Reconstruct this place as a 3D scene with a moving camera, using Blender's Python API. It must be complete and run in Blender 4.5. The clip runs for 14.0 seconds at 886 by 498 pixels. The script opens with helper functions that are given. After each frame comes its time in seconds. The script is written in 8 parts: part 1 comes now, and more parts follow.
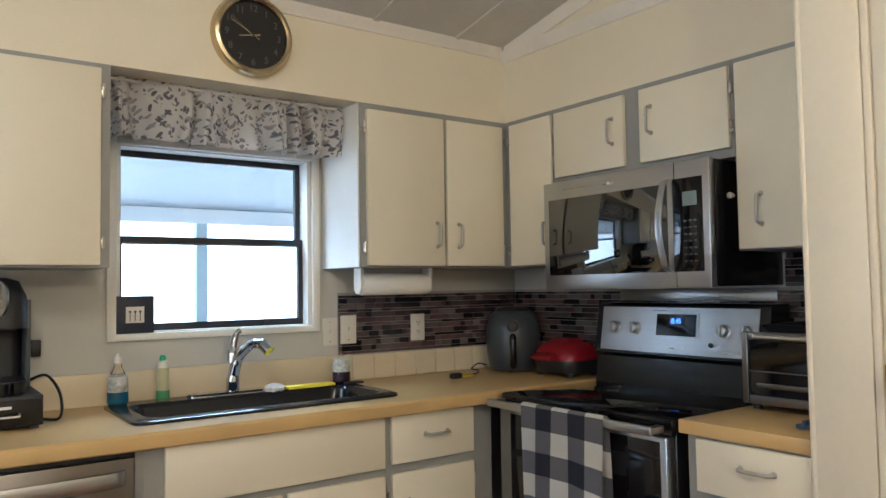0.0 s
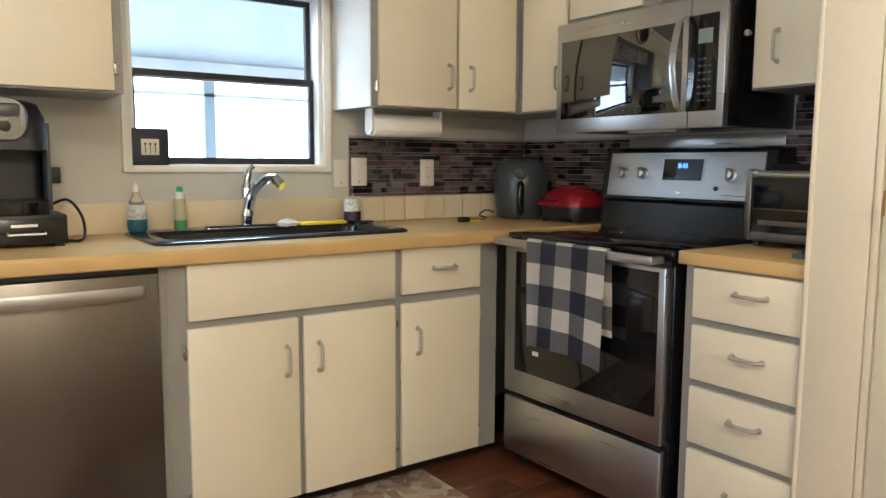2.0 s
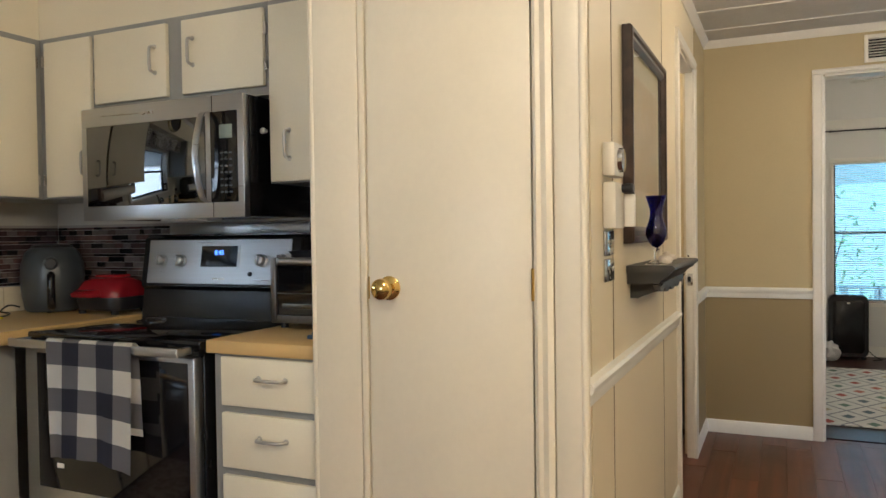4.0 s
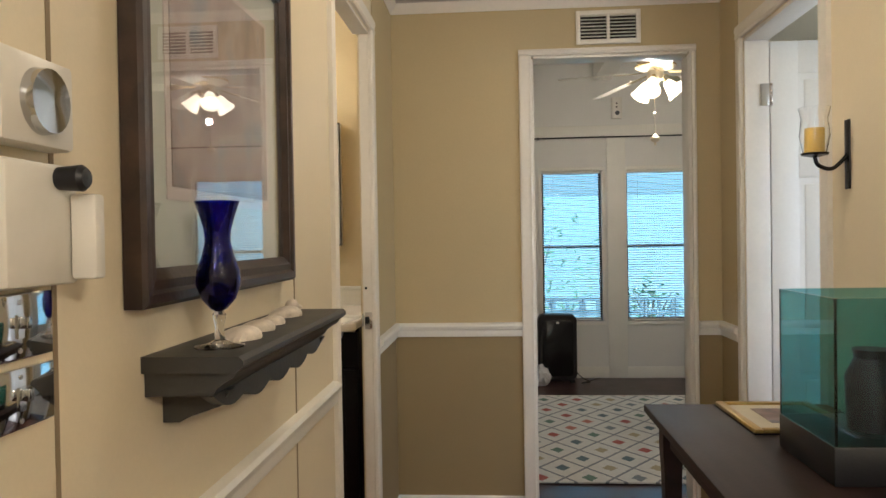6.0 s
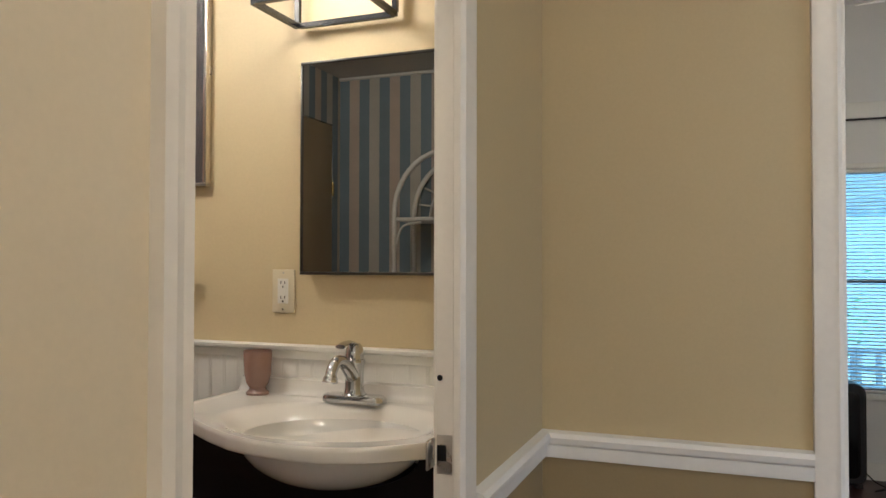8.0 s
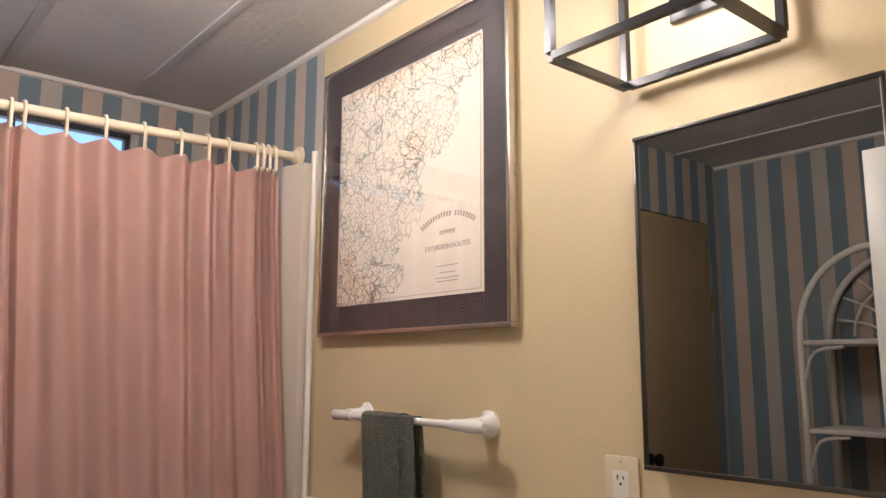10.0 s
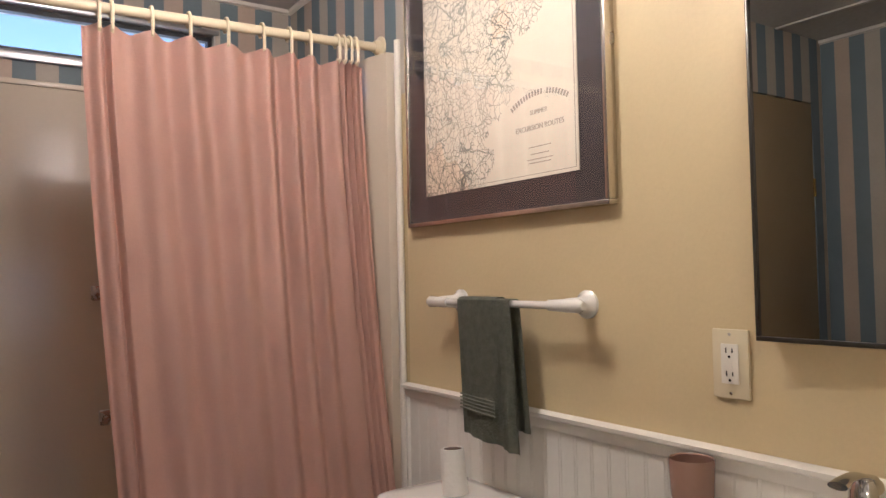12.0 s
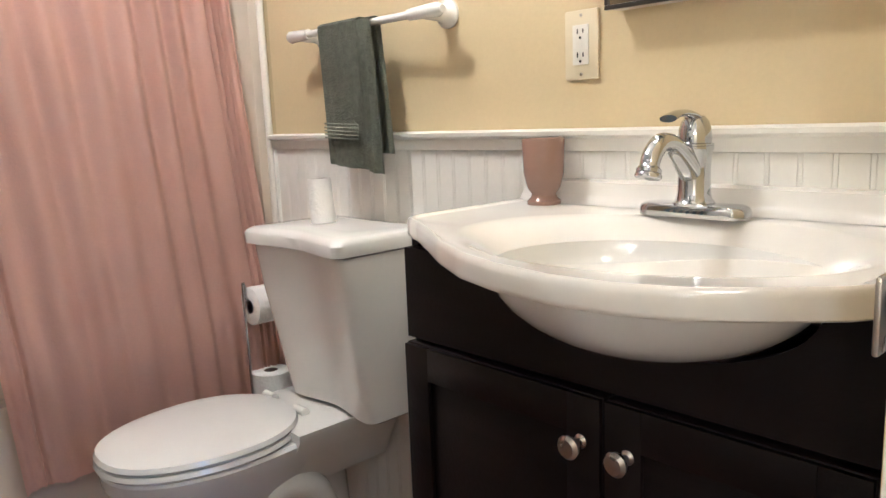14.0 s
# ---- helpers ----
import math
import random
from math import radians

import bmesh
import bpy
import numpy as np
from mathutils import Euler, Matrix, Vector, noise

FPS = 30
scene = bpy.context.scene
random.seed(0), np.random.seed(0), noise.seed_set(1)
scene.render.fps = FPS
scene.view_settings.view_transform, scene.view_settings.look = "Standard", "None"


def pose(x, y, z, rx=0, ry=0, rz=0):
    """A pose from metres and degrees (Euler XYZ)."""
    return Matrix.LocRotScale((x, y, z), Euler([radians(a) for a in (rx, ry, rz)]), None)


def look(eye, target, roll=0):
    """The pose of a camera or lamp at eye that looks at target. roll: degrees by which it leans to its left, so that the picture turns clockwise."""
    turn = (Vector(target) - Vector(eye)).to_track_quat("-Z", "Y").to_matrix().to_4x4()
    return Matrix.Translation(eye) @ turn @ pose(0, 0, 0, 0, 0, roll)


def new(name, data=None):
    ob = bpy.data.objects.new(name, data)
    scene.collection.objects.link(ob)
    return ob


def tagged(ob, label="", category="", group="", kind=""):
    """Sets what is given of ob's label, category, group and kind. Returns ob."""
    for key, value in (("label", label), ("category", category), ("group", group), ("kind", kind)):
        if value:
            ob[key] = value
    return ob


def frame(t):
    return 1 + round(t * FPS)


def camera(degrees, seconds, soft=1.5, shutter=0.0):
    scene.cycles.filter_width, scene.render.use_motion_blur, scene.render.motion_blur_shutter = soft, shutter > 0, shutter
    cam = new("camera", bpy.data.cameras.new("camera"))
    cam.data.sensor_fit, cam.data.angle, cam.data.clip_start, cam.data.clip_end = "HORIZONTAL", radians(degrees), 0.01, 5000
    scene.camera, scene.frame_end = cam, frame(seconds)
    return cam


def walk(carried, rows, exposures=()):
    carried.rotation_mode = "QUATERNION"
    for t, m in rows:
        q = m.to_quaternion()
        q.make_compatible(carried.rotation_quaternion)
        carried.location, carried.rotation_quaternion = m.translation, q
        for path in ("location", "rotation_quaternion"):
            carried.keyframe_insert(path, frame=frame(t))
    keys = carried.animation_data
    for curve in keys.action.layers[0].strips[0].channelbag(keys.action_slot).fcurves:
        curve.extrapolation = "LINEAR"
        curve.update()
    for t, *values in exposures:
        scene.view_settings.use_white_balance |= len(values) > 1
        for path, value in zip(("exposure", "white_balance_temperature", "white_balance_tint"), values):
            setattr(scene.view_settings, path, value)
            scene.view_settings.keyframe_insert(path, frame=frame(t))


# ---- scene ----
cam = camera(61.1, 14.0)
PATH = [
    (0, (-2.488, -2.845, 1.31), (-1.321, -1.224, 1.409), -0.9),
    (0.5, (-2.501, -2.845, 1.274), (-1.356, -1.205, 1.27), -0.5),
    (1, (-2.506, -2.843, 1.227), (-1.377, -1.196, 1.11), -0.2),
    (1.5, (-2.511, -2.858, 1.185), (-1.392, -1.212, 0.989), -0.0),
    (2, (-2.53, -2.876, 1.173), (-1.383, -1.254, 0.945), 0.3),
    (2.5, (-2.567, -2.915, 1.192), (-1.331, -1.356, 0.992), 0.4),
    (3, (-2.552, -2.971, 1.215), (-1.151, -1.55, 1.079), 0.3),
    (3.5, (-2.495, -3.006, 1.213), (-0.866, -1.846, 1.145), -0.2),
    (4, (-2.428, -3.054, 1.229), (-0.607, -2.228, 1.187), -0.8),
    (4.2, (-2.385, -3.062, 1.227), (-0.507, -2.375, 1.193), -1.0),
    (6.3, (-0.811, -3.111, 1.28), (1.184, -2.968, 1.25), -0.9),
    (6.5, (-0.629, -3.116, 1.271), (1.364, -2.954, 1.246), -0.9),
    (7, (-0.171, -3.12, 1.275), (1.809, -2.841, 1.253), -0.3),
    (7.5, (0.253, -3.104, 1.278), (2.197, -2.632, 1.271), -0.1),
    (8, (0.604, -3.041, 1.278), (2.473, -2.329, 1.319), 0.1),
    (8.5, (0.903, -2.925, 1.292), (2.638, -1.935, 1.396), 0.4),
    (9, (1.114, -2.837, 1.346), (2.664, -1.589, 1.545), 0.6),
    (9.2, (1.205, -2.805, 1.389), (2.667, -1.466, 1.653), 0.9),
    (11.3, (1.275, -2.701, 1.423), (2.441, -1.097, 1.683), -0.7),
    (11.5, (1.255, -2.693, 1.407), (2.418, -1.081, 1.622), -0.4),
    (12, (1.253, -2.689, 1.366), (2.374, -1.034, 1.435), -1.2),
    (12.5, (1.272, -2.685, 1.285), (2.36, -1.009, 1.208), -1.2),
    (13, (1.276, -2.691, 1.219), (2.381, -1.037, 1.012), -1.8),
    (13.5, (1.275, -2.706, 1.151), (2.456, -1.121, 0.844), -2.6),
    (14, (1.277, -2.72, 1.09), (2.607, -1.267, 0.743), -2.3),
]
# seconds, stops, kelvin, tint
EXPOSURES = [(0, 1.00, 5200, 10), (2, 1.36, 5500, 10), (3.5, 1.12, 5550, 10), (4.2, 1.05, 5500, 10), (6.3, 0.90, 5450, 12), (7.5, 0.78, 5350, 13), (8.5, 0.95, 4850, 12), (9.2, 1.00, 4900, 20), (11.3, 0.72, 5250, 22), (12.5, 1.25, 4950, 18), (14, 1.95, 4700, 13)]
walk(cam, [(t, look(eye, target, roll)) for t, eye, target, roll in PATH], EXPOSURES)

# ---- light ----
world = bpy.data.worlds.new("sky")
scene.world = world
world.use_nodes = True
wn = world.node_tree
sky = wn.nodes.new("ShaderNodeTexSky")
sky.sky_type = "NISHITA"
sky.sun_disc = False
sky.sun_elevation = radians(38)
sky.sun_rotation = radians(222)
wn.links.new(sky.outputs[0], wn.nodes["Background"].inputs[0])
wn.nodes["Background"].inputs[1].default_value = 0.15


def lamp(name, kind, m, power, colour, size=0.1, size_y=0.0):
    data = bpy.data.lights.new(name, kind)
    data.energy, data.color = power, colour
    if kind == "AREA":
        data.shape = "RECTANGLE" if size_y else "DISK"
        data.size = size
        data.size_y = size_y or size
    elif kind == "POINT":
        data.shadow_soft_size = size
    else:
        data.angle = size
    ob = new(name, data)
    ob.matrix_world = m
    return ob


WARM = (1.0, 0.80, 0.54)
WARMER = (1.0, 0.76, 0.48)
lamp("sun", "SUN", look((0, 0, 20), (9, 10, 0)), 5.0, (1, 0.95, 0.87), radians(0.5))
# lamps of the house
lamp("kitchen_ceiling_bulb", "POINT", pose(-2.9, -2.7, 2.52), 20, WARM, 0.14)
lamp("hall_ceiling_bulb", "POINT", pose(1.0, -3.36, 2.22), 4.2, WARMER, 0.09)
lamp("dining_bulb", "POINT", pose(-2.3, -4.4, 2.10), 39, WARM, 0.12)
# fill from an assumed, unseen west window, brightens steel and west-facing fronts
lamp("west_window_daylight", "AREA", look((-4.88, -1.7, 1.45), (0, -1.7, 1.45)), 5.5, (0.78, 0.90, 1.0), 1.1, 1.0)
# fill lamp in an invented, unseen window, brightens the open door and hall
lamp("utility_window_daylight", "AREA", look((1.1, -5.27, 1.45), (1.1, 0, 1.45)), 3.6, (0.86, 0.94, 1.0), 1.0, 1.1)
# added lamp outside, hidden above the kitchen window, boosts the sky's light
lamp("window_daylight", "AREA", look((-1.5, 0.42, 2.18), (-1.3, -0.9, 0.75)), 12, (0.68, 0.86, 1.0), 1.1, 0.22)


# ---- materials ----
def mat(name, col, rough=0.5, metal=0.0, var=0.10, scale=5.0, bump=0.04, bscale=90.0, rand=0.0, coat=0.0, stretch=(1, 1, 1), rvar=0.07):
    """Paint, metal, cloth and the like: colour varied at two scales, a fine relief, and a shade of its own for each piece."""
    m = bpy.data.materials.new(name)
    m.use_nodes = True
    t = m.node_tree
    n, ln = t.nodes, t.links
    b = n["Principled BSDF"]
    b.inputs["Metallic"].default_value = metal
    b.inputs["Coat Weight"].default_value = coat
    b.inputs["Coat Roughness"].default_value = 0.08
    co = n.new("ShaderNodeTexCoord")
    mp = n.new("ShaderNodeMapping")
    mp.inputs["Scale"].default_value = stretch
    ln.new(co.outputs["Object"], mp.inputs[0])
    a = n.new("ShaderNodeTexNoise")
    a.inputs["Scale"].default_value, a.inputs["Detail"].default_value = scale, 4
    ln.new(mp.outputs[0], a.inputs["Vector"])
    f = n.new("ShaderNodeTexNoise")
    f.inputs["Scale"].default_value, f.inputs["Detail"].default_value = bscale, 3
    ln.new(mp.outputs[0], f.inputs["Vector"])
    add = n.new("ShaderNodeMath")
    add.operation = "MULTIPLY_ADD"
    ln.new(f.outputs[0], add.inputs[0])
    add.inputs[1].default_value = 0.4
    ln.new(a.outputs[0], add.inputs[2])
    rg = n.new("ShaderNodeMapRange")
    rg.inputs[1].default_value, rg.inputs[2].default_value = 0.4, 1.0
    rg.inputs[3].default_value, rg.inputs[4].default_value = 1 - var, 1 + var
    ln.new(add.outputs[0], rg.inputs[0])
    val = rg.outputs[0]
    if rand:
        oi = n.new("ShaderNodeObjectInfo")
        r2 = n.new("ShaderNodeMapRange")
        r2.inputs[3].default_value, r2.inputs[4].default_value = 1 - rand, 1 + rand
        ln.new(oi.outputs["Random"], r2.inputs[0])
        mu = n.new("ShaderNodeMath")
        mu.operation = "MULTIPLY"
        ln.new(val, mu.inputs[0])
        ln.new(r2.outputs[0], mu.inputs[1])
        val = mu.outputs[0]
    hs = n.new("ShaderNodeHueSaturation")
    hs.inputs["Color"].default_value = (*col, 1)
    ln.new(val, hs.inputs["Value"])
    ln.new(hs.outputs[0], b.inputs["Base Color"])
    rr = n.new("ShaderNodeMapRange")
    rr.inputs[3].default_value, rr.inputs[4].default_value = max(0.0, rough - rvar), min(1, rough + rvar)
    ln.new(a.outputs[0], rr.inputs[0])
    ln.new(rr.outputs[0], b.inputs["Roughness"])
    if bump:
        bp = n.new("ShaderNodeBump")
        bp.inputs["Strength"].default_value = bump
        bp.inputs["Distance"].default_value = 0.01
        ln.new(f.outputs[0], bp.inputs["Height"])
        ln.new(bp.outputs[0], b.inputs["Normal"])
    return m


def glow(name, col, power):
    m = mat(name, col, 0.4)
    b = m.node_tree.nodes["Principled BSDF"]
    b.inputs["Emission Color"].default_value = (*col, 1)
    b.inputs["Emission Strength"].default_value = power
    return m


def glass(name, col=(1, 1, 1), rough=0.0, ior=1.45):
    m = mat(name, col, rough, var=0.0, bump=0)
    b = m.node_tree.nodes["Principled BSDF"]
    b.inputs["Transmission Weight"].default_value = 1.0
    b.inputs["IOR"].default_value = ior
    for l in list(b.inputs["Roughness"].links):
        m.node_tree.links.remove(l)
    b.inputs["Roughness"].default_value = rough
    return m


def stripes(name, cols, width, axis, rough=0.6):
    """Bands of colour side by side along an axis, as on wallpaper."""
    m = mat(name, cols[0], rough, var=0.08)
    t = m.node_tree
    n, ln = t.nodes, t.links
    co = n.new("ShaderNodeTexCoord")
    sp = n.new("ShaderNodeSeparateXYZ")
    ln.new(co.outputs["Object"], sp.inputs[0])
    d = n.new("ShaderNodeMath")
    d.operation = "MULTIPLY_ADD"
    d.inputs[1].default_value, d.inputs[2].default_value = 1 / (width * len(cols)), 50.0
    ln.new(sp.outputs[axis], d.inputs[0])
    fr = n.new("ShaderNodeMath")
    fr.operation = "FRACT"
    ln.new(d.outputs[0], fr.inputs[0])
    cr = n.new("ShaderNodeValToRGB")
    cr.color_ramp.interpolation = "CONSTANT"
    for i, c in enumerate(cols):
        e = cr.color_ramp.elements[i] if i < 2 else cr.color_ramp.elements.new(i / len(cols))
        e.position, e.color = i / len(cols), (*c, 1)
    ln.new(fr.outputs[0], cr.inputs[0])
    hs = next(x for x in n if x.bl_idname == "ShaderNodeHueSaturation")
    ln.new(cr.outputs[0], hs.inputs["Color"])
    return m


def wood(name, dark, light, along="X", rough=0.35, rand=0.25, ring=9.0):
    m = mat(name, light, rough, bump=0.05, bscale=120)
    t = m.node_tree
    n, ln = t.nodes, t.links
    co = n.new("ShaderNodeTexCoord")
    mp = n.new("ShaderNodeMapping")
    mp.inputs["Scale"].default_value = (1.2, ring * 2, ring * 2) if along == "X" else (ring * 2, 1.2, ring * 2)
    oi = n.new("ShaderNodeObjectInfo")
    vm = n.new("ShaderNodeVectorMath")
    vm.operation = "MULTIPLY_ADD"
    ln.new(oi.outputs["Random"], vm.inputs[0])
    vm.inputs[1].default_value = (31, 17, 23)
    ln.new(co.outputs["Object"], vm.inputs[2])
    ln.new(vm.outputs[0], mp.inputs[0])
    a = n.new("ShaderNodeTexNoise")
    a.inputs["Scale"].default_value, a.inputs["Detail"].default_value, a.inputs["Distortion"].default_value = 1.0, 6, 0.6
    ln.new(mp.outputs[0], a.inputs["Vector"])
    cr = n.new("ShaderNodeValToRGB")
    cr.color_ramp.elements[0].position, cr.color_ramp.elements[0].color = 0.32, (*dark, 1)
    cr.color_ramp.elements[1].position, cr.color_ramp.elements[1].color = 0.68, (*light, 1)
    ln.new(a.outputs[0], cr.inputs[0])
    hs = next(x for x in n if x.bl_idname == "ShaderNodeHueSaturation")
    ln.new(cr.outputs[0], hs.inputs["Color"])
    if rand:
        r2 = n.new("ShaderNodeMapRange")
        r2.inputs[3].default_value, r2.inputs[4].default_value = 1 - rand, 1 + rand
        ln.new(oi.outputs["Random"], r2.inputs[0])
        ln.new(r2.outputs[0], hs.inputs["Value"])
    return m


CREAM = mat("cream_paint", (0.76, 0.68, 0.51), 0.45, var=0.05, scale=1.5, bump=0.03, bscale=200)
SOFFIT = mat("soffit_paint", (0.76, 0.69, 0.53), 0.55, var=0.05, scale=1.2, bump=0.05, bscale=140)
DOORP = mat("cabinet_door_paint", (0.76, 0.70, 0.55), 0.42, var=0.05, scale=2.0, bump=0.03, bscale=160, rand=0.02)
GREYP = mat("grey_paint", (0.29, 0.29, 0.275), 0.5, var=0.08, scale=4, bump=0.04, bscale=120)
WALLG = mat("kitchen_wall_paint", (0.55, 0.54, 0.50), 0.6, var=0.06, scale=1.5, bump=0.04, bscale=150)
WHITEP = mat("white_paint", (0.80, 0.78, 0.72), 0.38, var=0.05, scale=3, bump=0.04, bscale=70)
TRIMW = mat("trim_paint", (0.78, 0.74, 0.66), 0.33, var=0.07, scale=4, bump=0.06, bscale=60)
PANTRYP = mat("pantry_paint", (0.76, 0.69, 0.55), 0.36, var=0.05, scale=2, bump=0.05, bscale=55)
HALLC = mat("hall_cream_paint", (0.74, 0.65, 0.47), 0.5, var=0.05, scale=1.3, bump=0.03, bscale=160)
TAN = mat("tan_paint", (0.50, 0.405, 0.225), 0.55, var=0.06, scale=1.3, bump=0.04, bscale=140)
TAND = mat("dark_tan_paint", (0.30, 0.225, 0.108), 0.55, var=0.06, scale=1.3, bump=0.04, bscale=140)
BATHT = mat("bath_tan_paint", (0.60, 0.49, 0.285), 0.5, var=0.06, scale=1.4, bump=0.05, bscale=120)
ROOMW = mat("room_white_paint", (0.74, 0.73, 0.70), 0.55, var=0.05, scale=1.4, bump=0.05, bscale=110)
CEIL = mat("ceiling_panel", (0.62, 0.60, 0.56), 0.75, var=0.08, scale=3, bump=0.25, bscale=45)
STRIPE = stripes("striped_wallpaper", [(0.17, 0.22, 0.25), (0.50, 0.40, 0.32), (0.17, 0.22, 0.25), (0.46, 0.42, 0.36)], 0.066, 1)
STRIPEX = stripes("striped_wallpaper_end", [(0.17, 0.22, 0.25), (0.50, 0.40, 0.32), (0.17, 0.22, 0.25), (0.46, 0.42, 0.36)], 0.066, 0)
LAMI = mat("counter_laminate", (0.58, 0.395, 0.16), 0.35, var=0.07, scale=8, bump=0.02, bscale=300)
LAMI2 = mat("splash_laminate", (0.70, 0.60, 0.42), 0.4, var=0.05, scale=6, bump=0.02, bscale=300)
CTILE = mat("cream_tile_glaze", (0.70, 0.61, 0.44), 0.22, var=0.05, scale=10, bump=0.02, rand=0.05)
GROUT = mat("grout", (0.36, 0.33, 0.31), 0.8, bump=0.15, bscale=200)
MOSA = [mat("mosaic_" + k, c, 0.22, var=0.15, scale=30, bump=0.03, rand=0.35) for k, c in
        (("taupe", (0.105, 0.080, 0.078)), ("mauve", (0.10, 0.060, 0.058)), ("black", (0.010, 0.009, 0.010)), ("grey", (0.125, 0.108, 0.105)), ("plum", (0.036, 0.022, 0.025)))]
STEEL = mat("brushed_steel", (0.49, 0.50, 0.515), 0.30, 1.0, var=0.06, scale=3, bump=0.03, bscale=60, stretch=(1, 1, 40))
DSTEEL = mat("dark_steel", (0.20, 0.185, 0.17), 0.32, 1.0, var=0.08, scale=2, bump=0.02, bscale=60, stretch=(1, 40, 1))
CHROME = mat("chrome", (0.58, 0.59, 0.60), 0.06, 1.0, var=0.02, bump=0, rvar=0.03)
NICKEL = mat("nickel", (0.50, 0.47, 0.43), 0.28, 1.0, var=0.06, scale=30, bump=0.02)
BRASS = mat("brass", (0.72, 0.50, 0.16), 0.12, 1.0, var=0.05, bump=0.01)
GOLD = mat("pale_gold", (0.60, 0.49, 0.30), 0.24, 1.0, var=0.06, bump=0.02)
BLACKG = mat("black_glass", (0.005, 0.005, 0.006), 0.05, var=0.1, bump=0, rvar=0.03)
BLACK = mat("black_enamel", (0.007, 0.007, 0.008), 0.25, var=0.15, bump=0.02)
BLACKP = mat("black_plastic", (0.010, 0.010, 0.012), 0.42, var=0.15, bump=0.05, bscale=200)
GREYPL = mat("grey_plastic", (0.050, 0.058, 0.064), 0.32, var=0.08, bump=0.03, bscale=200)
RED = mat("red_plastic", (0.22, 0.009, 0.015), 0.25, var=0.08, bump=0.02)
WPLAST = mat("white_plastic", (0.72, 0.69, 0.62), 0.35, var=0.04, bump=0.02)
IVORY = mat("ivory_plastic", (0.66, 0.58, 0.40), 0.35, var=0.04, bump=0.02)
PAPER = mat("paper_towel", (0.80, 0.78, 0.74), 0.9, var=0.04, scale=12, bump=0.3, bscale=120)
YELLOW = mat("yellow_cloth", (0.75, 0.60, 0.03), 0.85, var=0.1, bump=0.3, bscale=200)
NAVY = mat("navy_wood", (0.018, 0.022, 0.04), 0.5, var=0.15, bump=0.05)
BLUEINK = glow("display_blue", (0.1, 0.25, 1.0), 2)
FLOORW = wood("floor_wood", (0.068, 0.022, 0.011), (0.155, 0.054, 0.026), "X", 0.34)
ROOMF = wood("room_floor_wood", (0.026, 0.009, 0.007), (0.055, 0.020, 0.015), "Y", 0.34, 0.12)
UNDERF = mat("plank_joint", (0.030, 0.012, 0.008), 0.8)
DARKW = wood("dark_table_wood", (0.014, 0.007, 0.006), (0.030, 0.015, 0.012), "X", 0.55, 0.0)
SHELFW = mat("dark_shelf_paint", (0.036, 0.034, 0.030), 0.50, var=0.12, scale=14, bump=0.05)
PORC = mat("porcelain", (0.72, 0.71, 0.675), 0.12, var=0.03, scale=3, bump=0.0, coat=0.5)
MARBLE = mat("cultured_marble", (0.70, 0.67, 0.61), 0.14, var=0.03, scale=4, bump=0.0, coat=0.4)
ESPRESSO = wood("espresso_wood", (0.004, 0.0028, 0.0028), (0.009, 0.006, 0.0055), "Y", 0.42, 0.0)
DARKW.node_tree.nodes["Principled BSDF"].inputs["Specular IOR Level"].default_value = 0.3
ESPRESSO.node_tree.nodes["Principled BSDF"].inputs["Specular IOR Level"].default_value = 0.2
MIRROR = mat("mirror_silver", (0.52, 0.53, 0.52), 0.003, 1.0, var=0.0, bump=0, rvar=0.002)
PANE = glass("window_pane")
CLEAR = glass("clear_glass")
COBALT = glass("cobalt_glass", (0.006, 0.010, 0.30))


# ---- building helpers ----
LOC = {}


def bx(bm, x0, y0, z0, x1, y1, z1, bev=0.0, seg=2):
    (x0, x1), (y0, y1), (z0, z1) = sorted((x0, x1)), sorted((y0, y1)), sorted((z0, z1))
    v = [bm.verts.new((x, y, z)) for x in (x0, x1) for y in (y0, y1) for z in (z0, z1)]
    fs = [bm.faces.new([v[i] for i in q]) for q in ((0, 1, 3, 2), (4, 6, 7, 5), (0, 4, 5, 1), (2, 3, 7, 6), (0, 2, 6, 4), (1, 5, 7, 3))]
    if bev:
        es = list({e for f in fs for e in f.edges})
        bmesh.ops.bevel(bm, geom=es, offset=bev, segments=seg, profile=0.5, affect="EDGES")
    return bm


def box(*a, **k):
    return bx(bmesh.new(), *a, **k)


def axes(d):
    d = Vector(d).normalized()
    a = d.orthogonal().normalized() if abs(d.z) < 0.99 else Vector((1, 0, 0))
    return a, d.cross(a)


def loft(bm, rings, caps=True, closed=True):
    """Joins rings of points, each with the same count, into a skin."""
    vs = [[bm.verts.new(p) for p in r] for r in rings]
    n = len(vs[0])
    for a, b in zip(vs, vs[1:]):
        for i in range(n if closed else n - 1):
            j = (i + 1) % n
            bm.faces.new((a[i], a[j], b[j], b[i]))
    if caps and closed:
        bm.faces.new(list(reversed(vs[0])))
        bm.faces.new(vs[-1])
    return bm


def tube(bm, pts, r, seg=10, caps=True):
    pts = [Vector(p) for p in pts]
    rings = []
    a = None
    for i, p in enumerate(pts):
        d = (pts[min(i + 1, len(pts) - 1)] - pts[max(i - 1, 0)]).normalized()
        if a is None:
            a = axes(d)[0]
        a = (a - d * a.dot(d)).normalized()
        b = d.cross(a)
        rad = r[i] if isinstance(r, (list, tuple)) else r
        rings.append([p + (a * math.cos(2 * math.pi * k / seg) + b * math.sin(2 * math.pi * k / seg)) * rad for k in range(seg)])
    return loft(bm, rings, caps)


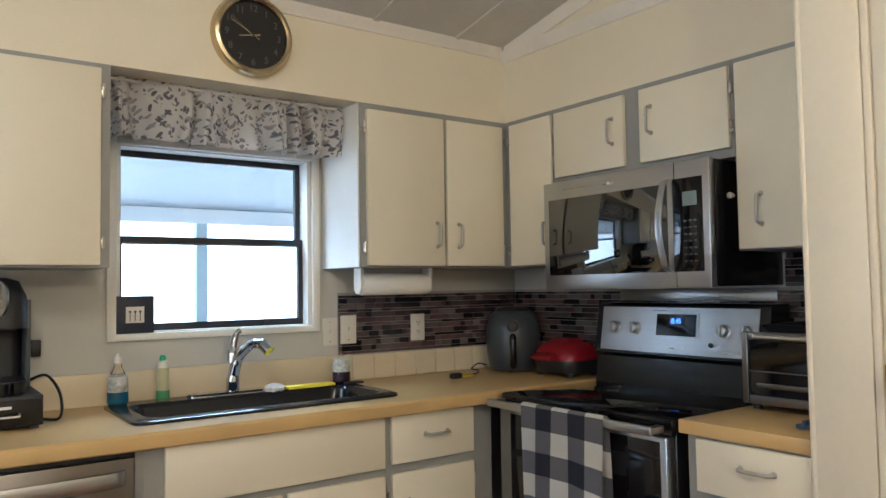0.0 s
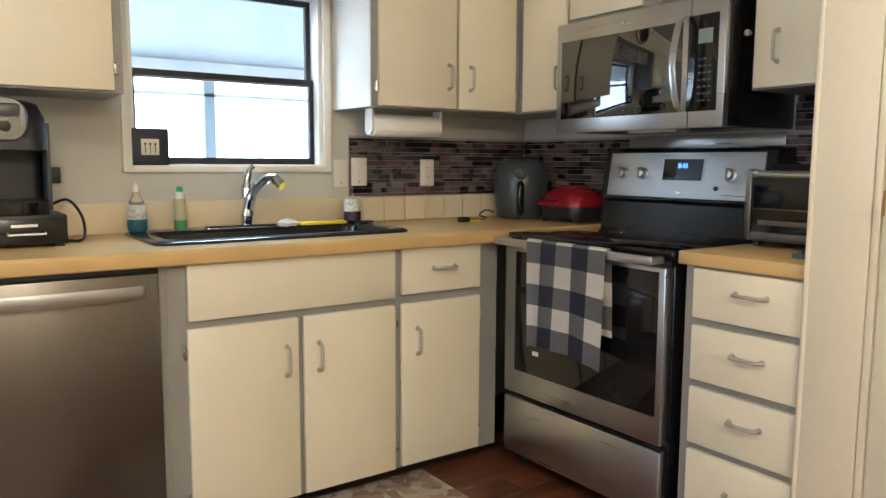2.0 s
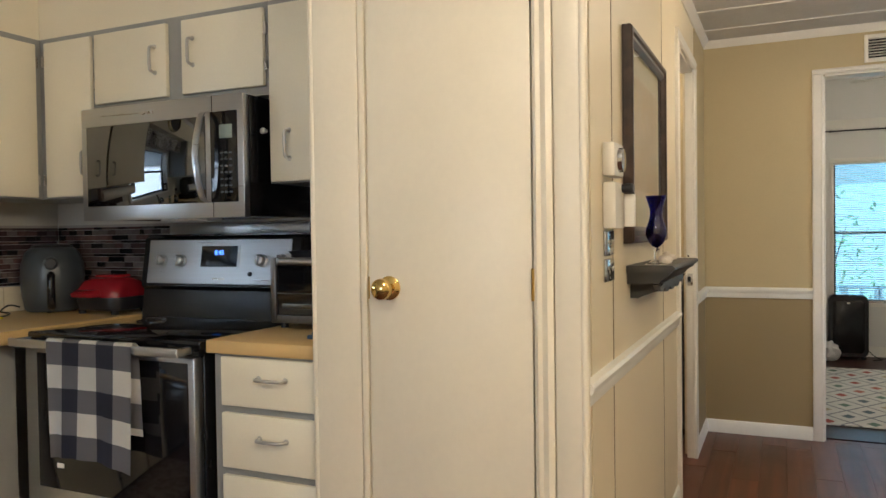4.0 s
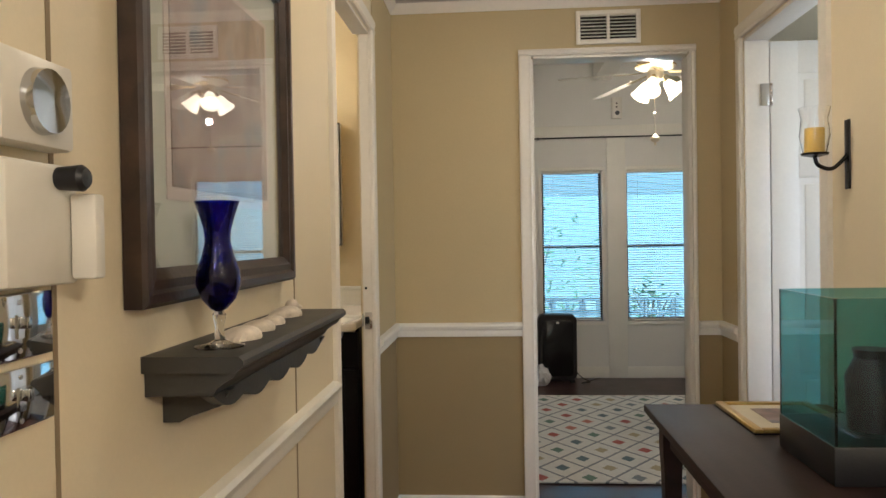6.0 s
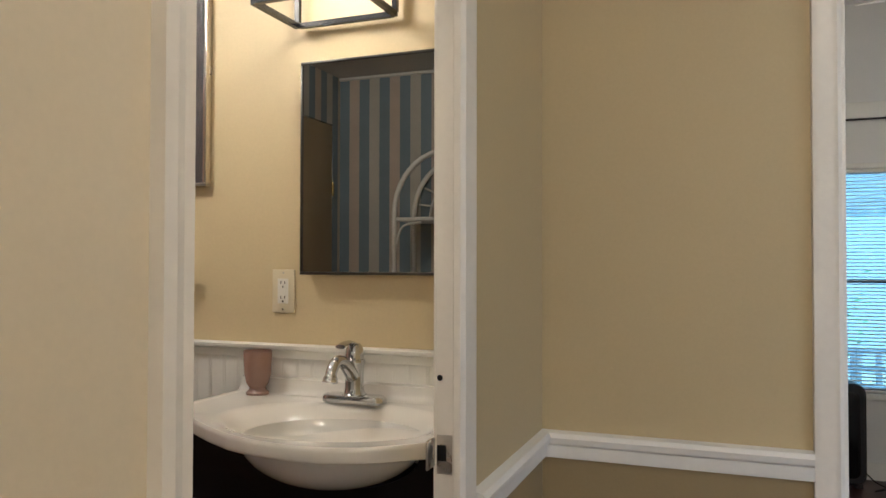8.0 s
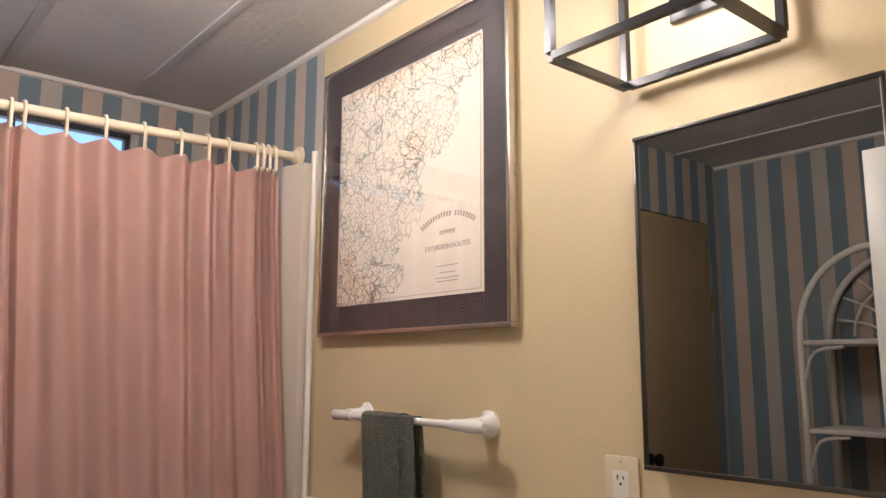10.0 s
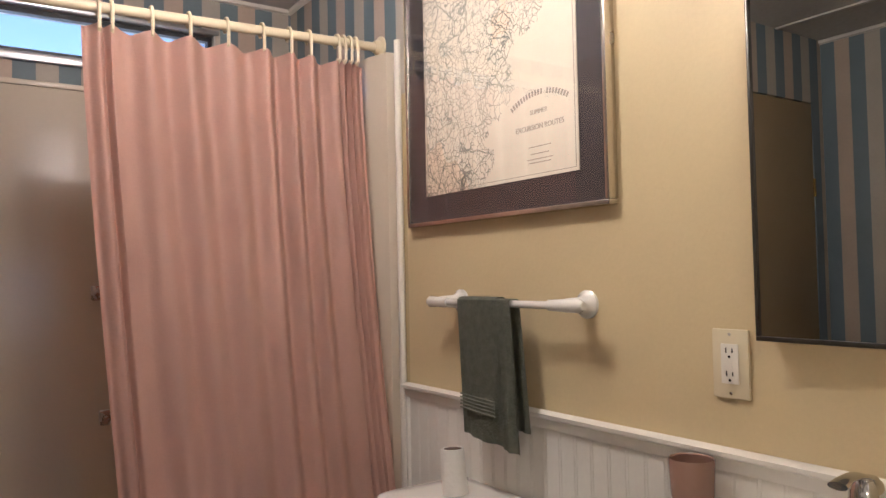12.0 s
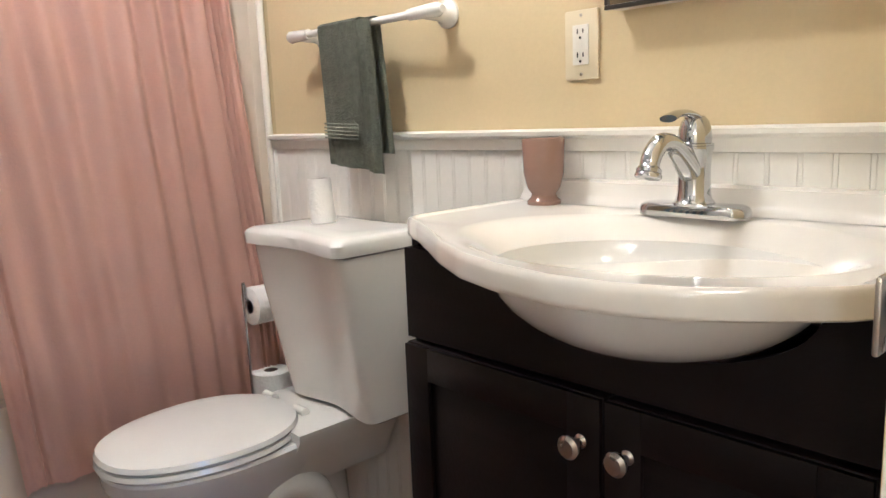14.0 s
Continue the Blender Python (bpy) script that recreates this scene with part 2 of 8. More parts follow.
def lathe(bm, at, axis, prof, seg=24):
    """Turns a profile of (distance along the axis, radius) round an axis."""
    at, d = Vector(at), Vector(axis).normalized()
    a, b = axes(d)
    rings = [[at + d * h + (a * math.cos(2 * math.pi * k / seg) + b * math.sin(2 * math.pi * k / seg)) * max(r, 0.0004) for k in range(seg)] for h, r in prof]
    return loft(bm, rings)


def prism(bm, outline, axis, lo, hi):
    """Extrudes a closed outline, given in the two other axes, along x, y or z."""
    def p(u, v, w):
        return {"x": (w, u, v), "y": (u, w, v), "z": (u, v, w)}[axis]
    return loft(bm, [[p(u, v, lo) for u, v in outline], [p(u, v, hi) for u, v in outline]])


def bez(pts, n=12):
    """A smooth line through points."""
    pts = [Vector(p) for p in pts]
    out = []
    for i in range(len(pts) - 1):
        p0, p1, p2, p3 = pts[max(i - 1, 0)], pts[i], pts[i + 1], pts[min(i + 2, len(pts) - 1)]
        for k in range(n):
            t = k / n
            out.append(0.5 * ((2 * p1) + (p2 - p0) * t + (2 * p0 - 5 * p1 + 4 * p2 - p3) * t * t + (3 * p1 - p0 - 3 * p2 + p3) * t ** 3))
    return out + [pts[-1]]


def to_mesh(name, bm, material, shift, smooth=True):
    bmesh.ops.recalc_face_normals(bm, faces=bm.faces)
    me = bpy.data.meshes.new(name)
    bmesh.ops.translate(bm, verts=bm.verts, vec=-Vector(shift))
    bm.to_mesh(me)
    bm.free()
    me.materials.append(material)
    if smooth:
        me.shade_smooth()
        me.set_sharp_from_angle(angle=radians(38))
    return me


def part(name, bm, material, parent, label=""):
    ob = new(name, to_mesh(name, bm, material, LOC[parent]))
    ob.parent = parent
    LOC[ob] = LOC[parent]
    return tagged(ob, label)


def thing(name, at, label, category, group=""):
    ob = new(name)
    ob.location = at
    ob.empty_display_size = 0.05
    LOC[ob] = Vector(at)
    return tagged(ob, label, category, group)


def single(name, bm, material, at, label, category, group=""):
    """A thing of one mesh."""
    ob = new(name, to_mesh(name, bm, material, at))
    ob.location = at
    LOC[ob] = Vector(at)
    return tagged(ob, label, category, group)


def struct(name, bm, material, label="", category=""):
    ob = new(name, to_mesh(name, bm, material, (0, 0, 0)))
    LOC[ob] = Vector((0, 0, 0))
    return tagged(ob, label, category, kind="structure")


def words(name, text, size, m, material, parent, label="", depth=0.0004):
    """Lettering in the built-in font as a thin mesh, at a pose."""
    cu = bpy.data.curves.new(name, "FONT")
    cu.body, cu.size, cu.extrude, cu.align_x, cu.align_y = text, size, depth, "CENTER", "CENTER"
    tmp = bpy.data.objects.new(name, cu)
    me = bpy.data.meshes.new_from_object(tmp)
    bpy.data.objects.remove(tmp)
    me.transform(Matrix.Translation(-LOC[parent]) @ m)
    me.materials.clear()
    me.materials.append(material)
    ob = new(name, me)
    ob.parent = parent
    LOC[ob] = LOC[parent]
    return tagged(ob, label)


def wall(name, axis, at, thick, lo, hi, top, holes, material, label="", base=0.0):
    """A wall across x or y with openings (lo, hi, bottom, top) right through it."""
    bm = bmesh.new()

    def piece(a, b, z0, z1):
        if b - a > 1e-4 and z1 - z0 > 1e-4:
            if axis == "x":
                bx(bm, at, a, z0, at + thick, b, z1)
            else:
                bx(bm, a, at, z0, b, at + thick, z1)
    cur = lo
    for a, b, z0, z1 in sorted(holes):
        piece(cur, a, base, top)
        piece(a, b, base, z0)
        piece(a, b, z1, top)
        cur = b
    piece(cur, hi, base, top)
    return struct(name, bm, material, label, "wall")


# ---- structure ----
struct("floor", box(-4.8, -5.3, -0.10, 2.49, 0.12, -0.012), UNDERF, "dark underfloor below the wooden planks", "floor")
struct("floor_room", box(2.49, -7.0, -0.10, 5.82, -2.2, -0.004), ROOMF, "dark brown wooden floor in the far bedroom", "floor")
wall("wall_north", "y", 0.0, 0.12, -4.8, 2.49, 3.0, [(-1.875, -1.115, 1.155, 1.84), (1.0, 2.09, 2.10, 2.25)], WALLG, "grey-white kitchen wall with a window over the sink")
wall("wall_stove", "x", 0.0, 0.10, -2.560, 0.0, 2.42, [], WALLG, "painted wall behind the stove")
# opening added for the west fill lamp, out of view
wall("wall_west", "x", -4.92, 0.12, -5.3, 0.12, 3.1, [(-2.3, -1.1, 0.9, 2.0)], SOFFIT, "plain cream wall with an assumed, unseen window opening")
wall("wall_south", "y", -5.42, 0.12, -4.92, 0.0, 3.1, [], SOFFIT, "plain cream wall")
wall("wall_hall_north", "y", -2.615, 0.055, -0.56, 2.39, 2.42, [(1.095, 1.846, 0.0, 2.075)], HALLC, "cream panelled hall wall with a doorway to the bathroom")
wall("wall_east", "x", 2.39, 0.10, -4.215, 0.0, 2.42, [(-3.982, -3.260, 0.0, 2.106)], TAN, "tan end wall of the hall with a doorway")
wall("wall_hall_south", "y", -4.215, 0.10, 0.0, 2.39, 2.42, [(1.33, 2.08, 0.0, 2.075)], HALLC, "cream hall wall with a doorway")
wall("wall_dining", "x", 0.0, 0.10, -5.3, -4.215, 3.1, [], SOFFIT, "plain cream wall")
struct("wall_pantry_front", (lambda bm: (bx(bm, -0.66, -2.055, 0, -0.58, -1.85, 2.9), bx(bm, -0.66, -2.615, 0, -0.58, -2.50, 2.9),
       bx(bm, -0.66, -2.50, 2.06, -0.58, -2.055, 2.9)) and bm)(bmesh.new()), PANTRYP, "cream painted front wall of the pantry", "wall")
struct("wall_pantry_side", box(-0.58, -1.868, 0, 0.0, -1.85, 2.9), PANTRYP, "cream side of the pantry", "wall")
struct("wall_header", box(-0.66, -5.3, 2.36, -0.56, -2.615, 3.0), SOFFIT, "cream wall above the opening to the hall", "wall")
# ceilings
bm = bmesh.new()
prism(bm, [(0.12, 2.262), (-3.0, 2.886), (-5.4, 2.46), (-5.4, 2.56), (-3.0, 2.986), (0.12, 2.362)], "x", -4.92, 0.0)
for k in range(12):
    x = -4.6 + k * 0.4
    prism(bm, [(-0.30, 2.341), (-3.0, 2.881), (-3.0, 2.889), (-0.30, 2.349)], "x", x - 0.012, x + 0.012)
struct("ceiling", bm, CEIL, "off-white vaulted ceiling of narrow panels", "ceiling")
bm = box(-0.60, -4.215, 2.36, 2.39, -2.515, 2.42)
for k in range(8):
    bx(bm, -0.3 + k * 0.4, -4.115, 2.354, -0.28 + k * 0.4, -2.615, 2.362)
struct("ceiling_hall", bm, CEIL, "off-white panelled hall ceiling", "ceiling")
bm = box(0.10, -2.559, 2.395, 2.39, 0.0, 2.44)
for k in range(5):
    bx(bm, 0.42 + k * 0.41, -2.555, 2.389, 0.455 + k * 0.41, 0.0, 2.397, 0.002)
struct("ceiling_bathroom", bm, CEIL, "white bathroom ceiling of textured panels with battens", "ceiling")
# soffits over the cabinets
struct("soffit_north", prism(bmesh.new(), [(0.0, 2.03), (-0.32, 2.03), (-0.32, 2.36), (0.0, 2.30)], "x", -4.8, -0.32), SOFFIT, "cream soffit above the wall cabinets", "wall")
struct("soffit_east", prism(bmesh.new(), [(0.0, 2.03), (-1.85, 2.03), (-1.85, 2.67), (0.0, 2.30)], "x", -0.32, 0.0), SOFFIT, "cream soffit above the microwave", "wall")


def strip(name, a, b, prof, material, label, up=(0, 0, 1), out=None):
    """A moulding from a to b; prof: its section as (out of the wall, up)."""
    a, b = Vector(a), Vector(b)
    d = (b - a).normalized()
    o = Vector(out) if out else Vector((-d.y, d.x, 0))
    u = Vector(up)
    bm = loft(bmesh.new(), [[p + o * s + u * h for s, h in prof] for p in (a, b)])
    return struct(name, bm, material, label, "trim")


CROWN = [(0, 0), (0.008, 0), (0.012, 0.012), (0.030, 0.030), (0.036, 0.045), (0, 0.045)]
RAIL = [(0, 0), (0.010, 0), (0.013, 0.010), (0.013, 0.030), (0.022, 0.036), (0.026, 0.050), (0.020, 0.060), (0, 0.064)]
BASE = [(0, 0), (0.012, 0), (0.012, 0.060), (0.006, 0.075), (0, 0.078)]
CASING = [(0, 0), (0.012, 0.0), (0.018, 0.008), (0.014, 0.020), (0.018, 0.040), (0.014, 0.056), (0, 0.058)]
strip("trim_crown_north", (-4.8, -0.32, 2.315), (-0.356, -0.32, 2.315), CROWN, TRIMW, "cream crown moulding under the kitchen ceiling", out=(0, -1, 0))
strip("trim_crown_east", (-0.32, -0.32, 2.300), (-0.32, -1.85, 2.300), CROWN, TRIMW, "cream moulding on the soffit", out=(-1, 0, 0))
strip("trim_crown_gable", (-0.32, -0.36, 2.315), (-0.32, -1.85, 2.61), CROWN, TRIMW, "sloping crown moulding under the vaulted ceiling", out=(-1, 0, 0))

# kitchen window
kw = thing("window_1", (-1.495, 0, 1.13), "kitchen window with a white frame and black sashes", "window")
kw["kind"] = "structure"
bm = bmesh.new()
bx(bm, -1.907, -0.018, 1.133, -1.875, 0.0, 1.862, 0.003)
bx(bm, -1.115, -0.018, 1.133, -1.083, 0.0, 1.862, 0.003)
bx(bm, -1.875, -0.018, 1.133, -1.115, 0.0, 1.158, 0.003)
bx(bm, -1.875, -0.018, 1.838, -1.115, 0.0, 1.862, 0.003)
part("window_frame", bm, WHITEP, kw, "white painted window trim")
bm = bmesh.new()
bx(bm, -1.875, 0.002, 1.155, -1.860, 0.11, 1.84)
bx(bm, -1.130, 0.002, 1.155, -1.115, 0.11, 1.84)
bx(bm, -1.860, 0.002, 1.155, -1.130, 0.11, 1.163)
bx(bm, -1.860, 0.002, 1.832, -1.130, 0.11, 1.84)
part("jamb", bm, WHITEP, kw)
for nm, z0, z1, y in (("lower_sash", 1.163, 1.512, 0.050), ("upper_sash", 1.484, 1.832, 0.075)):
    bm = bmesh.new()
    bx(bm, -1.860, y, z0, -1.843, y + 0.022, z1)
    bx(bm, -1.150, y, z0, -1.130, y + 0.022, z1)
    bx(bm, -1.843, y, z0, -1.150, y + 0.022, z0 + 0.026)
    bx(bm, -1.843, y, z1 - 0.024, -1.150, y + 0.022, z1)
    sash = part(nm, bm, BLACKP, kw, "black aluminium sash")
    pane = part("pane", box(-1.843, y + 0.009, z0 + 0.026, -1.150, y + 0.012, z1 - 0.024), PANE, sash)
    pane.visible_shadow = False
part("sash_lock", box(-1.30, 0.035, 1.163, -1.26, 0.052, 1.19, 0.004), BLACKP, kw)

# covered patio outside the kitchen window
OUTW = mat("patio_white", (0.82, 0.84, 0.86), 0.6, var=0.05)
LAWN = mat("ground_pale", (0.55, 0.55, 0.50), 0.9, var=0.2, scale=0.6, bump=0.3, bscale=8)
struct("ground", box(-60, -60, -0.62, 60, 60, -0.55), LAWN, "pale sunlit ground around the house", "ground")
pr = thing("patio_roof", (-1.5, 1.7, 2.15), "white covered patio roof outside the window", "roof")
# white roof darkened to grey-blue: the shade under it is in the colour
part("roof_panel", prism(bmesh.new(), [(0.13, 2.46), (3.4, 1.98), (3.4, 2.04), (0.13, 2.52)], "x", -6.0, 0.75), mat("patio_ceiling_shade", (0.46, 0.51, 0.56), 0.7, var=0.05), pr)
part("beam", box(-6.0, 3.35, 1.86, 0.75, 3.45, 1.98), OUTW, pr)
# white posts: their bluish shade against the bright outdoors is in the colour
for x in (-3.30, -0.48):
    part("post", box(x - 0.045, 3.36, -0.55, x + 0.045, 3.44, 1.86), mat("post_painted_shade", (0.42, 0.52, 0.58), 0.6), pr)
part("rail", box(-6.0, 3.36, 1.70, 0.75, 3.40, 1.73), OUTW, pr)
# added glowing board: stands in for overexposed daylight and lights the kitchen
struct("backdrop", box(-9.0, 5.2, -0.5, 1.6, 5.25, 2.3), glow("daylight_glow_board", (0.84, 0.94, 1.0), 1.9), "glowing board in place of the bright daylight beyond the patio", "backdrop")

# valance
def valance():
    bm = bmesh.new()
    n, m = 240, 26
    grid = []
    for i in range(n + 1):
        u = i / n
        x = -1.952 + u * 0.872
        row = []
        for j in range(m + 1):
            v = j / m
            ph = 30 * u + 3.0 * math.sin(6.3 * u + 0.4) + 1.3 * math.sin(17 * u) + 0.5 * math.sin(3 * v + 11 * u)
            f = math.sin(ph * 1.55) + 0.45 * math.sin(ph * 3.1 + 1.0)
            amp = (0.008 + 0.026 * v) * (0.65 + 0.7 * abs(math.sin(5.3 * u + 0.7)))
            z = 2.03 - v * (0.205 + 0.008 * math.sin(ph * 0.8) + 0.016 * noise.noise((u * 9, 0, 2)) + 0.005 * math.sin(ph * 3.1))
            bulge = 0.020 * math.sin(math.pi * min(1, v * 1.15)) * (0.6 + 0.4 * math.sin(ph * 0.7))
            row.append(bm.verts.new((x, -0.20 - amp * f - bulge, z)))
        grid.append(row)
    for i in range(n):
        for j in range(m):
            bm.faces.new((grid[i][j], grid[i + 1][j], grid[i + 1][j + 1], grid[i][j + 1]))
    bmesh.ops.solidify(bm, geom=bm.faces[:], thickness=0.002)
    return bm


def floral():
    """Cotton printed with leaves that lie two ways, and small buds between them."""
    m = mat("floral_cotton", (0.74, 0.70, 0.65), 0.9, var=0.05, bump=0.2, bscale=300)
    t = m.node_tree
    n, ln = t.nodes, t.links
    co = n.new("ShaderNodeTexCoord")
    nz = n.new("ShaderNodeTexNoise")
    nz.inputs["Scale"].default_value = 22
    ln.new(co.outputs["Object"], nz.inputs["Vector"])
    warp = n.new("ShaderNodeMix")
    warp.data_type = "VECTOR"
    warp.inputs["Factor"].default_value = 0.02
    ln.new(co.outputs["Object"], warp.inputs[4])
    ln.new(nz.outputs["Color"], warp.inputs[5])
    total = None
    for turn, sc, edge, keep in ((0.7, (1.0, 0.25, 2.3), 0.35, 0.25), (-0.6, (1.0, 0.25, 2.4), 0.33, 0.32), (1.5, (1.0, 0.25, 2.2), 0.28, 0.4), (0.0, (2.2, 0.5, 2.2), 0.27, 0.5)):
        rot = n.new("ShaderNodeMapping")
        rot.inputs["Rotation"].default_value = (0, turn, 0)
        ln.new(warp.outputs[1], rot.inputs[0])
        mp = n.new("ShaderNodeMapping")
        mp.inputs["Scale"].default_value = sc
        mp.inputs["Location"].default_value = (turn * 3.1, 0, turn * 1.7)
        ln.new(rot.outputs[0], mp.inputs[0])
        v = n.new("ShaderNodeTexVoronoi")
        v.inputs["Scale"].default_value = 26
        ln.new(mp.outputs[0], v.inputs["Vector"])
        inside = n.new("ShaderNodeMath")
        inside.operation = "LESS_THAN"
        inside.inputs[1].default_value = edge
        ln.new(v.outputs["Distance"], inside.inputs[0])
        sel = n.new("ShaderNodeSeparateColor")
        ln.new(v.outputs["Color"], sel.inputs[0])
        chosen = n.new("ShaderNodeMath")
        chosen.operation = "GREATER_THAN"
        chosen.inputs[1].default_value = keep
        ln.new(sel.outputs[0], chosen.inputs[0])
        shade = n.new("ShaderNodeMath")
        shade.operation = "MULTIPLY_ADD"
        shade.inputs[1].default_value, shade.inputs[2].default_value = 0.5, 0.5
        ln.new(sel.outputs[1], shade.inputs[0])
        both = n.new("ShaderNodeMath")
        both.operation = "MULTIPLY"
        ln.new(inside.outputs[0], both.inputs[0])
        ln.new(chosen.outputs[0], both.inputs[1])
        toned = n.new("ShaderNodeMath")
        toned.operation = "MULTIPLY"
        ln.new(both.outputs[0], toned.inputs[0])
        ln.new(shade.outputs[0], toned.inputs[1])
        if total is None:
            total = toned
        else:
            mx = n.new("ShaderNodeMath")
            mx.operation = "MAXIMUM"
            ln.new(total.outputs[0], mx.inputs[0])
            ln.new(toned.outputs[0], mx.inputs[1])
            total = mx
    c = n.new("ShaderNodeMix")
    c.data_type = "RGBA"
    c.inputs[6].default_value = (0.74, 0.70, 0.65, 1)
    c.inputs[7].default_value = (0.17, 0.16, 0.18, 1)
    ln.new(total.outputs[0], c.inputs[0])
    hs = next(x for x in n if x.bl_idname == "ShaderNodeHueSaturation")
    ln.new(c.outputs[2], hs.inputs["Color"])
    return m


val = thing("valance", (-1.5, -0.2, 1.82), "gathered white cotton valance with grey leaf print", "curtain")
part("fabric", valance(), floral(), val)
part("rod", tube(bmesh.new(), [(-1.96, -0.205, 2.018), (-1.075, -0.205, 2.018)], 0.006), WPLAST, val)

# wall clock
clock = thing("wall_clock", (-1.497, -0.32, 2.06), "round wall clock with black dial and pale gold rim", "clock")
C = Vector((-1.497, -0.32, 2.205))
part("rim", lathe(bmesh.new(), C, (0, -1, 0), [(0.0, 0.147), (0.022, 0.148), (0.036, 0.140), (0.040, 0.130), (0.034, 0.122), (0.020, 0.119), (0.020, 0.0)], 64), GOLD, clock)
part("dial", lathe(bmesh.new(), C + Vector((0, -0.0205, 0)), (0, -1, 0), [(0, 0.0), (0, 0.1185), (0.002, 0.1185), (0.002, 0.0)], 48), mat("dial_black", (0.012, 0.011, 0.012), 0.5), clock)
NUM = mat("dial_numeral", (0.10, 0.095, 0.09), 0.5)
for h in range(1, 13):
    a = math.radians(90 - 30 * h)
    words("numeral", str(h), 0.034, Matrix.Translation(C + Vector((0.096 * math.cos(a), -0.0232, 0.096 * math.sin(a)))) @ pose(0, 0, 0, 90, 0, 0), NUM, clock)
for nm, ang, ln_, wd in (("hour_hand", 190, 0.055, 0.006), ("minute_hand", 151, 0.088, 0.0045), ("second_hand", 146, 0.094, 0.002)):
    bm = prism(bmesh.new(), [(-0.025, -wd / 2), (ln_, -wd / 4), (ln_, wd / 4), (-0.025, wd / 2)], "y", -0.0262, -0.0250)
    bmesh.ops.transform(bm, matrix=Matrix.Rotation(-math.radians(ang), 4, "Y"), verts=bm.verts)
    bmesh.ops.translate(bm, verts=bm.verts, vec=C)
    part(nm, bm, GOLD, clock)


# ---- kitchen cabinets ----
PULLM = mat("satin_nickel", (0.46, 0.44, 0.40), 0.48, 0.55, var=0.10, scale=40, bump=0.03)
def pull(parent, p, along, out, n=0.095):
    """A bow pull at p, of two feet and a grip."""
    p, a, o = Vector(p), Vector(along), Vector(out)
    pts = bez([p - a * n / 2, p - a * (n / 2 - 0.004) + o * 0.020, p - a * (n / 2 - 0.018) + o * 0.027, p + a * (n / 2 - 0.018) + o * 0.027, p + a * (n / 2 - 0.004) + o * 0.020, p + a * n / 2], 5)
    bm = tube(bmesh.new(), pts, 0.0055, 8)
    for s in (-1, 1):
        lathe(bm, p + a * s * n / 2, o, [(0, 0.009), (0.003, 0.008), (0.004, 0.005)], 10)
    part("handle", bm, PULLM, parent, "worn nickel bow pull")


def hinge(parent, p, out):
    p, o = Vector(p), Vector(out)
    bm = tube(bmesh.new(), [p + o * 0.004 - Vector((0, 0, 0.022)), p + o * 0.004 + Vector((0, 0, 0.022))], 0.004, 8)
    bx(bm, p.x - 0.006, p.y - 0.006, p.z - 0.016, p.x + 0.006, p.y + 0.006, p.z + 0.016, 0.001)
    part("hinge", bm, NICKEL, parent)


def front_n(cab, nm, x0, x1, z0, z1, y, handle=None, horizontal=False, hx=None):
    """A door or drawer front that faces south, 2 cm proud of its frame."""
    d = part(nm, box(x0, y - 0.019, z0, x1, y - 0.001, z1, 0.003), DOORP, cab, "cream painted flat panel")
    if handle:
        pull(d, (handle[0], y - 0.019, handle[1]), (1, 0, 0) if horizontal else (0, 0, 1), (0, -1, 0))
    if hx is not None:
        for z in (z0 + 0.07, z1 - 0.07):
            hinge(d, (hx, y - 0.008, z), (0, -1, 0))
    return d


def front_e(cab, nm, y0, y1, z0, z1, x, handle=None, horizontal=False, hy=None):
    """A door or drawer front that faces west."""
    d = part(nm, box(x - 0.019, y0, z0, x - 0.001, y1, z1, 0.003), DOORP, cab, "cream painted flat panel")
    if handle:
        pull(d, (x - 0.019, handle[0], handle[1]), (0, 1, 0) if horizontal else (0, 0, 1), (-1, 0, 0))
    if hy is not None:
        for z in (z0 + 0.07, z1 - 0.07):
            hinge(d, (x - 0.008, hy, z), (-1, 0, 0))
    return d


WALLCAB = "wall cabinets"
c = thing("wall_cabinet", (-2.5, -0.16, 1.39), "cream wall cabinet with grey face frame beside the window", "cabinet", WALLCAB)
part("body", box(-3.2, -0.32, 1.385, -1.962, 0.0, 2.03), GREYP, c)
front_n(c, "door", -2.44, -1.992, 1.392, 2.012, -0.32, (-2.362, 1.55), hx=-1.984)
front_n(c, "door", -2.92, -2.46, 1.392, 2.012, -0.32, (-2.50, 1.52))
c = thing("wall_cabinet", (-0.7, -0.16, 1.39), "two-door cream wall cabinet with grey face frame", "cabinet", WALLCAB)
part("body", box(-1.060, -0.32, 1.388, 0.0, 0.0, 2.03), GREYP, c)
part("side_panel", box(-1.066, -0.314, 1.390, -1.061, -0.002, 2.028), WHITEP, c, "white painted cabinet side")
front_n(c, "door", -1.036, -0.670, 1.394, 2.004, -0.32, (-0.71, 1.52), hx=-1.046)
front_n(c, "door", -0.656, -0.352, 1.394, 2.004, -0.32, (-0.60, 1.52), hx=-0.345)
c = thing("wall_cabinet", (-0.16, -0.5, 1.39), "narrow cream corner wall cabinet with grey frame", "cabinet", WALLCAB)
part("body", box(-0.32, -0.635, 1.388, 0.0, -0.321, 2.03), GREYP, c)
front_e(c, "door", -0.622, -0.366, 1.394, 2.008, -0.32, (-0.595, 1.52), hy=-0.350)
c = thing("wall_cabinet", (-0.16, -1.04, 1.73), "short two-door cream cabinet above the microwave", "cabinet", WALLCAB)
part("body", box(-0.32, -1.452, 1.712, 0.0, -0.636, 2.03), GREYP, c)
front_e(c, "door", -1.008, -0.645, 1.742, 2.008, -0.32, (-0.955, 1.88), hy=-0.640)
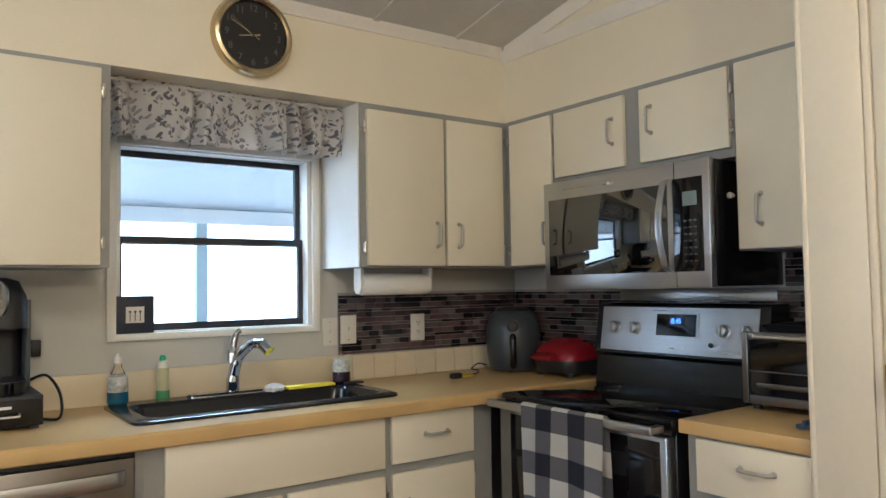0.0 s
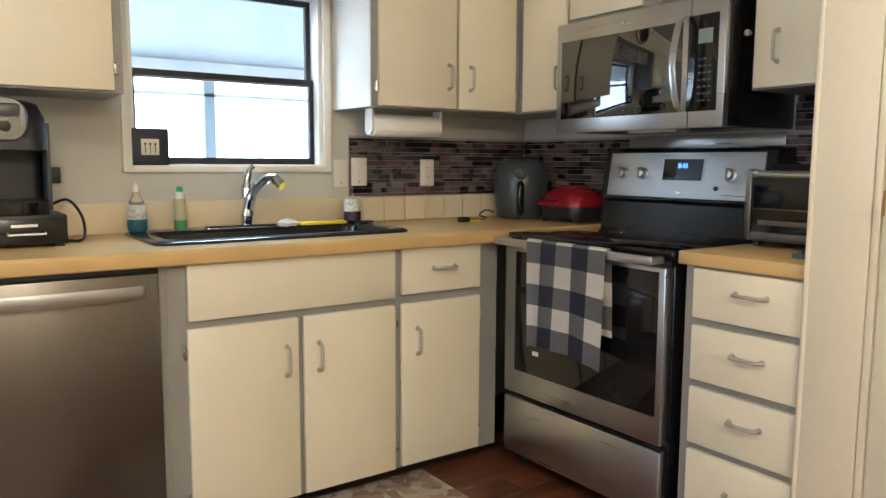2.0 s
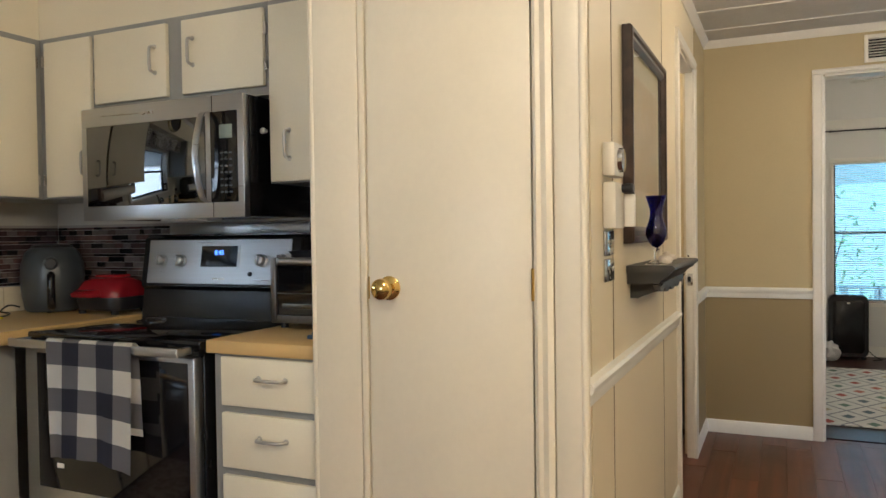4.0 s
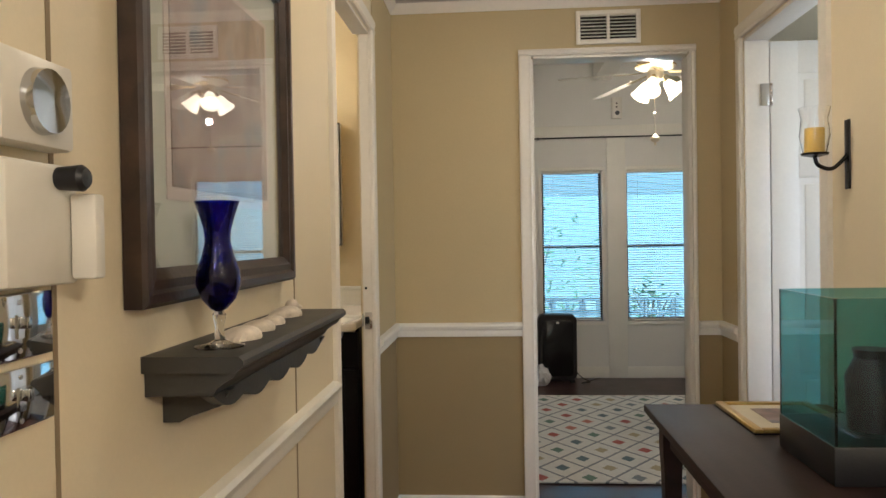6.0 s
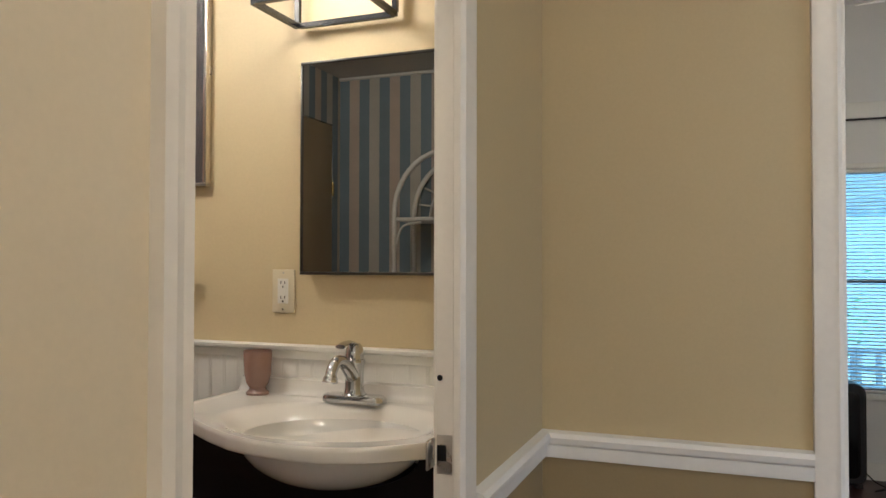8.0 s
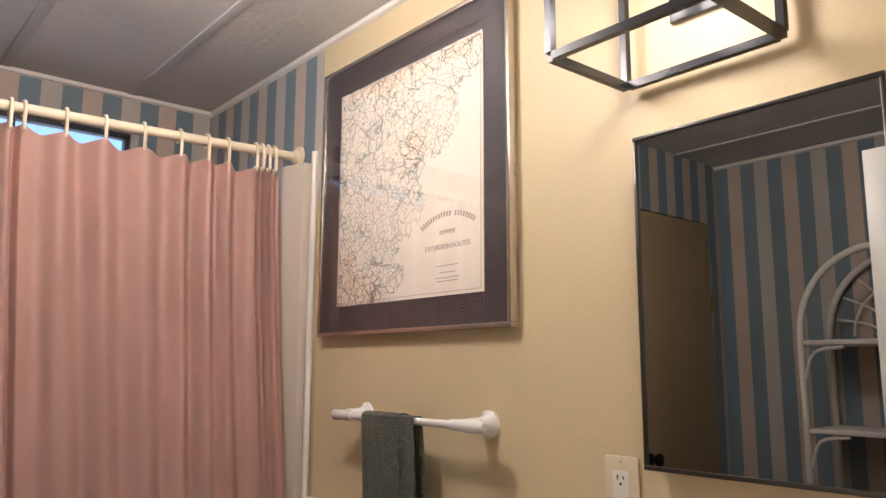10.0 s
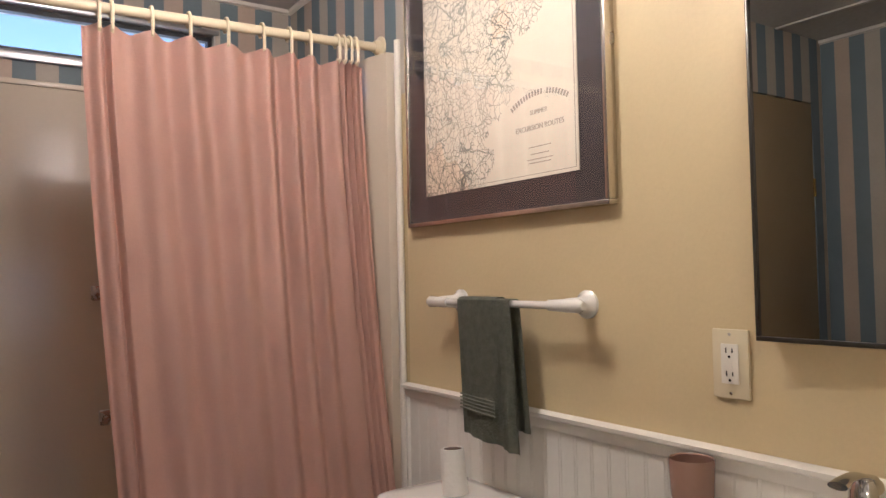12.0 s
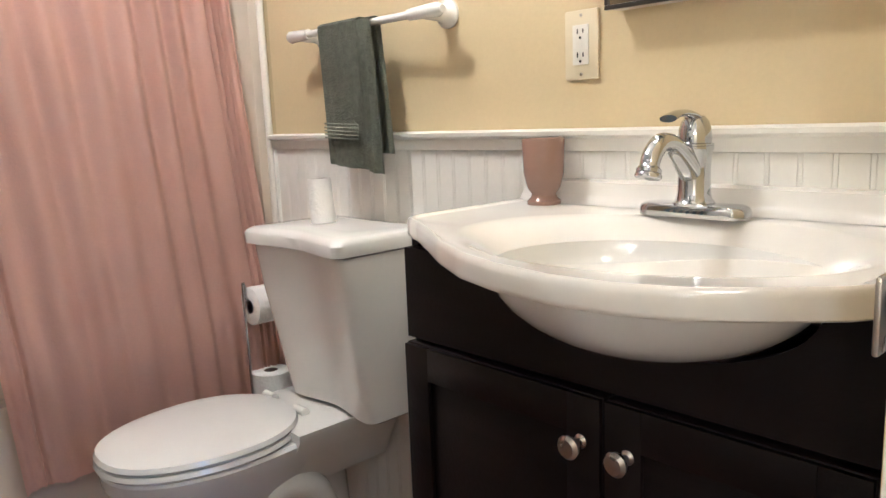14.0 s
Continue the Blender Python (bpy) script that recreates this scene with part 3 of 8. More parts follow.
front_e(c, "door", -1.442, -1.082, 1.742, 2.008, -0.32, (-1.135, 1.89), hy=-1.447)
c = thing("wall_cabinet", (-0.16, -1.65, 1.41), "tall single-door cream wall cabinet beside the microwave", "cabinet", WALLCAB)
part("body", box(-0.32, -1.849, 1.408, 0.0, -1.453, 2.03), GREYP, c)
front_e(c, "door", -1.846, -1.466, 1.412, 2.010, -0.32, (-1.545, 1.535))
bm = lathe(bmesh.new(), (-0.335, -1.448, 1.585), (-1, 0, 0), [(0, 0.007), (0.008, 0.005), (0.012, 0.010), (0.019, 0.011), (0.023, 0.006), (0.024, 0)], 16)
part("latch", bm, PULLM, c)

BASECAB = "base cabinets"
c = thing("base_cabinet", (-1.52, -0.3, 0), "cream sink cabinet with grey frame and two doors", "cabinet", BASECAB)
part("body", box(-1.930, -0.605, 0.05, -1.134, -0.02, 0.872), GREYP, c)
part("toe_kick", box(-1.930, -0.54, 0.0, -1.134, -0.10, 0.05), BLACKP, c)
front_n(c, "false_front", -1.873, -1.143, 0.692, 0.866, -0.605)
front_n(c, "door", -1.877, -1.517, 0.056, 0.667, -0.605, (-1.560, 0.525), hx=-1.884)
front_n(c, "door", -1.498, -1.143, 0.056, 0.667, -0.605, (-1.445, 0.525), hx=-1.135)
c = thing("base_cabinet", (-0.92, -0.3, 0), "cream cabinet with one drawer over a door", "cabinet", BASECAB)
part("body", box(-1.133, -0.605, 0.05, -0.665, -0.02, 0.872), GREYP, c)
part("toe_kick", box(-1.133, -0.54, 0.0, -0.665, -0.10, 0.05), BLACKP, c)
front_n(c, "drawer", -1.115, -0.760, 0.700, 0.866, -0.605, (-0.93, 0.790), True)
front_n(c, "door", -1.115, -0.760, 0.060, 0.667, -0.605, (-1.050, 0.525), hx=-0.757)
c = thing("base_cabinet", (-0.33, -1.65, 0), "cream base cabinet with four drawers", "cabinet", BASECAB)
part("body", box(-0.640, -1.849, 0.05, -0.02, -1.475, 0.872), GREYP, c)
part("toe_kick", box(-0.58, -1.849, 0.0, -0.10, -1.475, 0.05), BLACKP, c)
for z0, z1 in ((0.722, 0.868), (0.535, 0.700), (0.340, 0.512), (0.10, 0.318)):
    front_e(c, "drawer", -1.846, -1.512, z0, z1, -0.640, (-1.70, (z0 + z1) / 2 + 0.015), True)

# counters
ct = thing("countertop", (-1.6, -0.32, 0.875), "butterscotch laminate worktop with rolled front edge", "worktop")
for a in ((-3.2, -0.645, -1.93, -0.002), (-1.93, -0.645, -1.02, -0.51), (-1.93, -0.10, -1.02, -0.002), (-1.02, -0.645, -0.002, -0.002)):
    part("slab", box(a[0], a[1], 0.875, a[2], a[3], 0.915), LAMI, ct)
part("front_edge", prism(bmesh.new(), [(-0.645, 0.868), (-0.652, 0.872), (-0.655, 0.885), (-0.653, 0.907), (-0.645, 0.915)], "x", -3.2, -0.672), LAMI, ct)
part("splash", box(-3.2, -0.018, 0.915, -0.935, -0.001, 1.026, 0.003), LAMI2, ct, "cream laminate upstand")
c2 = thing("countertop", (-0.33, -1.65, 0.875), "short butterscotch laminate worktop beside the stove", "worktop")
part("top", box(-0.655, -1.849, 0.875, -0.002, -1.452, 0.915, 0.004), LAMI, c2)

# ---- stove ----
st = thing("stove", (-0.35, -1.04, 0), "stainless steel electric stove with black glass top", "stove")
part("body", box(-0.650, -1.420, 0.04, -0.03, -0.662, 0.885, 0.004), BLACK, st, "black enamel sides")
bm = box(-0.672, -1.424, 0.884, -0.03, -0.658, 0.912, 0.006)
part("cooktop", bm, BLACKG, st, "glossy black glass cooktop")
dr = part("oven_door", box(-0.690, -1.415, 0.300, -0.652, -0.668, 0.862, 0.006), STEEL, st, "brushed steel oven door")
part("window", box(-0.693, -1.392, 0.392, -0.689, -0.730, 0.846, 0.0015), BLACKG, dr, "dark oven glass")
bm = bmesh.new()
bx(bm, -0.756, -1.412, 0.872, -0.742, -0.672, 0.900, 0.005)
for y in (-1.395, -0.690):
    bx(bm, -0.744, y - 0.012, 0.874, -0.688, y + 0.012, 0.896, 0.003)
part("handle", bm, STEEL, dr, "flat steel bar handle")
part("badge", box(-0.6915, -1.06, 0.338, -0.690, -1.02, 0.350), NICKEL, dr)
part("vent_band", box(-0.672, -1.420, 0.864, -0.655, -0.664, 0.884), BLACK, st)
part("drawer", box(-0.688, -1.416, 0.060, -0.652, -0.668, 0.282, 0.006), STEEL, st, "brushed steel warming drawer")
for y in (-1.38, -0.70):
    part("foot", lathe(bmesh.new(), (-0.60, y, 0), (0, 0, 1), [(0, 0.02), (0.04, 0.018)], 12), BLACKP, st)
    part("foot", lathe(bmesh.new(), (-0.10, y, 0), (0, 0, 1), [(0, 0.02), (0.04, 0.018)], 12), BLACKP, st)
bg = part("backguard", prism(bmesh.new(), [(-0.165, 0.912), (-0.150, 1.02), (-0.165, 1.035), (-0.135, 1.222), (-0.120, 1.232), (-0.025, 1.232), (-0.025, 0.912)], "y", -1.424, -0.660), BLACK, st, "black upright at the stove's back")
def ctrl(y0, y1, z0, z1, proud, th=0.003):
    """A plate on the leaning control face."""
    f = lambda z: -0.165 + (z - 1.035) * (0.030 / 0.187)
    return prism(bmesh.new(), [(f(z0) - proud, z0), (f(z1) - proud, z1), (f(z1) - proud + th, z1), (f(z0) - proud + th, z0)], "y", y0, y1)
cp = part("control_panel", ctrl(-1.385, -0.690, 1.046, 1.216, 0.003), STEEL, bg, "brushed steel control panel")
part("display_bezel", ctrl(-1.150, -0.955, 1.105, 1.198, 0.0055), STEEL, bg)
part("display", ctrl(-1.140, -0.965, 1.112, 1.192, 0.0075), BLACKG, bg)
words("clock_digits", "8:45", 0.026, Matrix.Translation((-0.1535, -1.055, 1.166)) @ pose(0, 0, 0, 90, 0, -90) @ pose(0, 0, 0, -9, 0, 0), BLUEINK, bg, "glowing blue clock digits")
for y in (-0.762, -0.862, -1.255, -1.345):
    k = part("knob", lathe(bmesh.new(), (-0.151, y, 1.135), (-0.987, 0, 0.16), [(0, 0.026), (0.004, 0.026), (0.006, 0.020), (0.024, 0.018), (0.027, 0.014), (0.027, 0)], 24), STEEL, bg)
    part("grip", box(-0.188, y - 0.005, 1.120, -0.155, y + 0.005, 1.160, 0.003), STEEL, k)
part("brand_bar", ctrl(-1.085, -1.025, 1.062, 1.070, 0.0045), NICKEL, bg)
part("button", lathe(bmesh.new(), (-0.160, -1.205, 1.085), (-1, 0, 0.16), [(0, 0.009), (0.006, 0.008), (0.006, 0)], 16), BLACKP, bg)
for (x, y, r) in ((-0.50, -0.85, 0.10), (-0.50, -1.24, 0.085), (-0.27, -0.85, 0.075), (-0.27, -1.24, 0.095)):
    bm = bmesh.new()
    tube(bm, [(x + r * math.cos(a), y + r * math.sin(a), 0.9121) for a in [k * math.pi / 24 for k in range(49)]], 0.0009, 4)
    part("burner_ring", bm, mat("burner_print", (0.014, 0.014, 0.014), 0.12), st)
st.location.y -= 0.022
single("wall_strip", box(-0.012, -1.395, 1.240, -0.002, -0.690, 1.282, 0.002), STEEL, (-0.006, -1.04, 1.24), "brushed steel strip on the wall behind the stove", "strip")

# ---- microwave ----
mw = thing("microwave", (-0.2, -1.04, 1.292), "stainless steel over-range microwave with black glass", "microwave")
part("body", box(-0.385, -1.417, 1.296, -0.004, -0.660, 1.706, 0.003), BLACK, mw, "black microwave case")
mf = part("front", box(-0.416, -1.417, 1.292, -0.386, -0.660, 1.709, 0.004), STEEL, mw, "brushed steel front")
part("window", box(-0.4195, -1.255, 1.345, -0.4155, -0.690, 1.640, 0.0015), mat("mirrored_door_glass", (0.15, 0.155, 0.16), 0.025, 1.0, var=0.05, bump=0, rvar=0.015), mf, "dark reflecting door glass")
part("control_panel", box(-0.4195, -1.392, 1.345, -0.4155, -1.278, 1.652, 0.0015), BLACKG, mf)
part("door_gap", box(-0.4168, -1.286, 1.294, -0.4162, -1.2835, 1.707), BLACK, mf)
part("display", box(-0.4205, -1.372, 1.560, -0.4192, -1.318, 1.606), mat("grey_lcd", (0.20, 0.25, 0.24), 0.3), mf)
for r in range(7):
    for q in range(3):
        part("key", box(-0.4203, -1.370 + q * 0.019, 1.376 + r * 0.022, -0.4194, -1.358 + q * 0.019, 1.382 + r * 0.022), GREYPL, mf)
hp = bez([(-0.418, -1.268, 1.655), (-0.452, -1.266, 1.630), (-0.475, -1.262, 1.50), (-0.452, -1.266, 1.370), (-0.418, -1.268, 1.345)], 8)
bm = bmesh.new()
loft(bm, [[p + Vector((dx, dy, 0)) for dx, dy in ((-0.004, -0.012), (-0.008, 0), (-0.004, 0.012), (0.003, 0.010), (0.003, -0.010))] for p in hp])
part("handle", bm, STEEL, mf, "bowed steel door handle")
part("brand_bar", box(-0.4168, -1.02, 1.668, -0.4160, -0.955, 1.678), NICKEL, mf)
part("underside_lamp", box(-0.30, -1.15, 1.288, -0.22, -0.93, 1.2965), WPLAST, mw)

# ---- dishwasher ----
dw = thing("dishwasher", (-2.25, -0.33, 0), "dark stainless steel dishwasher under the worktop", "dishwasher")
part("body", box(-2.555, -0.60, 0.05, -1.952, -0.03, 0.868), BLACKP, dw)
part("door", box(-2.552, -0.632, 0.09, -1.957, -0.601, 0.850, 0.005), DSTEEL, dw, "brushed dark steel door")
part("control_strip", box(-2.552, -0.628, 0.851, -1.957, -0.601, 0.868, 0.003), BLACKP, dw)
hp = bez([(-2.50, -0.634, 0.800), (-2.47, -0.664, 0.800), (-2.25, -0.676, 0.800), (-2.03, -0.664, 0.800), (-1.985, -0.634, 0.800)], 6)
part("handle", loft(bmesh.new(), [[p + Vector((0, dy, dz)) for dy, dz in ((-0.006, -0.018), (-0.010, 0), (-0.006, 0.022), (0.006, 0.020), (0.006, -0.016))] for p in hp]), STEEL, dw, "curved steel bar handle")
part("kick_plate", box(-2.552, -0.56, 0.0, -1.957, -0.54, 0.09), BLACKP, dw)
part("filler", box(-1.9515, -0.607, 0.05, -1.931, -0.05, 0.870), GREYP, dw)

# ---- sink ----
sk = thing("kitchen_sink", (-1.47, -0.31, 0.92), "black composite drop-in kitchen sink", "sink")
bm = bmesh.new()
def rr(x0, y0, x1, y1, r, z, n=6):
    out = []
    for cx, cy, a0 in ((x1 - r, y1 - r, 0), (x0 + r, y1 - r, 90), (x0 + r, y0 + r, 180), (x1 - r, y0 + r, 270)):
        for k in range(n + 1):
            a = math.radians(a0 + 90 * k / n)
            out.append(Vector((cx + r * math.cos(a), cy + r * math.sin(a), z)))
    return out
SINKM = mat("black_composite", (0.007, 0.009, 0.014), 0.14, var=0.15, scale=40, bump=0.02)
loft(bm, [rr(-1.935, -0.530, -1.010, -0.075, 0.05, 0.9155), rr(-1.935, -0.530, -1.010, -0.075, 0.05, 0.924), rr(-1.925, -0.520, -1.020, -0.085, 0.05, 0.929), rr(-1.885, -0.490, -1.060, -0.170, 0.06, 0.928), rr(-1.875, -0.480, -1.070, -0.180, 0.06, 0.915), rr(-1.865, -0.470, -1.08, -0.19, 0.07, 0.76), rr(-1.82, -0.43, -1.12, -0.23, 0.07, 0.735)], caps=False)
bm.faces.new([v for v in bm.verts][-28:])
part("basin", bm, SINKM, sk)
part("drain", lathe(bmesh.new(), (-1.47, -0.33, 0.7355), (0, 0, 1), [(0, 0.045), (0.002, 0.045), (0.002, 0.02), (0.001, 0)], 20), CHROME, sk)
fc = thing("kitchen_faucet", (-1.49, -0.125, 0.928), "chrome single-lever pull-out kitchen faucet", "faucet")
bm = prism(bmesh.new(), [(-1.63 + 0.03 * math.cos(a) if abs(a - math.pi) < math.pi / 2 else -1.36 + 0.03 * math.cos(a), -0.125 + 0.028 * math.sin(a)) for a in [2 * math.pi * k / 24 for k in range(24)]], "z", 0.928, 0.938)
part("deck_plate", bm, CHROME, fc)
part("body", tube(bmesh.new(), bez([(-1.495, -0.125, 0.938), (-1.493, -0.127, 0.99), (-1.482, -0.140, 1.050), (-1.465, -0.165, 1.090)], 6), [0.024] * 6 + [0.021] * 6 + [0.019] * 7, 16), CHROME, fc)
part("spout", tube(bmesh.new(), bez([(-1.480, -0.145, 1.058), (-1.450, -0.190, 1.105), (-1.425, -0.225, 1.110), (-1.405, -0.255, 1.085)], 6), [0.017] * 6 + [0.019] * 6 + [0.021] * 7, 16), CHROME, fc)
part("lever", tube(bmesh.new(), bez([(-1.494, -0.125, 1.040), (-1.492, -0.118, 1.090), (-1.478, -0.112, 1.140), (-1.462, -0.118, 1.158)], 6), [0.020] * 6 + [0.014] * 6 + [0.010] * 7, 14), CHROME, fc)

# ---- things on the worktop ----
def bottle(name, at, prof, liquid, fill, cap, label, cat, capm, labelm=None):
    t = thing(name, at, label, cat)
    part("bottle", lathe(bmesh.new(), at, (0, 0, 1), prof, 24), CLEAR, t)
    part("liquid", lathe(bmesh.new(), at, (0, 0, 1), [(0.003, 0)] + [(max(h, 0.003), r - 0.0025) for h, r in prof if h < fill] + [(fill, prof[1][1] - 0.003), (fill, 0)], 24), liquid, t)
    part("cap", lathe(bmesh.new(), Vector(at) + Vector((0, 0, prof[-1][0])), (0, 0, 1), cap, 20), capm, t)
    if labelm:
        part("label", lathe(bmesh.new(), Vector(at) + Vector((0, 0, 0.045)), (0, 0, 1), [(0, prof[1][1] + 0.0003), (0.05, prof[1][1] - 0.002)], 24), labelm, t)
    return t
BLUELIQ = mat("blue_soap", (0.02, 0.22, 0.38), 0.2, bump=0)
GREENLIQ = mat("green_soap", (0.10, 0.30, 0.12), 0.2, bump=0)
PURPLE = mat("purple_soap", (0.07, 0.03, 0.06), 0.2, bump=0)
GREENC = mat("green_cap", (0.02, 0.35, 0.16), 0.35)
OLIVEP = mat("pale_olive_plastic", (0.45, 0.42, 0.24), 0.3, var=0.05)
LABELW = mat("printed_label", (0.55, 0.56, 0.52), 0.5, var=0.5, scale=60, bump=0)
bottle("dish_soap", (-1.895, -0.135, 0.9285), [(0, 0.028), (0.01, 0.034), (0.06, 0.034), (0.10, 0.026), (0.125, 0.013), (0.14, 0.011)], BLUELIQ, 0.055, [(0, 0.012), (0.02, 0.011), (0.022, 0.006), (0.032, 0.005), (0.032, 0)], "clear dish soap bottle a third full of blue liquid", "soap bottle", WPLAST, LABELW)
t = thing("dish_soap", (-1.745, -0.125, 0.9285), "slim dish soap bottle with green cap beside the sink", "soap bottle")
part("bottle", lathe(bmesh.new(), (-1.745, -0.125, 0.9285), (0, 0, 1), [(0, 0.019), (0.006, 0.022), (0.045, 0.022), (0.10, 0.020), (0.112, 0.021), (0.114, 0)], 20), OLIVEP, t)
part("liquid", lathe(bmesh.new(), (-1.745, -0.125, 0.9285), (0, 0, 1), [(0.001, 0.0195), (0.007, 0.0226), (0.035, 0.0226)], 20), GREENLIQ, t)
part("collar", lathe(bmesh.new(), (-1.745, -0.125, 1.041), (0, 0, 1), [(0, 0.017), (0.022, 0.017), (0.024, 0.009), (0.026, 0)], 20), WPLAST, t)
part("cap", lathe(bmesh.new(), (-1.745, -0.125, 1.066), (0, 0, 1), [(0, 0.011), (0.012, 0.011), (0.018, 0.008), (0.019, 0)], 16), GREENC, t)
t = bottle("hand_soap", (-1.045, -0.125, 0.9285), [(0, 0.030), (0.008, 0.036), (0.055, 0.036), (0.078, 0.022), (0.088, 0.013), (0.092, 0.012)], PURPLE, 0.07, [(0, 0.013), (0.014, 0.013), (0.016, 0.005), (0.026, 0.005), (0.026, 0)], "clear hand soap bottle of dark purple soap", "soap bottle", CLEAR, LABELW)
t = thing("soap_dish", (-1.02, -0.165, 0.9285), "black plastic tray under the soap bottle", "tray")
part("tray", box(-1.055, -0.205, 0.9287, -0.985, -0.163, 0.9365, 0.004), BLACKP, t)
bm = bmesh.new()
bx(bm, -1.300, -0.185, 0.9285, -1.100, -0.135, 0.9400, 0.005)
for v in bm.verts:
    v.co.z += 0.003 * noise.noise(v.co * 40)
single("sponge_cloth", bm, YELLOW, (-1.2, -0.16, 0.929), "folded yellow cleaning cloth at the sink's back edge", "cloth")
bm = lathe(bmesh.new(), (-1.345, -0.155, 0.9285), (0, 0, 1), [(0, 0.035), (0.012, 0.038), (0.022, 0.028), (0.026, 0.010), (0.027, 0)], 16)
for v in bm.verts:
    v.co += Vector((0.010, 0.004, 0.004)) * noise.noise(v.co * 50)
single("scrubber", bm, mat("white_net", (0.62, 0.58, 0.52), 0.9, bump=0.6, bscale=150), (-1.345, -0.155, 0.929), "crumpled white net scrubber", "scrubber")

# coffee maker on its drawer
cm = thing("coffee_maker", (-2.28, -0.27, 1.012), "black pod coffee maker with silver trim", "coffee maker")
bm = bmesh.new()
loft(bm, [rr(-2.40, -0.33, -2.185, -0.06, 0.05, 1.0135), rr(-2.40, -0.33, -2.182, -0.05, 0.05, 1.05), rr(-2.395, -0.16, -2.182, -0.05, 0.03, 1.052), rr(-2.395, -0.16, -2.182, -0.05, 0.03, 1.20), rr(-2.40, -0.33, -2.182, -0.05, 0.05, 1.205), rr(-2.40, -0.33, -2.184, -0.055, 0.06, 1.30), rr(-2.385, -0.30, -2.20, -0.09, 0.07, 1.345), rr(-2.36, -0.26, -2.23, -0.12, 0.06, 1.356)])
part("body", bm, BLACKP, cm)
bm = bmesh.new()
loft(bm, [[Vector((-2.300 + rx * 0.064 * math.copysign(abs(math.cos(a)) ** 0.7, math.cos(a)), -0.335 - k * 0.006, 1.293 + 0.060 * math.copysign(abs(math.sin(a)) ** 0.7, math.sin(a)))) for a in [2 * math.pi * i / 28 for i in range(28)]] for k, rx in ((0, 1.0), (1, 0.98), (2.2, 0.88))])
fr_ = part("front_ring", bm, mat("smoked_chrome", (0.13, 0.128, 0.122), 0.30, 1.0), cm, "silver oval front trim")
part("screen", box(-2.340, -0.3505, 1.300, -2.258, -0.3475, 1.338, 0.006), mat("coffee_screen", (0.07, 0.075, 0.075), 0.3), fr_)
part("button", lathe(bmesh.new(), (-2.298, -0.3480, 1.272), (0, -1, 0), [(0, 0.016), (0.004, 0.015), (0.005, 0)], 18), BLACKG, fr_)
part("drip_tray", prism(bmesh.new(), [(-2.285 + 0.095 * math.cos(a), -0.255 + 0.10 * math.sin(a)) for a in [math.pi + math.pi * k / 16 for k in range(17)]], "z", 1.0137, 1.048), BLACKG, cm)
part("water_tank", box(-2.181, -0.24, 1.02, -2.168, -0.08, 1.29, 0.004), GREYPL, cm)
cd = thing("pod_drawer", (-2.28, -0.24, 0.915), "black pod storage drawer under the coffee maker", "drawer")
part("body", box(-2.46, -0.36, 0.924, -2.148, -0.04, 1.012, 0.004), BLACKP, cd)
dp = part("drawer_front", box(-2.456, -0.366, 0.930, -2.152, -0.3605, 1.002, 0.002), BLACK, cd)
part("mark", box(-2.30, -0.3672, 0.978, -2.23, -0.3660, 0.986), WPLAST, dp)
part("pull", tube(bmesh.new(), [(-2.31, -0.366, 0.962), (-2.31, -0.378, 0.957), (-2.21, -0.378, 0.957), (-2.21, -0.366, 0.962)], 0.004, 8), STEEL, dp)
for x in (-2.44, -2.17):
    for y in (-0.34, -0.06):
        part("foot", box(x - 0.012, y - 0.012, 0.9155, x + 0.012, y + 0.012, 0.9245), BLACKP, cd)
single("power_cord", tube(bmesh.new(), bez([(-2.155, -0.10, 1.03), (-2.11, -0.14, 1.045), (-2.08, -0.20, 0.99), (-2.09, -0.26, 0.925), (-2.14, -0.20, 0.9205), (-2.15, -0.15, 0.9205)], 8), 0.0045, 8), BLACKP, (-2.1, -0.2, 0.916), "black power cord looped beside the coffee maker", "cord")
sp = thing("wall_socket", (-2.127, 0, 1.10), "black plug-in adapter on the wall", "socket")
part("adapter", box(-2.142, -0.030, 1.098, -2.112, -0.001, 1.152, 0.003), BLACKP, sp)

# framed sign on the sill
sg = thing("framed_sign", (-1.81, -0.01, 1.158), "small navy framed picture with cutlery on the sill", "picture")
part("board", box(-1.875, -0.012, 1.1590, -1.745, 0.006, 1.292, 0.002), NAVY, sg)
part("panel", box(-1.843, -0.0145, 1.196, -1.780, -0.0120, 1.254, 0.001), WPLAST, sg)
for k, x in enumerate((-1.829, -1.8115, -1.794)):
    bm = box(x - 0.0015, -0.0158, 1.202, x + 0.0015, -0.0146, 1.238)
    lathe(bm, (x, -0.0146, 1.236), (0, -1, 0), [(0, 0.0045), (0.0012, 0.0045), (0.0012, 0)], 10)
    part("cutlery", bm, GREYPL, sg)

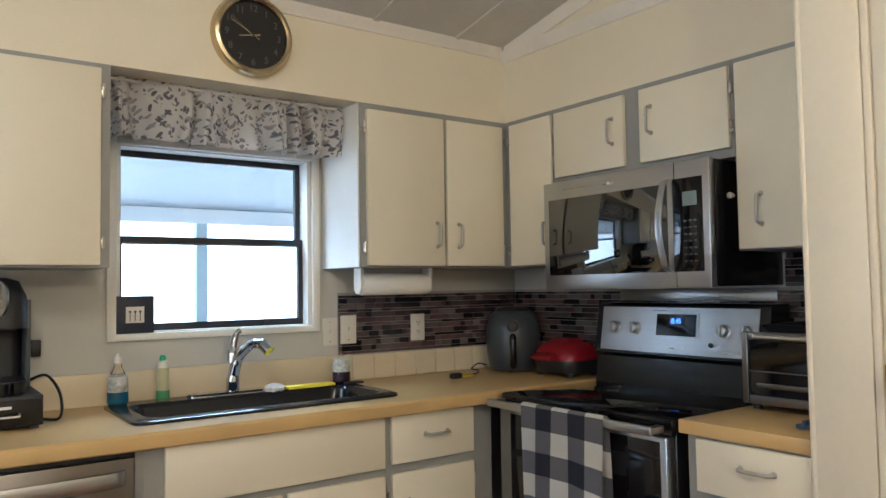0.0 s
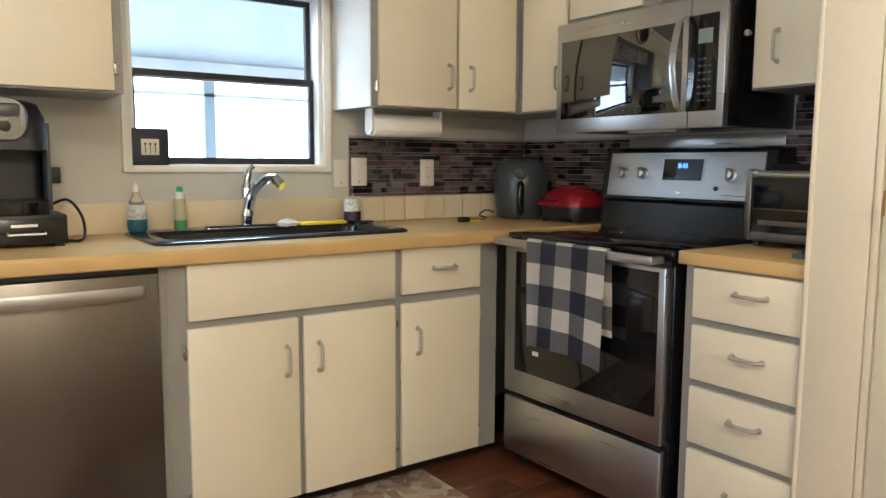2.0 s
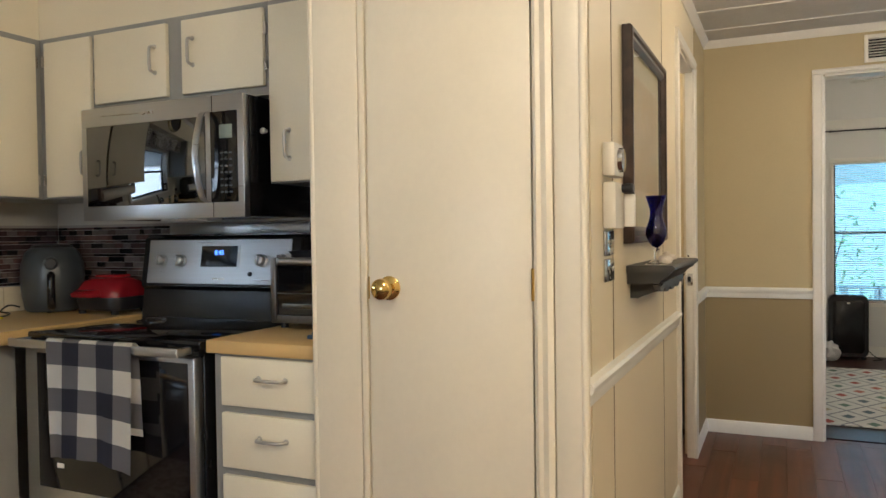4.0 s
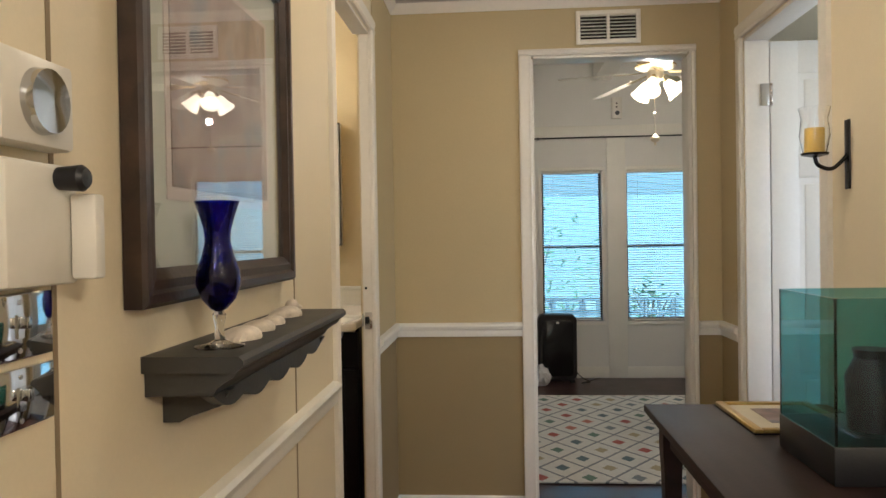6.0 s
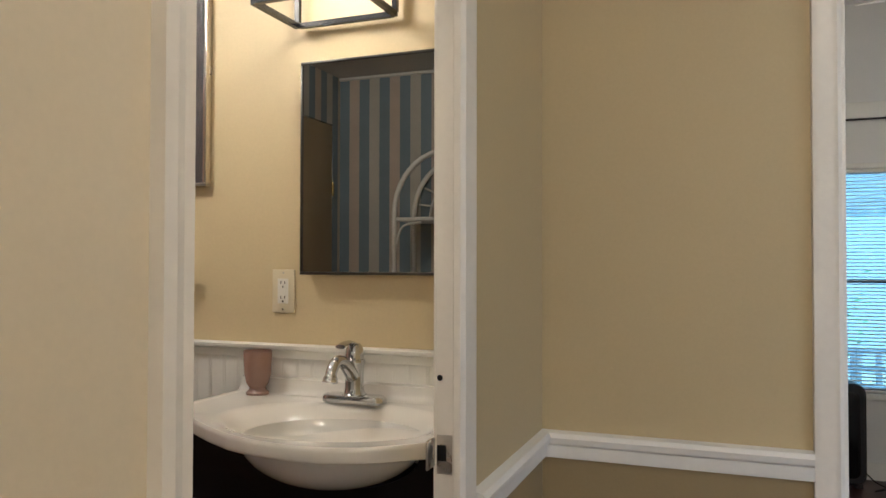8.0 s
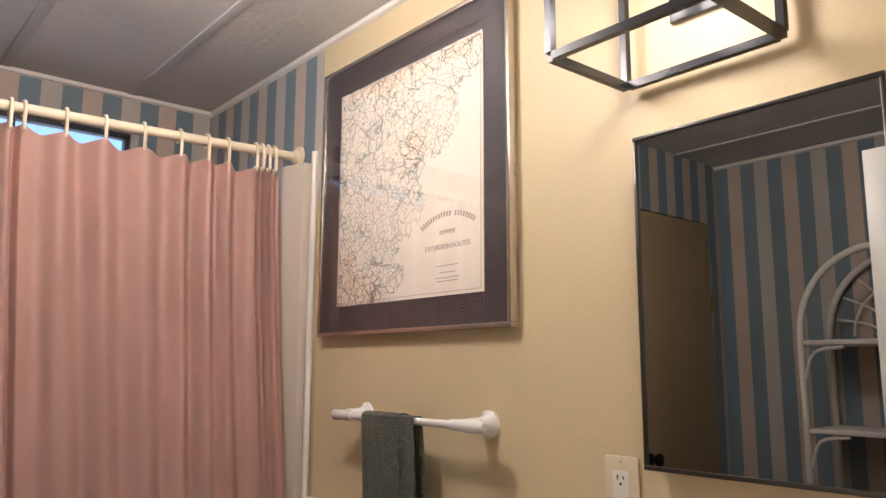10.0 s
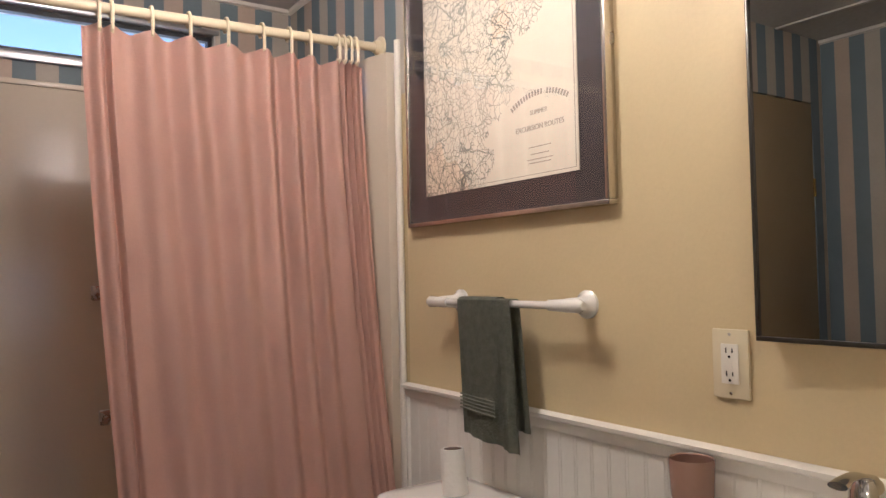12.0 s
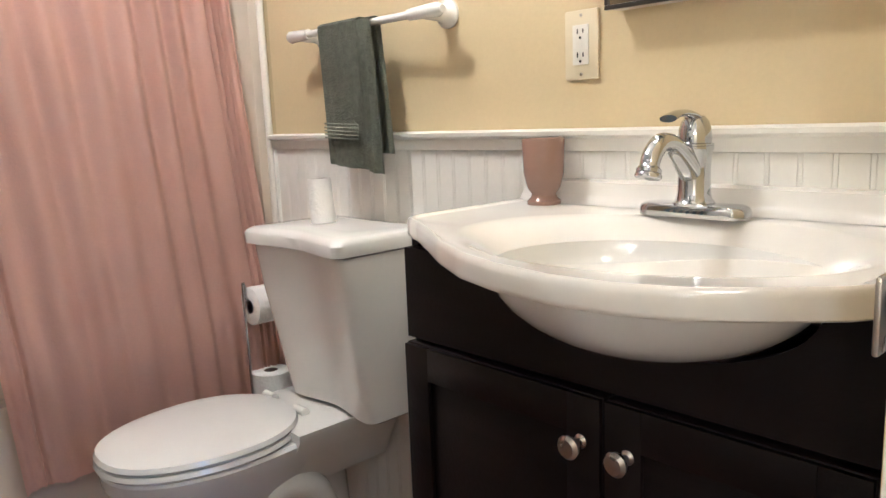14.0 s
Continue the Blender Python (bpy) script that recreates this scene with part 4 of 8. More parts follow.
# switches and outlets
def plate(name, at, out, w, h, kind_, label, material=WPLAST):
    """A wall plate with a toggle or two sockets; at: its middle on the wall."""
    at, o = Vector(at), Vector(out)
    s = Vector((0, 0, 1)).cross(o)
    p = thing(name, at - Vector((0, 0, h / 2)), label, "switch" if kind_ == "toggle" else "outlet")
    def slab(u, v, wu, hv, d0, d1, m, nm, par, bev=0.0):
        a, b = at + s * (u - wu / 2) + Vector((0, 0, v - hv / 2)) + o * d0, at + s * (u + wu / 2) + Vector((0, 0, v + hv / 2)) + o * d1
        return part(nm, box(a.x, a.y, a.z, b.x, b.y, b.z, bev=bev), m, par)
    slab(0, 0, w, h, 0.001, 0.007, material, "plate", p, 0.0025)
    for v in (-h * 0.36, h * 0.36):
        part("screw", lathe(bmesh.new(), at + Vector((0, 0, v if kind_ == "toggle" else v * 1.18)) + o * 0.0068, o, [(0, 0.003), (0.001, 0.0028), (0.001, 0)], 10), NICKEL, p)
    if kind_ == "toggle":
        slab(0, 0, 0.010, 0.024, 0.007, 0.009, material, "slot", p)
        slab(0, 0.004, 0.007, 0.012, 0.009, 0.018, material, "toggle", p, 0.001)
    else:
        body = slab(0, 0, 0.034, 0.068, 0.007, 0.0095, WPLAST, "socket_body", p, 0.001)
        for v in (-0.020, 0.020):
            for u, hh in ((-0.006, 0.009), (0.006, 0.007)):
                slab(u, v + 0.003, 0.0022, hh, 0.0093, 0.0099, BLACK, "socket_slot", body)
            part("ground_hole", lathe(bmesh.new(), at + Vector((0, 0, v - 0.008)) + o * 0.0093, o, [(0, 0.0025), (0.0006, 0.0025), (0.0006, 0)], 8), BLACK, body)
        if kind_ == "gfci":
            for v in (-0.004, 0.004):
                slab(0, v, 0.012, 0.005, 0.0095, 0.0108, WPLAST, "button", body)
    return p


plate("wall_switch", (-1.034, 0, 1.127), (0, -1, 0), 0.070, 0.115, "toggle", "cream toggle switch plate beside the window")
plate("wall_switch", (-0.950, -0.008, 1.133), (0, -1, 0), 0.075, 0.120, "toggle", "cream toggle switch plate on the mosaic")
plate("wall_outlet", (-0.597, -0.008, 1.128), (0, -1, 0), 0.074, 0.120, "duplex", "cream double outlet on the mosaic")

# paper towel holder
pt = thing("paper_towel_holder", (-0.83, -0.2, 1.39), "white under-cabinet holder with a paper towel roll", "paper towel")
for x in (-1.005, -0.672):
    bm = prism(bmesh.new(), [(-0.175, 1.388), (-0.175, 1.30), (-0.19, 1.285), (-0.215, 1.285), (-0.23, 1.30), (-0.232, 1.388)], "x", x - 0.006, x + 0.006)
    part("bracket", bm, WPLAST, pt)
part("roll", lathe(bmesh.new(), (-0.998, -0.203, 1.322), (1, 0, 0), [(0, 0.018), (0.001, 0.042), (0.005, 0.044), (0.314, 0.044), (0.319, 0.042), (0.320, 0.018)], 28), PAPER, pt)

# air fryer
af = thing("air_fryer", (-0.185, -0.19, 0.915), "grey rounded air fryer with black front handle", "air fryer")
AF = Vector((-0.168, -0.172, 0.9205))
part("body", lathe(bmesh.new(), AF, (0, 0, 1), [(0, 0.102), (0.01, 0.110), (0.06, 0.120), (0.14, 0.127), (0.20, 0.123), (0.25, 0.106), (0.275, 0.078), (0.282, 0.0)], 40), GREYPL, af)
part("top_cap", lathe(bmesh.new(), AF + Vector((0, 0, 0.268)), (0, 0, 1), [(0, 0.084), (0.012, 0.078), (0.017, 0.06), (0.018, 0)], 32), BLACKP, af)
FD = Vector((-0.66, -0.75, 0)).normalized()
kp = AF + FD * 0.116 + Vector((0, 0, 0.205))
part("dial_ring", lathe(bmesh.new(), kp, FD, [(0, 0.029), (0.008, 0.028), (0.010, 0.024), (0.010, 0)], 24), GREYPL, af)
part("dial", lathe(bmesh.new(), kp + FD * 0.011, FD, [(0, 0.023), (0.010, 0.020), (0.011, 0)], 20), BLACKP, af)
hb = AF + FD * 0.137
part("handle", tube(bmesh.new(), bez([AF + FD * 0.115 + Vector((0, 0, 0.155)), hb + Vector((0, 0, 0.145)), hb + Vector((0, 0, 0.04)), AF + FD * 0.110 + Vector((0, 0, 0.025))], 6), 0.016, 12), BLACKG, af)
for a in range(4):
    part("foot", lathe(bmesh.new(), AF + Vector((0.08 * math.cos(a * 1.57 + .7), 0.08 * math.sin(a * 1.57 + .7), -0.005)), (0, 0, 1), [(0, 0.01), (0.006, 0.01)], 8), BLACKP, af)
bm = tube(bmesh.new(), bez([(-0.30, -0.135, 0.945), (-0.345, -0.13, 0.955), (-0.36, -0.10, 0.93), (-0.33, -0.11, 0.921), (-0.40, -0.19, 0.921), (-0.50, -0.24, 0.920)], 8), 0.0035, 8)
pc = thing("plug_cord", (-0.45, -0.2, 0.915), "black appliance cord with plug and yellow tag", "cord")
part("cable", bm, BLACKP, pc)
part("plug", box(-0.585, -0.262, 0.9155, -0.535, -0.232, 0.938, 0.005), BLACKP, pc)
part("tag", box(-0.525, -0.25, 0.9155, -0.455, -0.215, 0.923, 0.002), YELLOW, pc)

# red grill
gr = thing("contact_grill", (-0.145, -0.47, 0.915), "red lidded contact grill with black base", "grill")
bm = bmesh.new()
loft(bm, [rr(-0.222, -0.595, -0.020, -0.358, 0.06, 0.932), rr(-0.230, -0.600, -0.012, -0.350, 0.06, 0.965), rr(-0.228, -0.598, -0.015, -0.352, 0.06, 0.985)])
part("base", bm, BLACKP, gr)
bm = bmesh.new()
loft(bm, [rr(-0.235, -0.600, -0.010, -0.350, 0.06, 0.986), rr(-0.230, -0.600, -0.013, -0.352, 0.06, 1.015), rr(-0.205, -0.580, -0.035, -0.360, 0.06, 1.048), rr(-0.170, -0.540, -0.070, -0.400, 0.04, 1.066)])
part("lid", bm, RED, gr, "glossy red lid")
part("handle", loft(bmesh.new(), [rr(-0.285, -0.530, -0.225, -0.410, 0.02, 0.990), rr(-0.290, -0.530, -0.220, -0.410, 0.02, 1.005), rr(-0.272, -0.520, -0.220, -0.420, 0.02, 1.018)]), RED, gr)
part("ridge", box(-0.165, -0.53, 1.062, -0.075, -0.42, 1.076, 0.006), RED, gr)
for x in (-0.20, -0.045):
    for y in (-0.57, -0.385):
        part("foot", lathe(bmesh.new(), (x, y, 0.9155), (0, 0, 1), [(0, 0.014), (0.016, 0.016)], 10), BLACKP, gr)

# toaster oven
to = thing("toaster_oven", (-0.20, -1.66, 0.915), "steel toaster oven with glass door and top handle", "toaster oven")
part("body", box(-0.34, -1.845, 0.935, -0.03, -1.478, 1.150, 0.010), BLACKP, to)
bm = bmesh.new()
bx(bm, -0.365, -1.847, 0.935, -0.341, -1.825, 1.155, 0.004)
bx(bm, -0.365, -1.498, 0.935, -0.341, -1.476, 1.155, 0.004)
bx(bm, -0.365, -1.825, 0.935, -0.341, -1.498, 0.962, 0.004)
bx(bm, -0.365, -1.825, 1.128, -0.341, -1.498, 1.155, 0.004)
tf = part("door_frame", bm, DSTEEL, to, "steel door frame")
part("glass", box(-0.356, -1.825, 0.962, -0.350, -1.498, 1.128), BLACKG, tf)
part("handle", tube(bmesh.new(), [(-0.366, -1.80, 1.140), (-0.395, -1.79, 1.142), (-0.395, -1.54, 1.142), (-0.366, -1.53, 1.140)], 0.009, 10), STEEL, tf)
part("rack", tube(bmesh.new(), [(-0.3575, -1.82, 1.035), (-0.3575, -1.50, 1.035)], 0.002, 6), STEEL, tf)
part("crumb_tray", box(-0.360, -1.80, 0.985, -0.357, -1.52, 1.000, 0.001), DSTEEL, tf)
for x in (-0.32, -0.06):
    for y in (-1.82, -1.50):
        part("foot", lathe(bmesh.new(), (x, y, 0.9155), (0, 0, 1), [(0, 0.014), (0.022, 0.012)], 10), BLACKP, to)
tp = thing("baking_tray", (-0.19, -1.66, 1.152), "black baking tray lying on the toaster oven", "tray")
bm = bmesh.new()
loft(bm, [rr(-0.30, -1.83, -0.06, -1.52, 0.02, 1.1505), rr(-0.31, -1.84, -0.05, -1.50, 0.02, 1.175), rr(-0.302, -1.832, -0.058, -1.508, 0.02, 1.175), rr(-0.294, -1.824, -0.066, -1.526, 0.02, 1.156)])
part("tray", bm, BLACKP, tp)
bm = bmesh.new()
bx(bm, -0.545, -1.80, 0.9155, -0.525, -1.745, 0.928, 0.003)
bx(bm, -0.55, -1.775, 0.916, -0.515, -1.765, 0.940, 0.003)
single("clip", bm, mat("blue_clip", (0.05, 0.09, 0.16), 0.35), (-0.535, -1.77, 0.916), "small blue bag clip on the short worktop", "clip")


# check towel over the oven handle
def gingham():
    m = mat("check_cotton", (0.6, 0.6, 0.6), 0.95, var=0.06, bump=0.06, bscale=220)
    t = m.node_tree
    n, ln = t.nodes, t.links
    uv = n.new("ShaderNodeUVMap")
    sp_ = n.new("ShaderNodeSeparateXYZ")
    ln.new(uv.outputs[0], sp_.inputs[0])
    ms = []
    for ax in (0, 1):
        mu = n.new("ShaderNodeMath")
        mu.operation = "MULTIPLY_ADD"
        mu.inputs[1].default_value, mu.inputs[2].default_value = 1 / 0.154, 0.5 * ax
        ln.new(sp_.outputs[ax], mu.inputs[0])
        fr = n.new("ShaderNodeMath")
        fr.operation = "FRACT"
        ln.new(mu.outputs[0], fr.inputs[0])
        g = n.new("ShaderNodeMath")
        g.operation = "GREATER_THAN"
        g.inputs[1].default_value = 0.5
        ln.new(fr.outputs[0], g.inputs[0])
        ms.append(g)
    ad = n.new("ShaderNodeMath")
    ln.new(ms[0].outputs[0], ad.inputs[0])
    ln.new(ms[1].outputs[0], ad.inputs[1])
    dv = n.new("ShaderNodeMath")
    dv.operation = "MULTIPLY"
    dv.inputs[1].default_value = 0.5
    ln.new(ad.outputs[0], dv.inputs[0])
    cr = n.new("ShaderNodeValToRGB")
    cr.color_ramp.interpolation = "CONSTANT"
    cr.color_ramp.elements[0].color = (0.88, 0.85, 0.78, 1)
    cr.color_ramp.elements[1].position, cr.color_ramp.elements[1].color = 0.25, (0.21, 0.205, 0.22, 1)
    e = cr.color_ramp.elements.new(0.75)
    e.color = (0.040, 0.042, 0.065, 1)
    ln.new(dv.outputs[0], cr.inputs[0])
    hs = next(x for x in n if x.bl_idname == "ShaderNodeHueSaturation")
    ln.new(cr.outputs[0], hs.inputs["Color"])
    return m


def sheet(bm, f, nu, nv, scale_u=1.0, scale_v=1.0, thick=0.003):
    """A cloth surface f(u, v), with its cloth lengths as UV."""
    uv = bm.loops.layers.uv.new("UVMap")
    g = [[bm.verts.new(f(i / nu, j / nv)) for j in range(nv + 1)] for i in range(nu + 1)]
    for i in range(nu):
        for j in range(nv):
            q = ((i, j), (i + 1, j), (i + 1, j + 1), (i, j + 1))
            fc_ = bm.faces.new([g[a][b] for a, b in q])
            for lp, (a, b) in zip(fc_.loops, q):
                lp[uv].uv = (a / nu * scale_u, b / nv * scale_v)
    bmesh.ops.solidify(bm, geom=bm.faces[:], thickness=thick)
    return bm


def towel_pos(u, v):
    y = -0.858 - u * 0.372
    L, back = 0.385, 0.28
    s = v * (L + back + 0.05)
    wave = 0.006 * math.sin(u * 11 + 1) + 0.004 * math.sin(u * 23)
    if s < L:
        k = 1 - s / L
        return Vector((-0.762 + wave * k - 0.004 * k, y + 0.012 * k * math.sin(u * 4) + 0.020 * k * (u - 0.4), 0.900 - L + s + 0.018 * k * math.sin(u * 3.0 + 0.4)))
    if s < L + 0.05:
        a = (s - L) / 0.05 * math.pi
        return Vector((-0.749 - 0.013 * math.cos(a), y, 0.900 + 0.009 * math.sin(a)))
    k = (s - L - 0.05) / back
    return Vector((-0.735 + 0.003 * math.sin(u * 9), y - 0.012 * k, 0.900 - (s - L - 0.05)))


tw = thing("dish_towel", (-0.75, -1.04, 0.51), "navy, grey and white checked towel hanging over the oven handle", "towel")
part("cloth", sheet(bmesh.new(), towel_pos, 40, 60, 0.385, 0.715), gingham(), tw)
tw.location.y -= 0.030
part("care_tag", box(-0.768, -0.935, 0.497, -0.766, -0.905, 0.512), WPLAST, tw)

# kitchen mat on the floor
def rugmat(name, base, cols, cell):
    m = mat(name, base, 0.95, var=0.12, scale=20, bump=0.5, bscale=250)
    t = m.node_tree
    n, ln = t.nodes, t.links
    co = n.new("ShaderNodeTexCoord")
    v = n.new("ShaderNodeTexVoronoi")
    v.inputs["Scale"].default_value = cell
    ln.new(co.outputs["Object"], v.inputs["Vector"])
    se = n.new("ShaderNodeSeparateColor")
    ln.new(v.outputs["Color"], se.inputs[0])
    cr = n.new("ShaderNodeValToRGB")
    cr.color_ramp.interpolation = "CONSTANT"
    for i, c in enumerate(cols):
        e = cr.color_ramp.elements[i] if i < 2 else cr.color_ramp.elements.new(0.5)
        e.position, e.color = i / len(cols), (*c, 1)
    ln.new(se.outputs[0], cr.inputs[0])
    hs = next(x for x in n if x.bl_idname == "ShaderNodeHueSaturation")
    ln.new(cr.outputs[0], hs.inputs["Color"])
    return m
kr = thing("kitchen_mat", (-1.45, -0.85, 0), "beige and brown floral kitchen mat on the floor", "rug")
part("weave", box(-1.95, -1.06, 0.001, -1.0, -0.575, 0.010, 0.003), rugmat("kitchen_mat_wool", (0.4, 0.33, 0.26), [(0.42, 0.36, 0.29), (0.24, 0.17, 0.13), (0.46, 0.41, 0.34), (0.33, 0.24, 0.19)], 26), kr)


# ---- pantry and hall ----
def casing_x(name, x, y0, y1, top, out, label, head=1.0, south=1.0):
    """A moulded frame round a doorway in a wall across x; out: -1 faces west."""
    t = thing(name, (x, (y0 + y1) / 2, 0), label, "door frame")
    t["kind"] = "structure"
    for s, y, k in ((-1, y0, south), (1, y1, 1.0)):
        prof = [(x + out * d, y + s * h * k) for d, h in CASING]
        part("side_casing", prism(bmesh.new(), prof, "z", 0.0, top), TRIMW, t)
    prof = [(x + out * d, top + h * head) for d, h in CASING]
    part("head_casing", prism(bmesh.new(), prof, "y", y0 - 0.058 * south, y1 + 0.058), TRIMW, t)
    return t


def casing_y(name, y, x0, x1, top, out, label, k=1.0, k2=0.0):
    t = thing(name, ((x0 + x1) / 2, y, 0), label, "door frame")
    t["kind"] = "structure"
    for s, x, w in ((-1, x0, k), (1, x1, k2 or k)):
        prof = [(x + s * h * w, y + out * d) for d, h in CASING]
        part("side_casing", prism(bmesh.new(), prof, "z", 0.0, top), TRIMW, t)
    prof = [(y + out * d, top + h) for d, h in CASING]
    part("head_casing", prism(bmesh.new(), prof, "x", x0 - 0.058 * k, x1 + 0.058 * (k2 or k)), TRIMW, t)
    return t


# pantry door and its boards
pf = thing("door_frame_pantry", (-0.66, -2.27, 0), "wide cream boards round the pantry door", "door frame")
pf["kind"] = "structure"
part("side_casing", box(-0.674, -2.010, 0.0, -0.6605, -1.868, 2.66, 0.003), PANTRYP, pf)
part("side_casing", tube(bmesh.new(), [(-0.668, -1.862, 0.0), (-0.668, -1.862, 2.66)], 0.009, 12), PANTRYP, pf)
part("stop", box(-0.672, -2.030, 0.0, -0.6605, -2.012, 2.075, 0.002), PANTRYP, pf)
part("side_casing", prism(bmesh.new(), [(-0.6605, -2.500), (-0.672, -2.500), (-0.679, -2.510), (-0.673, -2.520), (-0.680, -2.535), (-0.672, -2.548), (-0.6605, -2.550)], "z", 0.0, 2.12), PANTRYP, pf)
part("corner_board", box(-0.672, -2.622, 0.0, -0.6605, -2.552, 2.66, 0.003), PANTRYP, pf)
part("corner_bead", tube(bmesh.new(), [(-0.664, -2.622, 0.0), (-0.664, -2.622, 2.36)], 0.011, 12), PANTRYP, pf)
part("head_casing", box(-0.674, -2.500, 2.066, -0.6605, -2.030, 2.125, 0.003), PANTRYP, pf)
pd = thing("door_1", (-0.66, -2.26, 0), "cream flush pantry door, closed, with a brass knob", "door")
pd["kind"] = "structure"
leaf = part("leaf", box(-0.668, -2.494, 0.012, -0.630, -2.036, 2.060, 0.002), PANTRYP, pd)
K = Vector((-0.668, -2.098, 1.085))
kn = part("knob", lathe(bmesh.new(), K, (-1, 0, 0), [(0, 0.032), (0.004, 0.032), (0.008, 0.024), (0.012, 0.012), (0.026, 0.012), (0.030, 0.020), (0.042, 0.0285), (0.054, 0.027), (0.062, 0.018), (0.0635, 0)], 32), BRASS, leaf, "polished brass knob")
part("latch_plate", box(-0.669, -2.0375, 1.055, -0.650, -2.0335, 1.115), BRASS, leaf)
for z in (0.3, 1.1, 1.83):
    part("hinge", tube(bmesh.new(), [(-0.670, -2.497, z - 0.04), (-0.670, -2.497, z + 0.04)], 0.005, 8), BRASS, leaf)

# hall wall facing: cream boards west of the bathroom, tan paint east of it
struct("wall_facing_hall_east", box(1.853, -2.6190, 0.0, 2.385, -2.6155, 2.36), TAN, "tan painted hall wall beside the bathroom door", "wall")
struct("wall_facing_hall_east_low", box(1.853, -2.6195, 0.0, 2.385, -2.6191, 0.82), TAND, "darker tan paint below the chair rail", "wall")
struct("wall_facing_end_low", (lambda bm: (bx(bm, 2.3865, -3.208, 0.0, 2.3895, -2.62, 0.82), bx(bm, 2.3865, -4.114, 0.0, 2.3895, -4.005, 0.82)) and bm)(bmesh.new()), TAND, "darker tan paint below the chair rail", "wall")
struct("wall_facing_south_east", box(2.142, -4.1145, 0.0, 2.385, -4.111, 2.36), TAN, "tan painted hall wall", "wall")
struct("wall_facing_south_east_low", box(2.142, -4.1105, 0.0, 2.385, -4.1085, 0.82), TAND, "darker tan paint below the chair rail", "wall")
for x in (-0.30, 0.668):
    struct("trim_seam", box(x - 0.004, -2.6162, 0.0, x + 0.004, -2.6150, 2.33), mat("seam_shadow", (0.25, 0.19, 0.11), 0.7), "dark panel seam in the hall wall", "trim")
strip("trim_chair_rail", (-0.65, -2.615, 0.801), (1.072, -2.615, 0.801), RAIL, WHITEP, "white moulded chair rail", out=(0, -1, 0))
strip("trim_chair_rail_east", (1.855, -2.619, 0.819), (2.390, -2.619, 0.819), RAIL, WHITEP, "white moulded chair rail", out=(0, -1, 0))
strip("trim_chair_rail_end", (2.387, -2.619, 0.819), (2.387, -3.208, 0.819), RAIL, WHITEP, "white moulded chair rail on the end wall", out=(-1, 0, 0))
strip("trim_chair_rail_end_south", (2.387, -4.005, 0.819), (2.387, -4.115, 0.819), RAIL, WHITEP, "white moulded chair rail", out=(-1, 0, 0))
strip("trim_chair_rail_south", (2.142, -4.110, 0.819), (2.390, -4.110, 0.819), RAIL, WHITEP, "white moulded chair rail", out=(0, 1, 0))
strip("baseboard_north", (-0.65, -2.615, 0.0), (1.072, -2.615, 0.0), BASE, WHITEP, "white baseboard", out=(0, -1, 0))
strip("baseboard_north_east", (1.855, -2.619, 0.0), (2.390, -2.619, 0.0), BASE, WHITEP, "white baseboard", out=(0, -1, 0))
strip("baseboard_end", (2.387, -2.62, 0.0), (2.387, -3.208, 0.0), BASE, WHITEP, "white baseboard", out=(-1, 0, 0))
strip("trim_crown_hall", (-0.55, -2.615, 2.318), (2.39, -2.615, 2.318), CROWN, TRIMW, "cream crown moulding in the hall", out=(0, -1, 0))
strip("trim_crown_hall_end", (2.39, -2.615, 2.318), (2.39, -4.115, 2.318), CROWN, TRIMW, "cream crown moulding in the hall", out=(-1, 0, 0))
strip("trim_crown_hall_south", (0.0, -4.115, 2.318), (2.39, -4.115, 2.318), CROWN, TRIMW, "cream crown moulding in the hall", out=(0, 1, 0))
casing_y("door_frame_bathroom", -2.615, 1.110, 1.772, 2.080, -1, "white moulded frame round the bathroom doorway", 0.64, 1.40)
casing_x("door_frame_end", 2.39, -3.974, -3.265, 2.102, -1, "white moulded frame round the bedroom doorway", 0.55, 0.5)
casing_y("door_frame_south", -4.115, 1.325, 2.085, 2.080, 1, "white moulded frame round the open door")
# jambs
def jamb(name, pieces, label):
    t = thing(name, pieces[0][:3], label, "door frame")
    t["kind"] = "structure"
    for q in pieces:
        part("jamb", box(*q, bev=0.002), TRIMW, t)
    return t
jb = jamb("door_jamb_bathroom", [(1.094, -2.614, 0.0, 1.108, -2.556, 2.065), (1.775, -2.614, 0.0, 1.8455, -2.578, 2.065), (1.108, -2.614, 2.066, 1.775, -2.556, 2.078)], "white doorway lining with a steel strike plate")
part("stop", box(1.7745, -2.5837, 0.0, 1.7752, -2.5822, 2.06), TRIMW, jb)
part("strike_plate", box(1.7730, -2.6120, 0.930, 1.7752, -2.585, 0.995, 0.0008), NICKEL, jb, "worn nickel strike plate")
part("strike_lip", box(1.742, -2.5815, 0.942, 1.7755, -2.5775, 0.990, 0.0015), NICKEL, jb)
part("strike_hole", box(1.7723, -2.602, 0.952, 1.7731, -2.586, 0.978), BLACK, jb)
part("old_latch_hole", lathe(bmesh.new(), (1.7752, -2.590, 1.089), (-1, 0, 0), [(0, 0.005), (0.001, 0.005), (0.001, 0)], 12), BLACK, jb)
je = jamb("door_jamb_end", [(2.389, -3.274, 0.0, 2.512, -3.260, 2.091), (2.389, -3.982, 0.0, 2.512, -3.970, 2.091), (2.389, -3.970, 2.092, 2.512, -3.274, 2.106)], "white doorway lining to the bedroom")
for z in (2.185 - 0.35, 2.03, 0.38):
    part("hinge_plate", box(2.425, -3.2765, z - 0.035, 2.450, -3.2742, z + 0.035, 0.0008), NICKEL if z > 1 else BLACK, je)
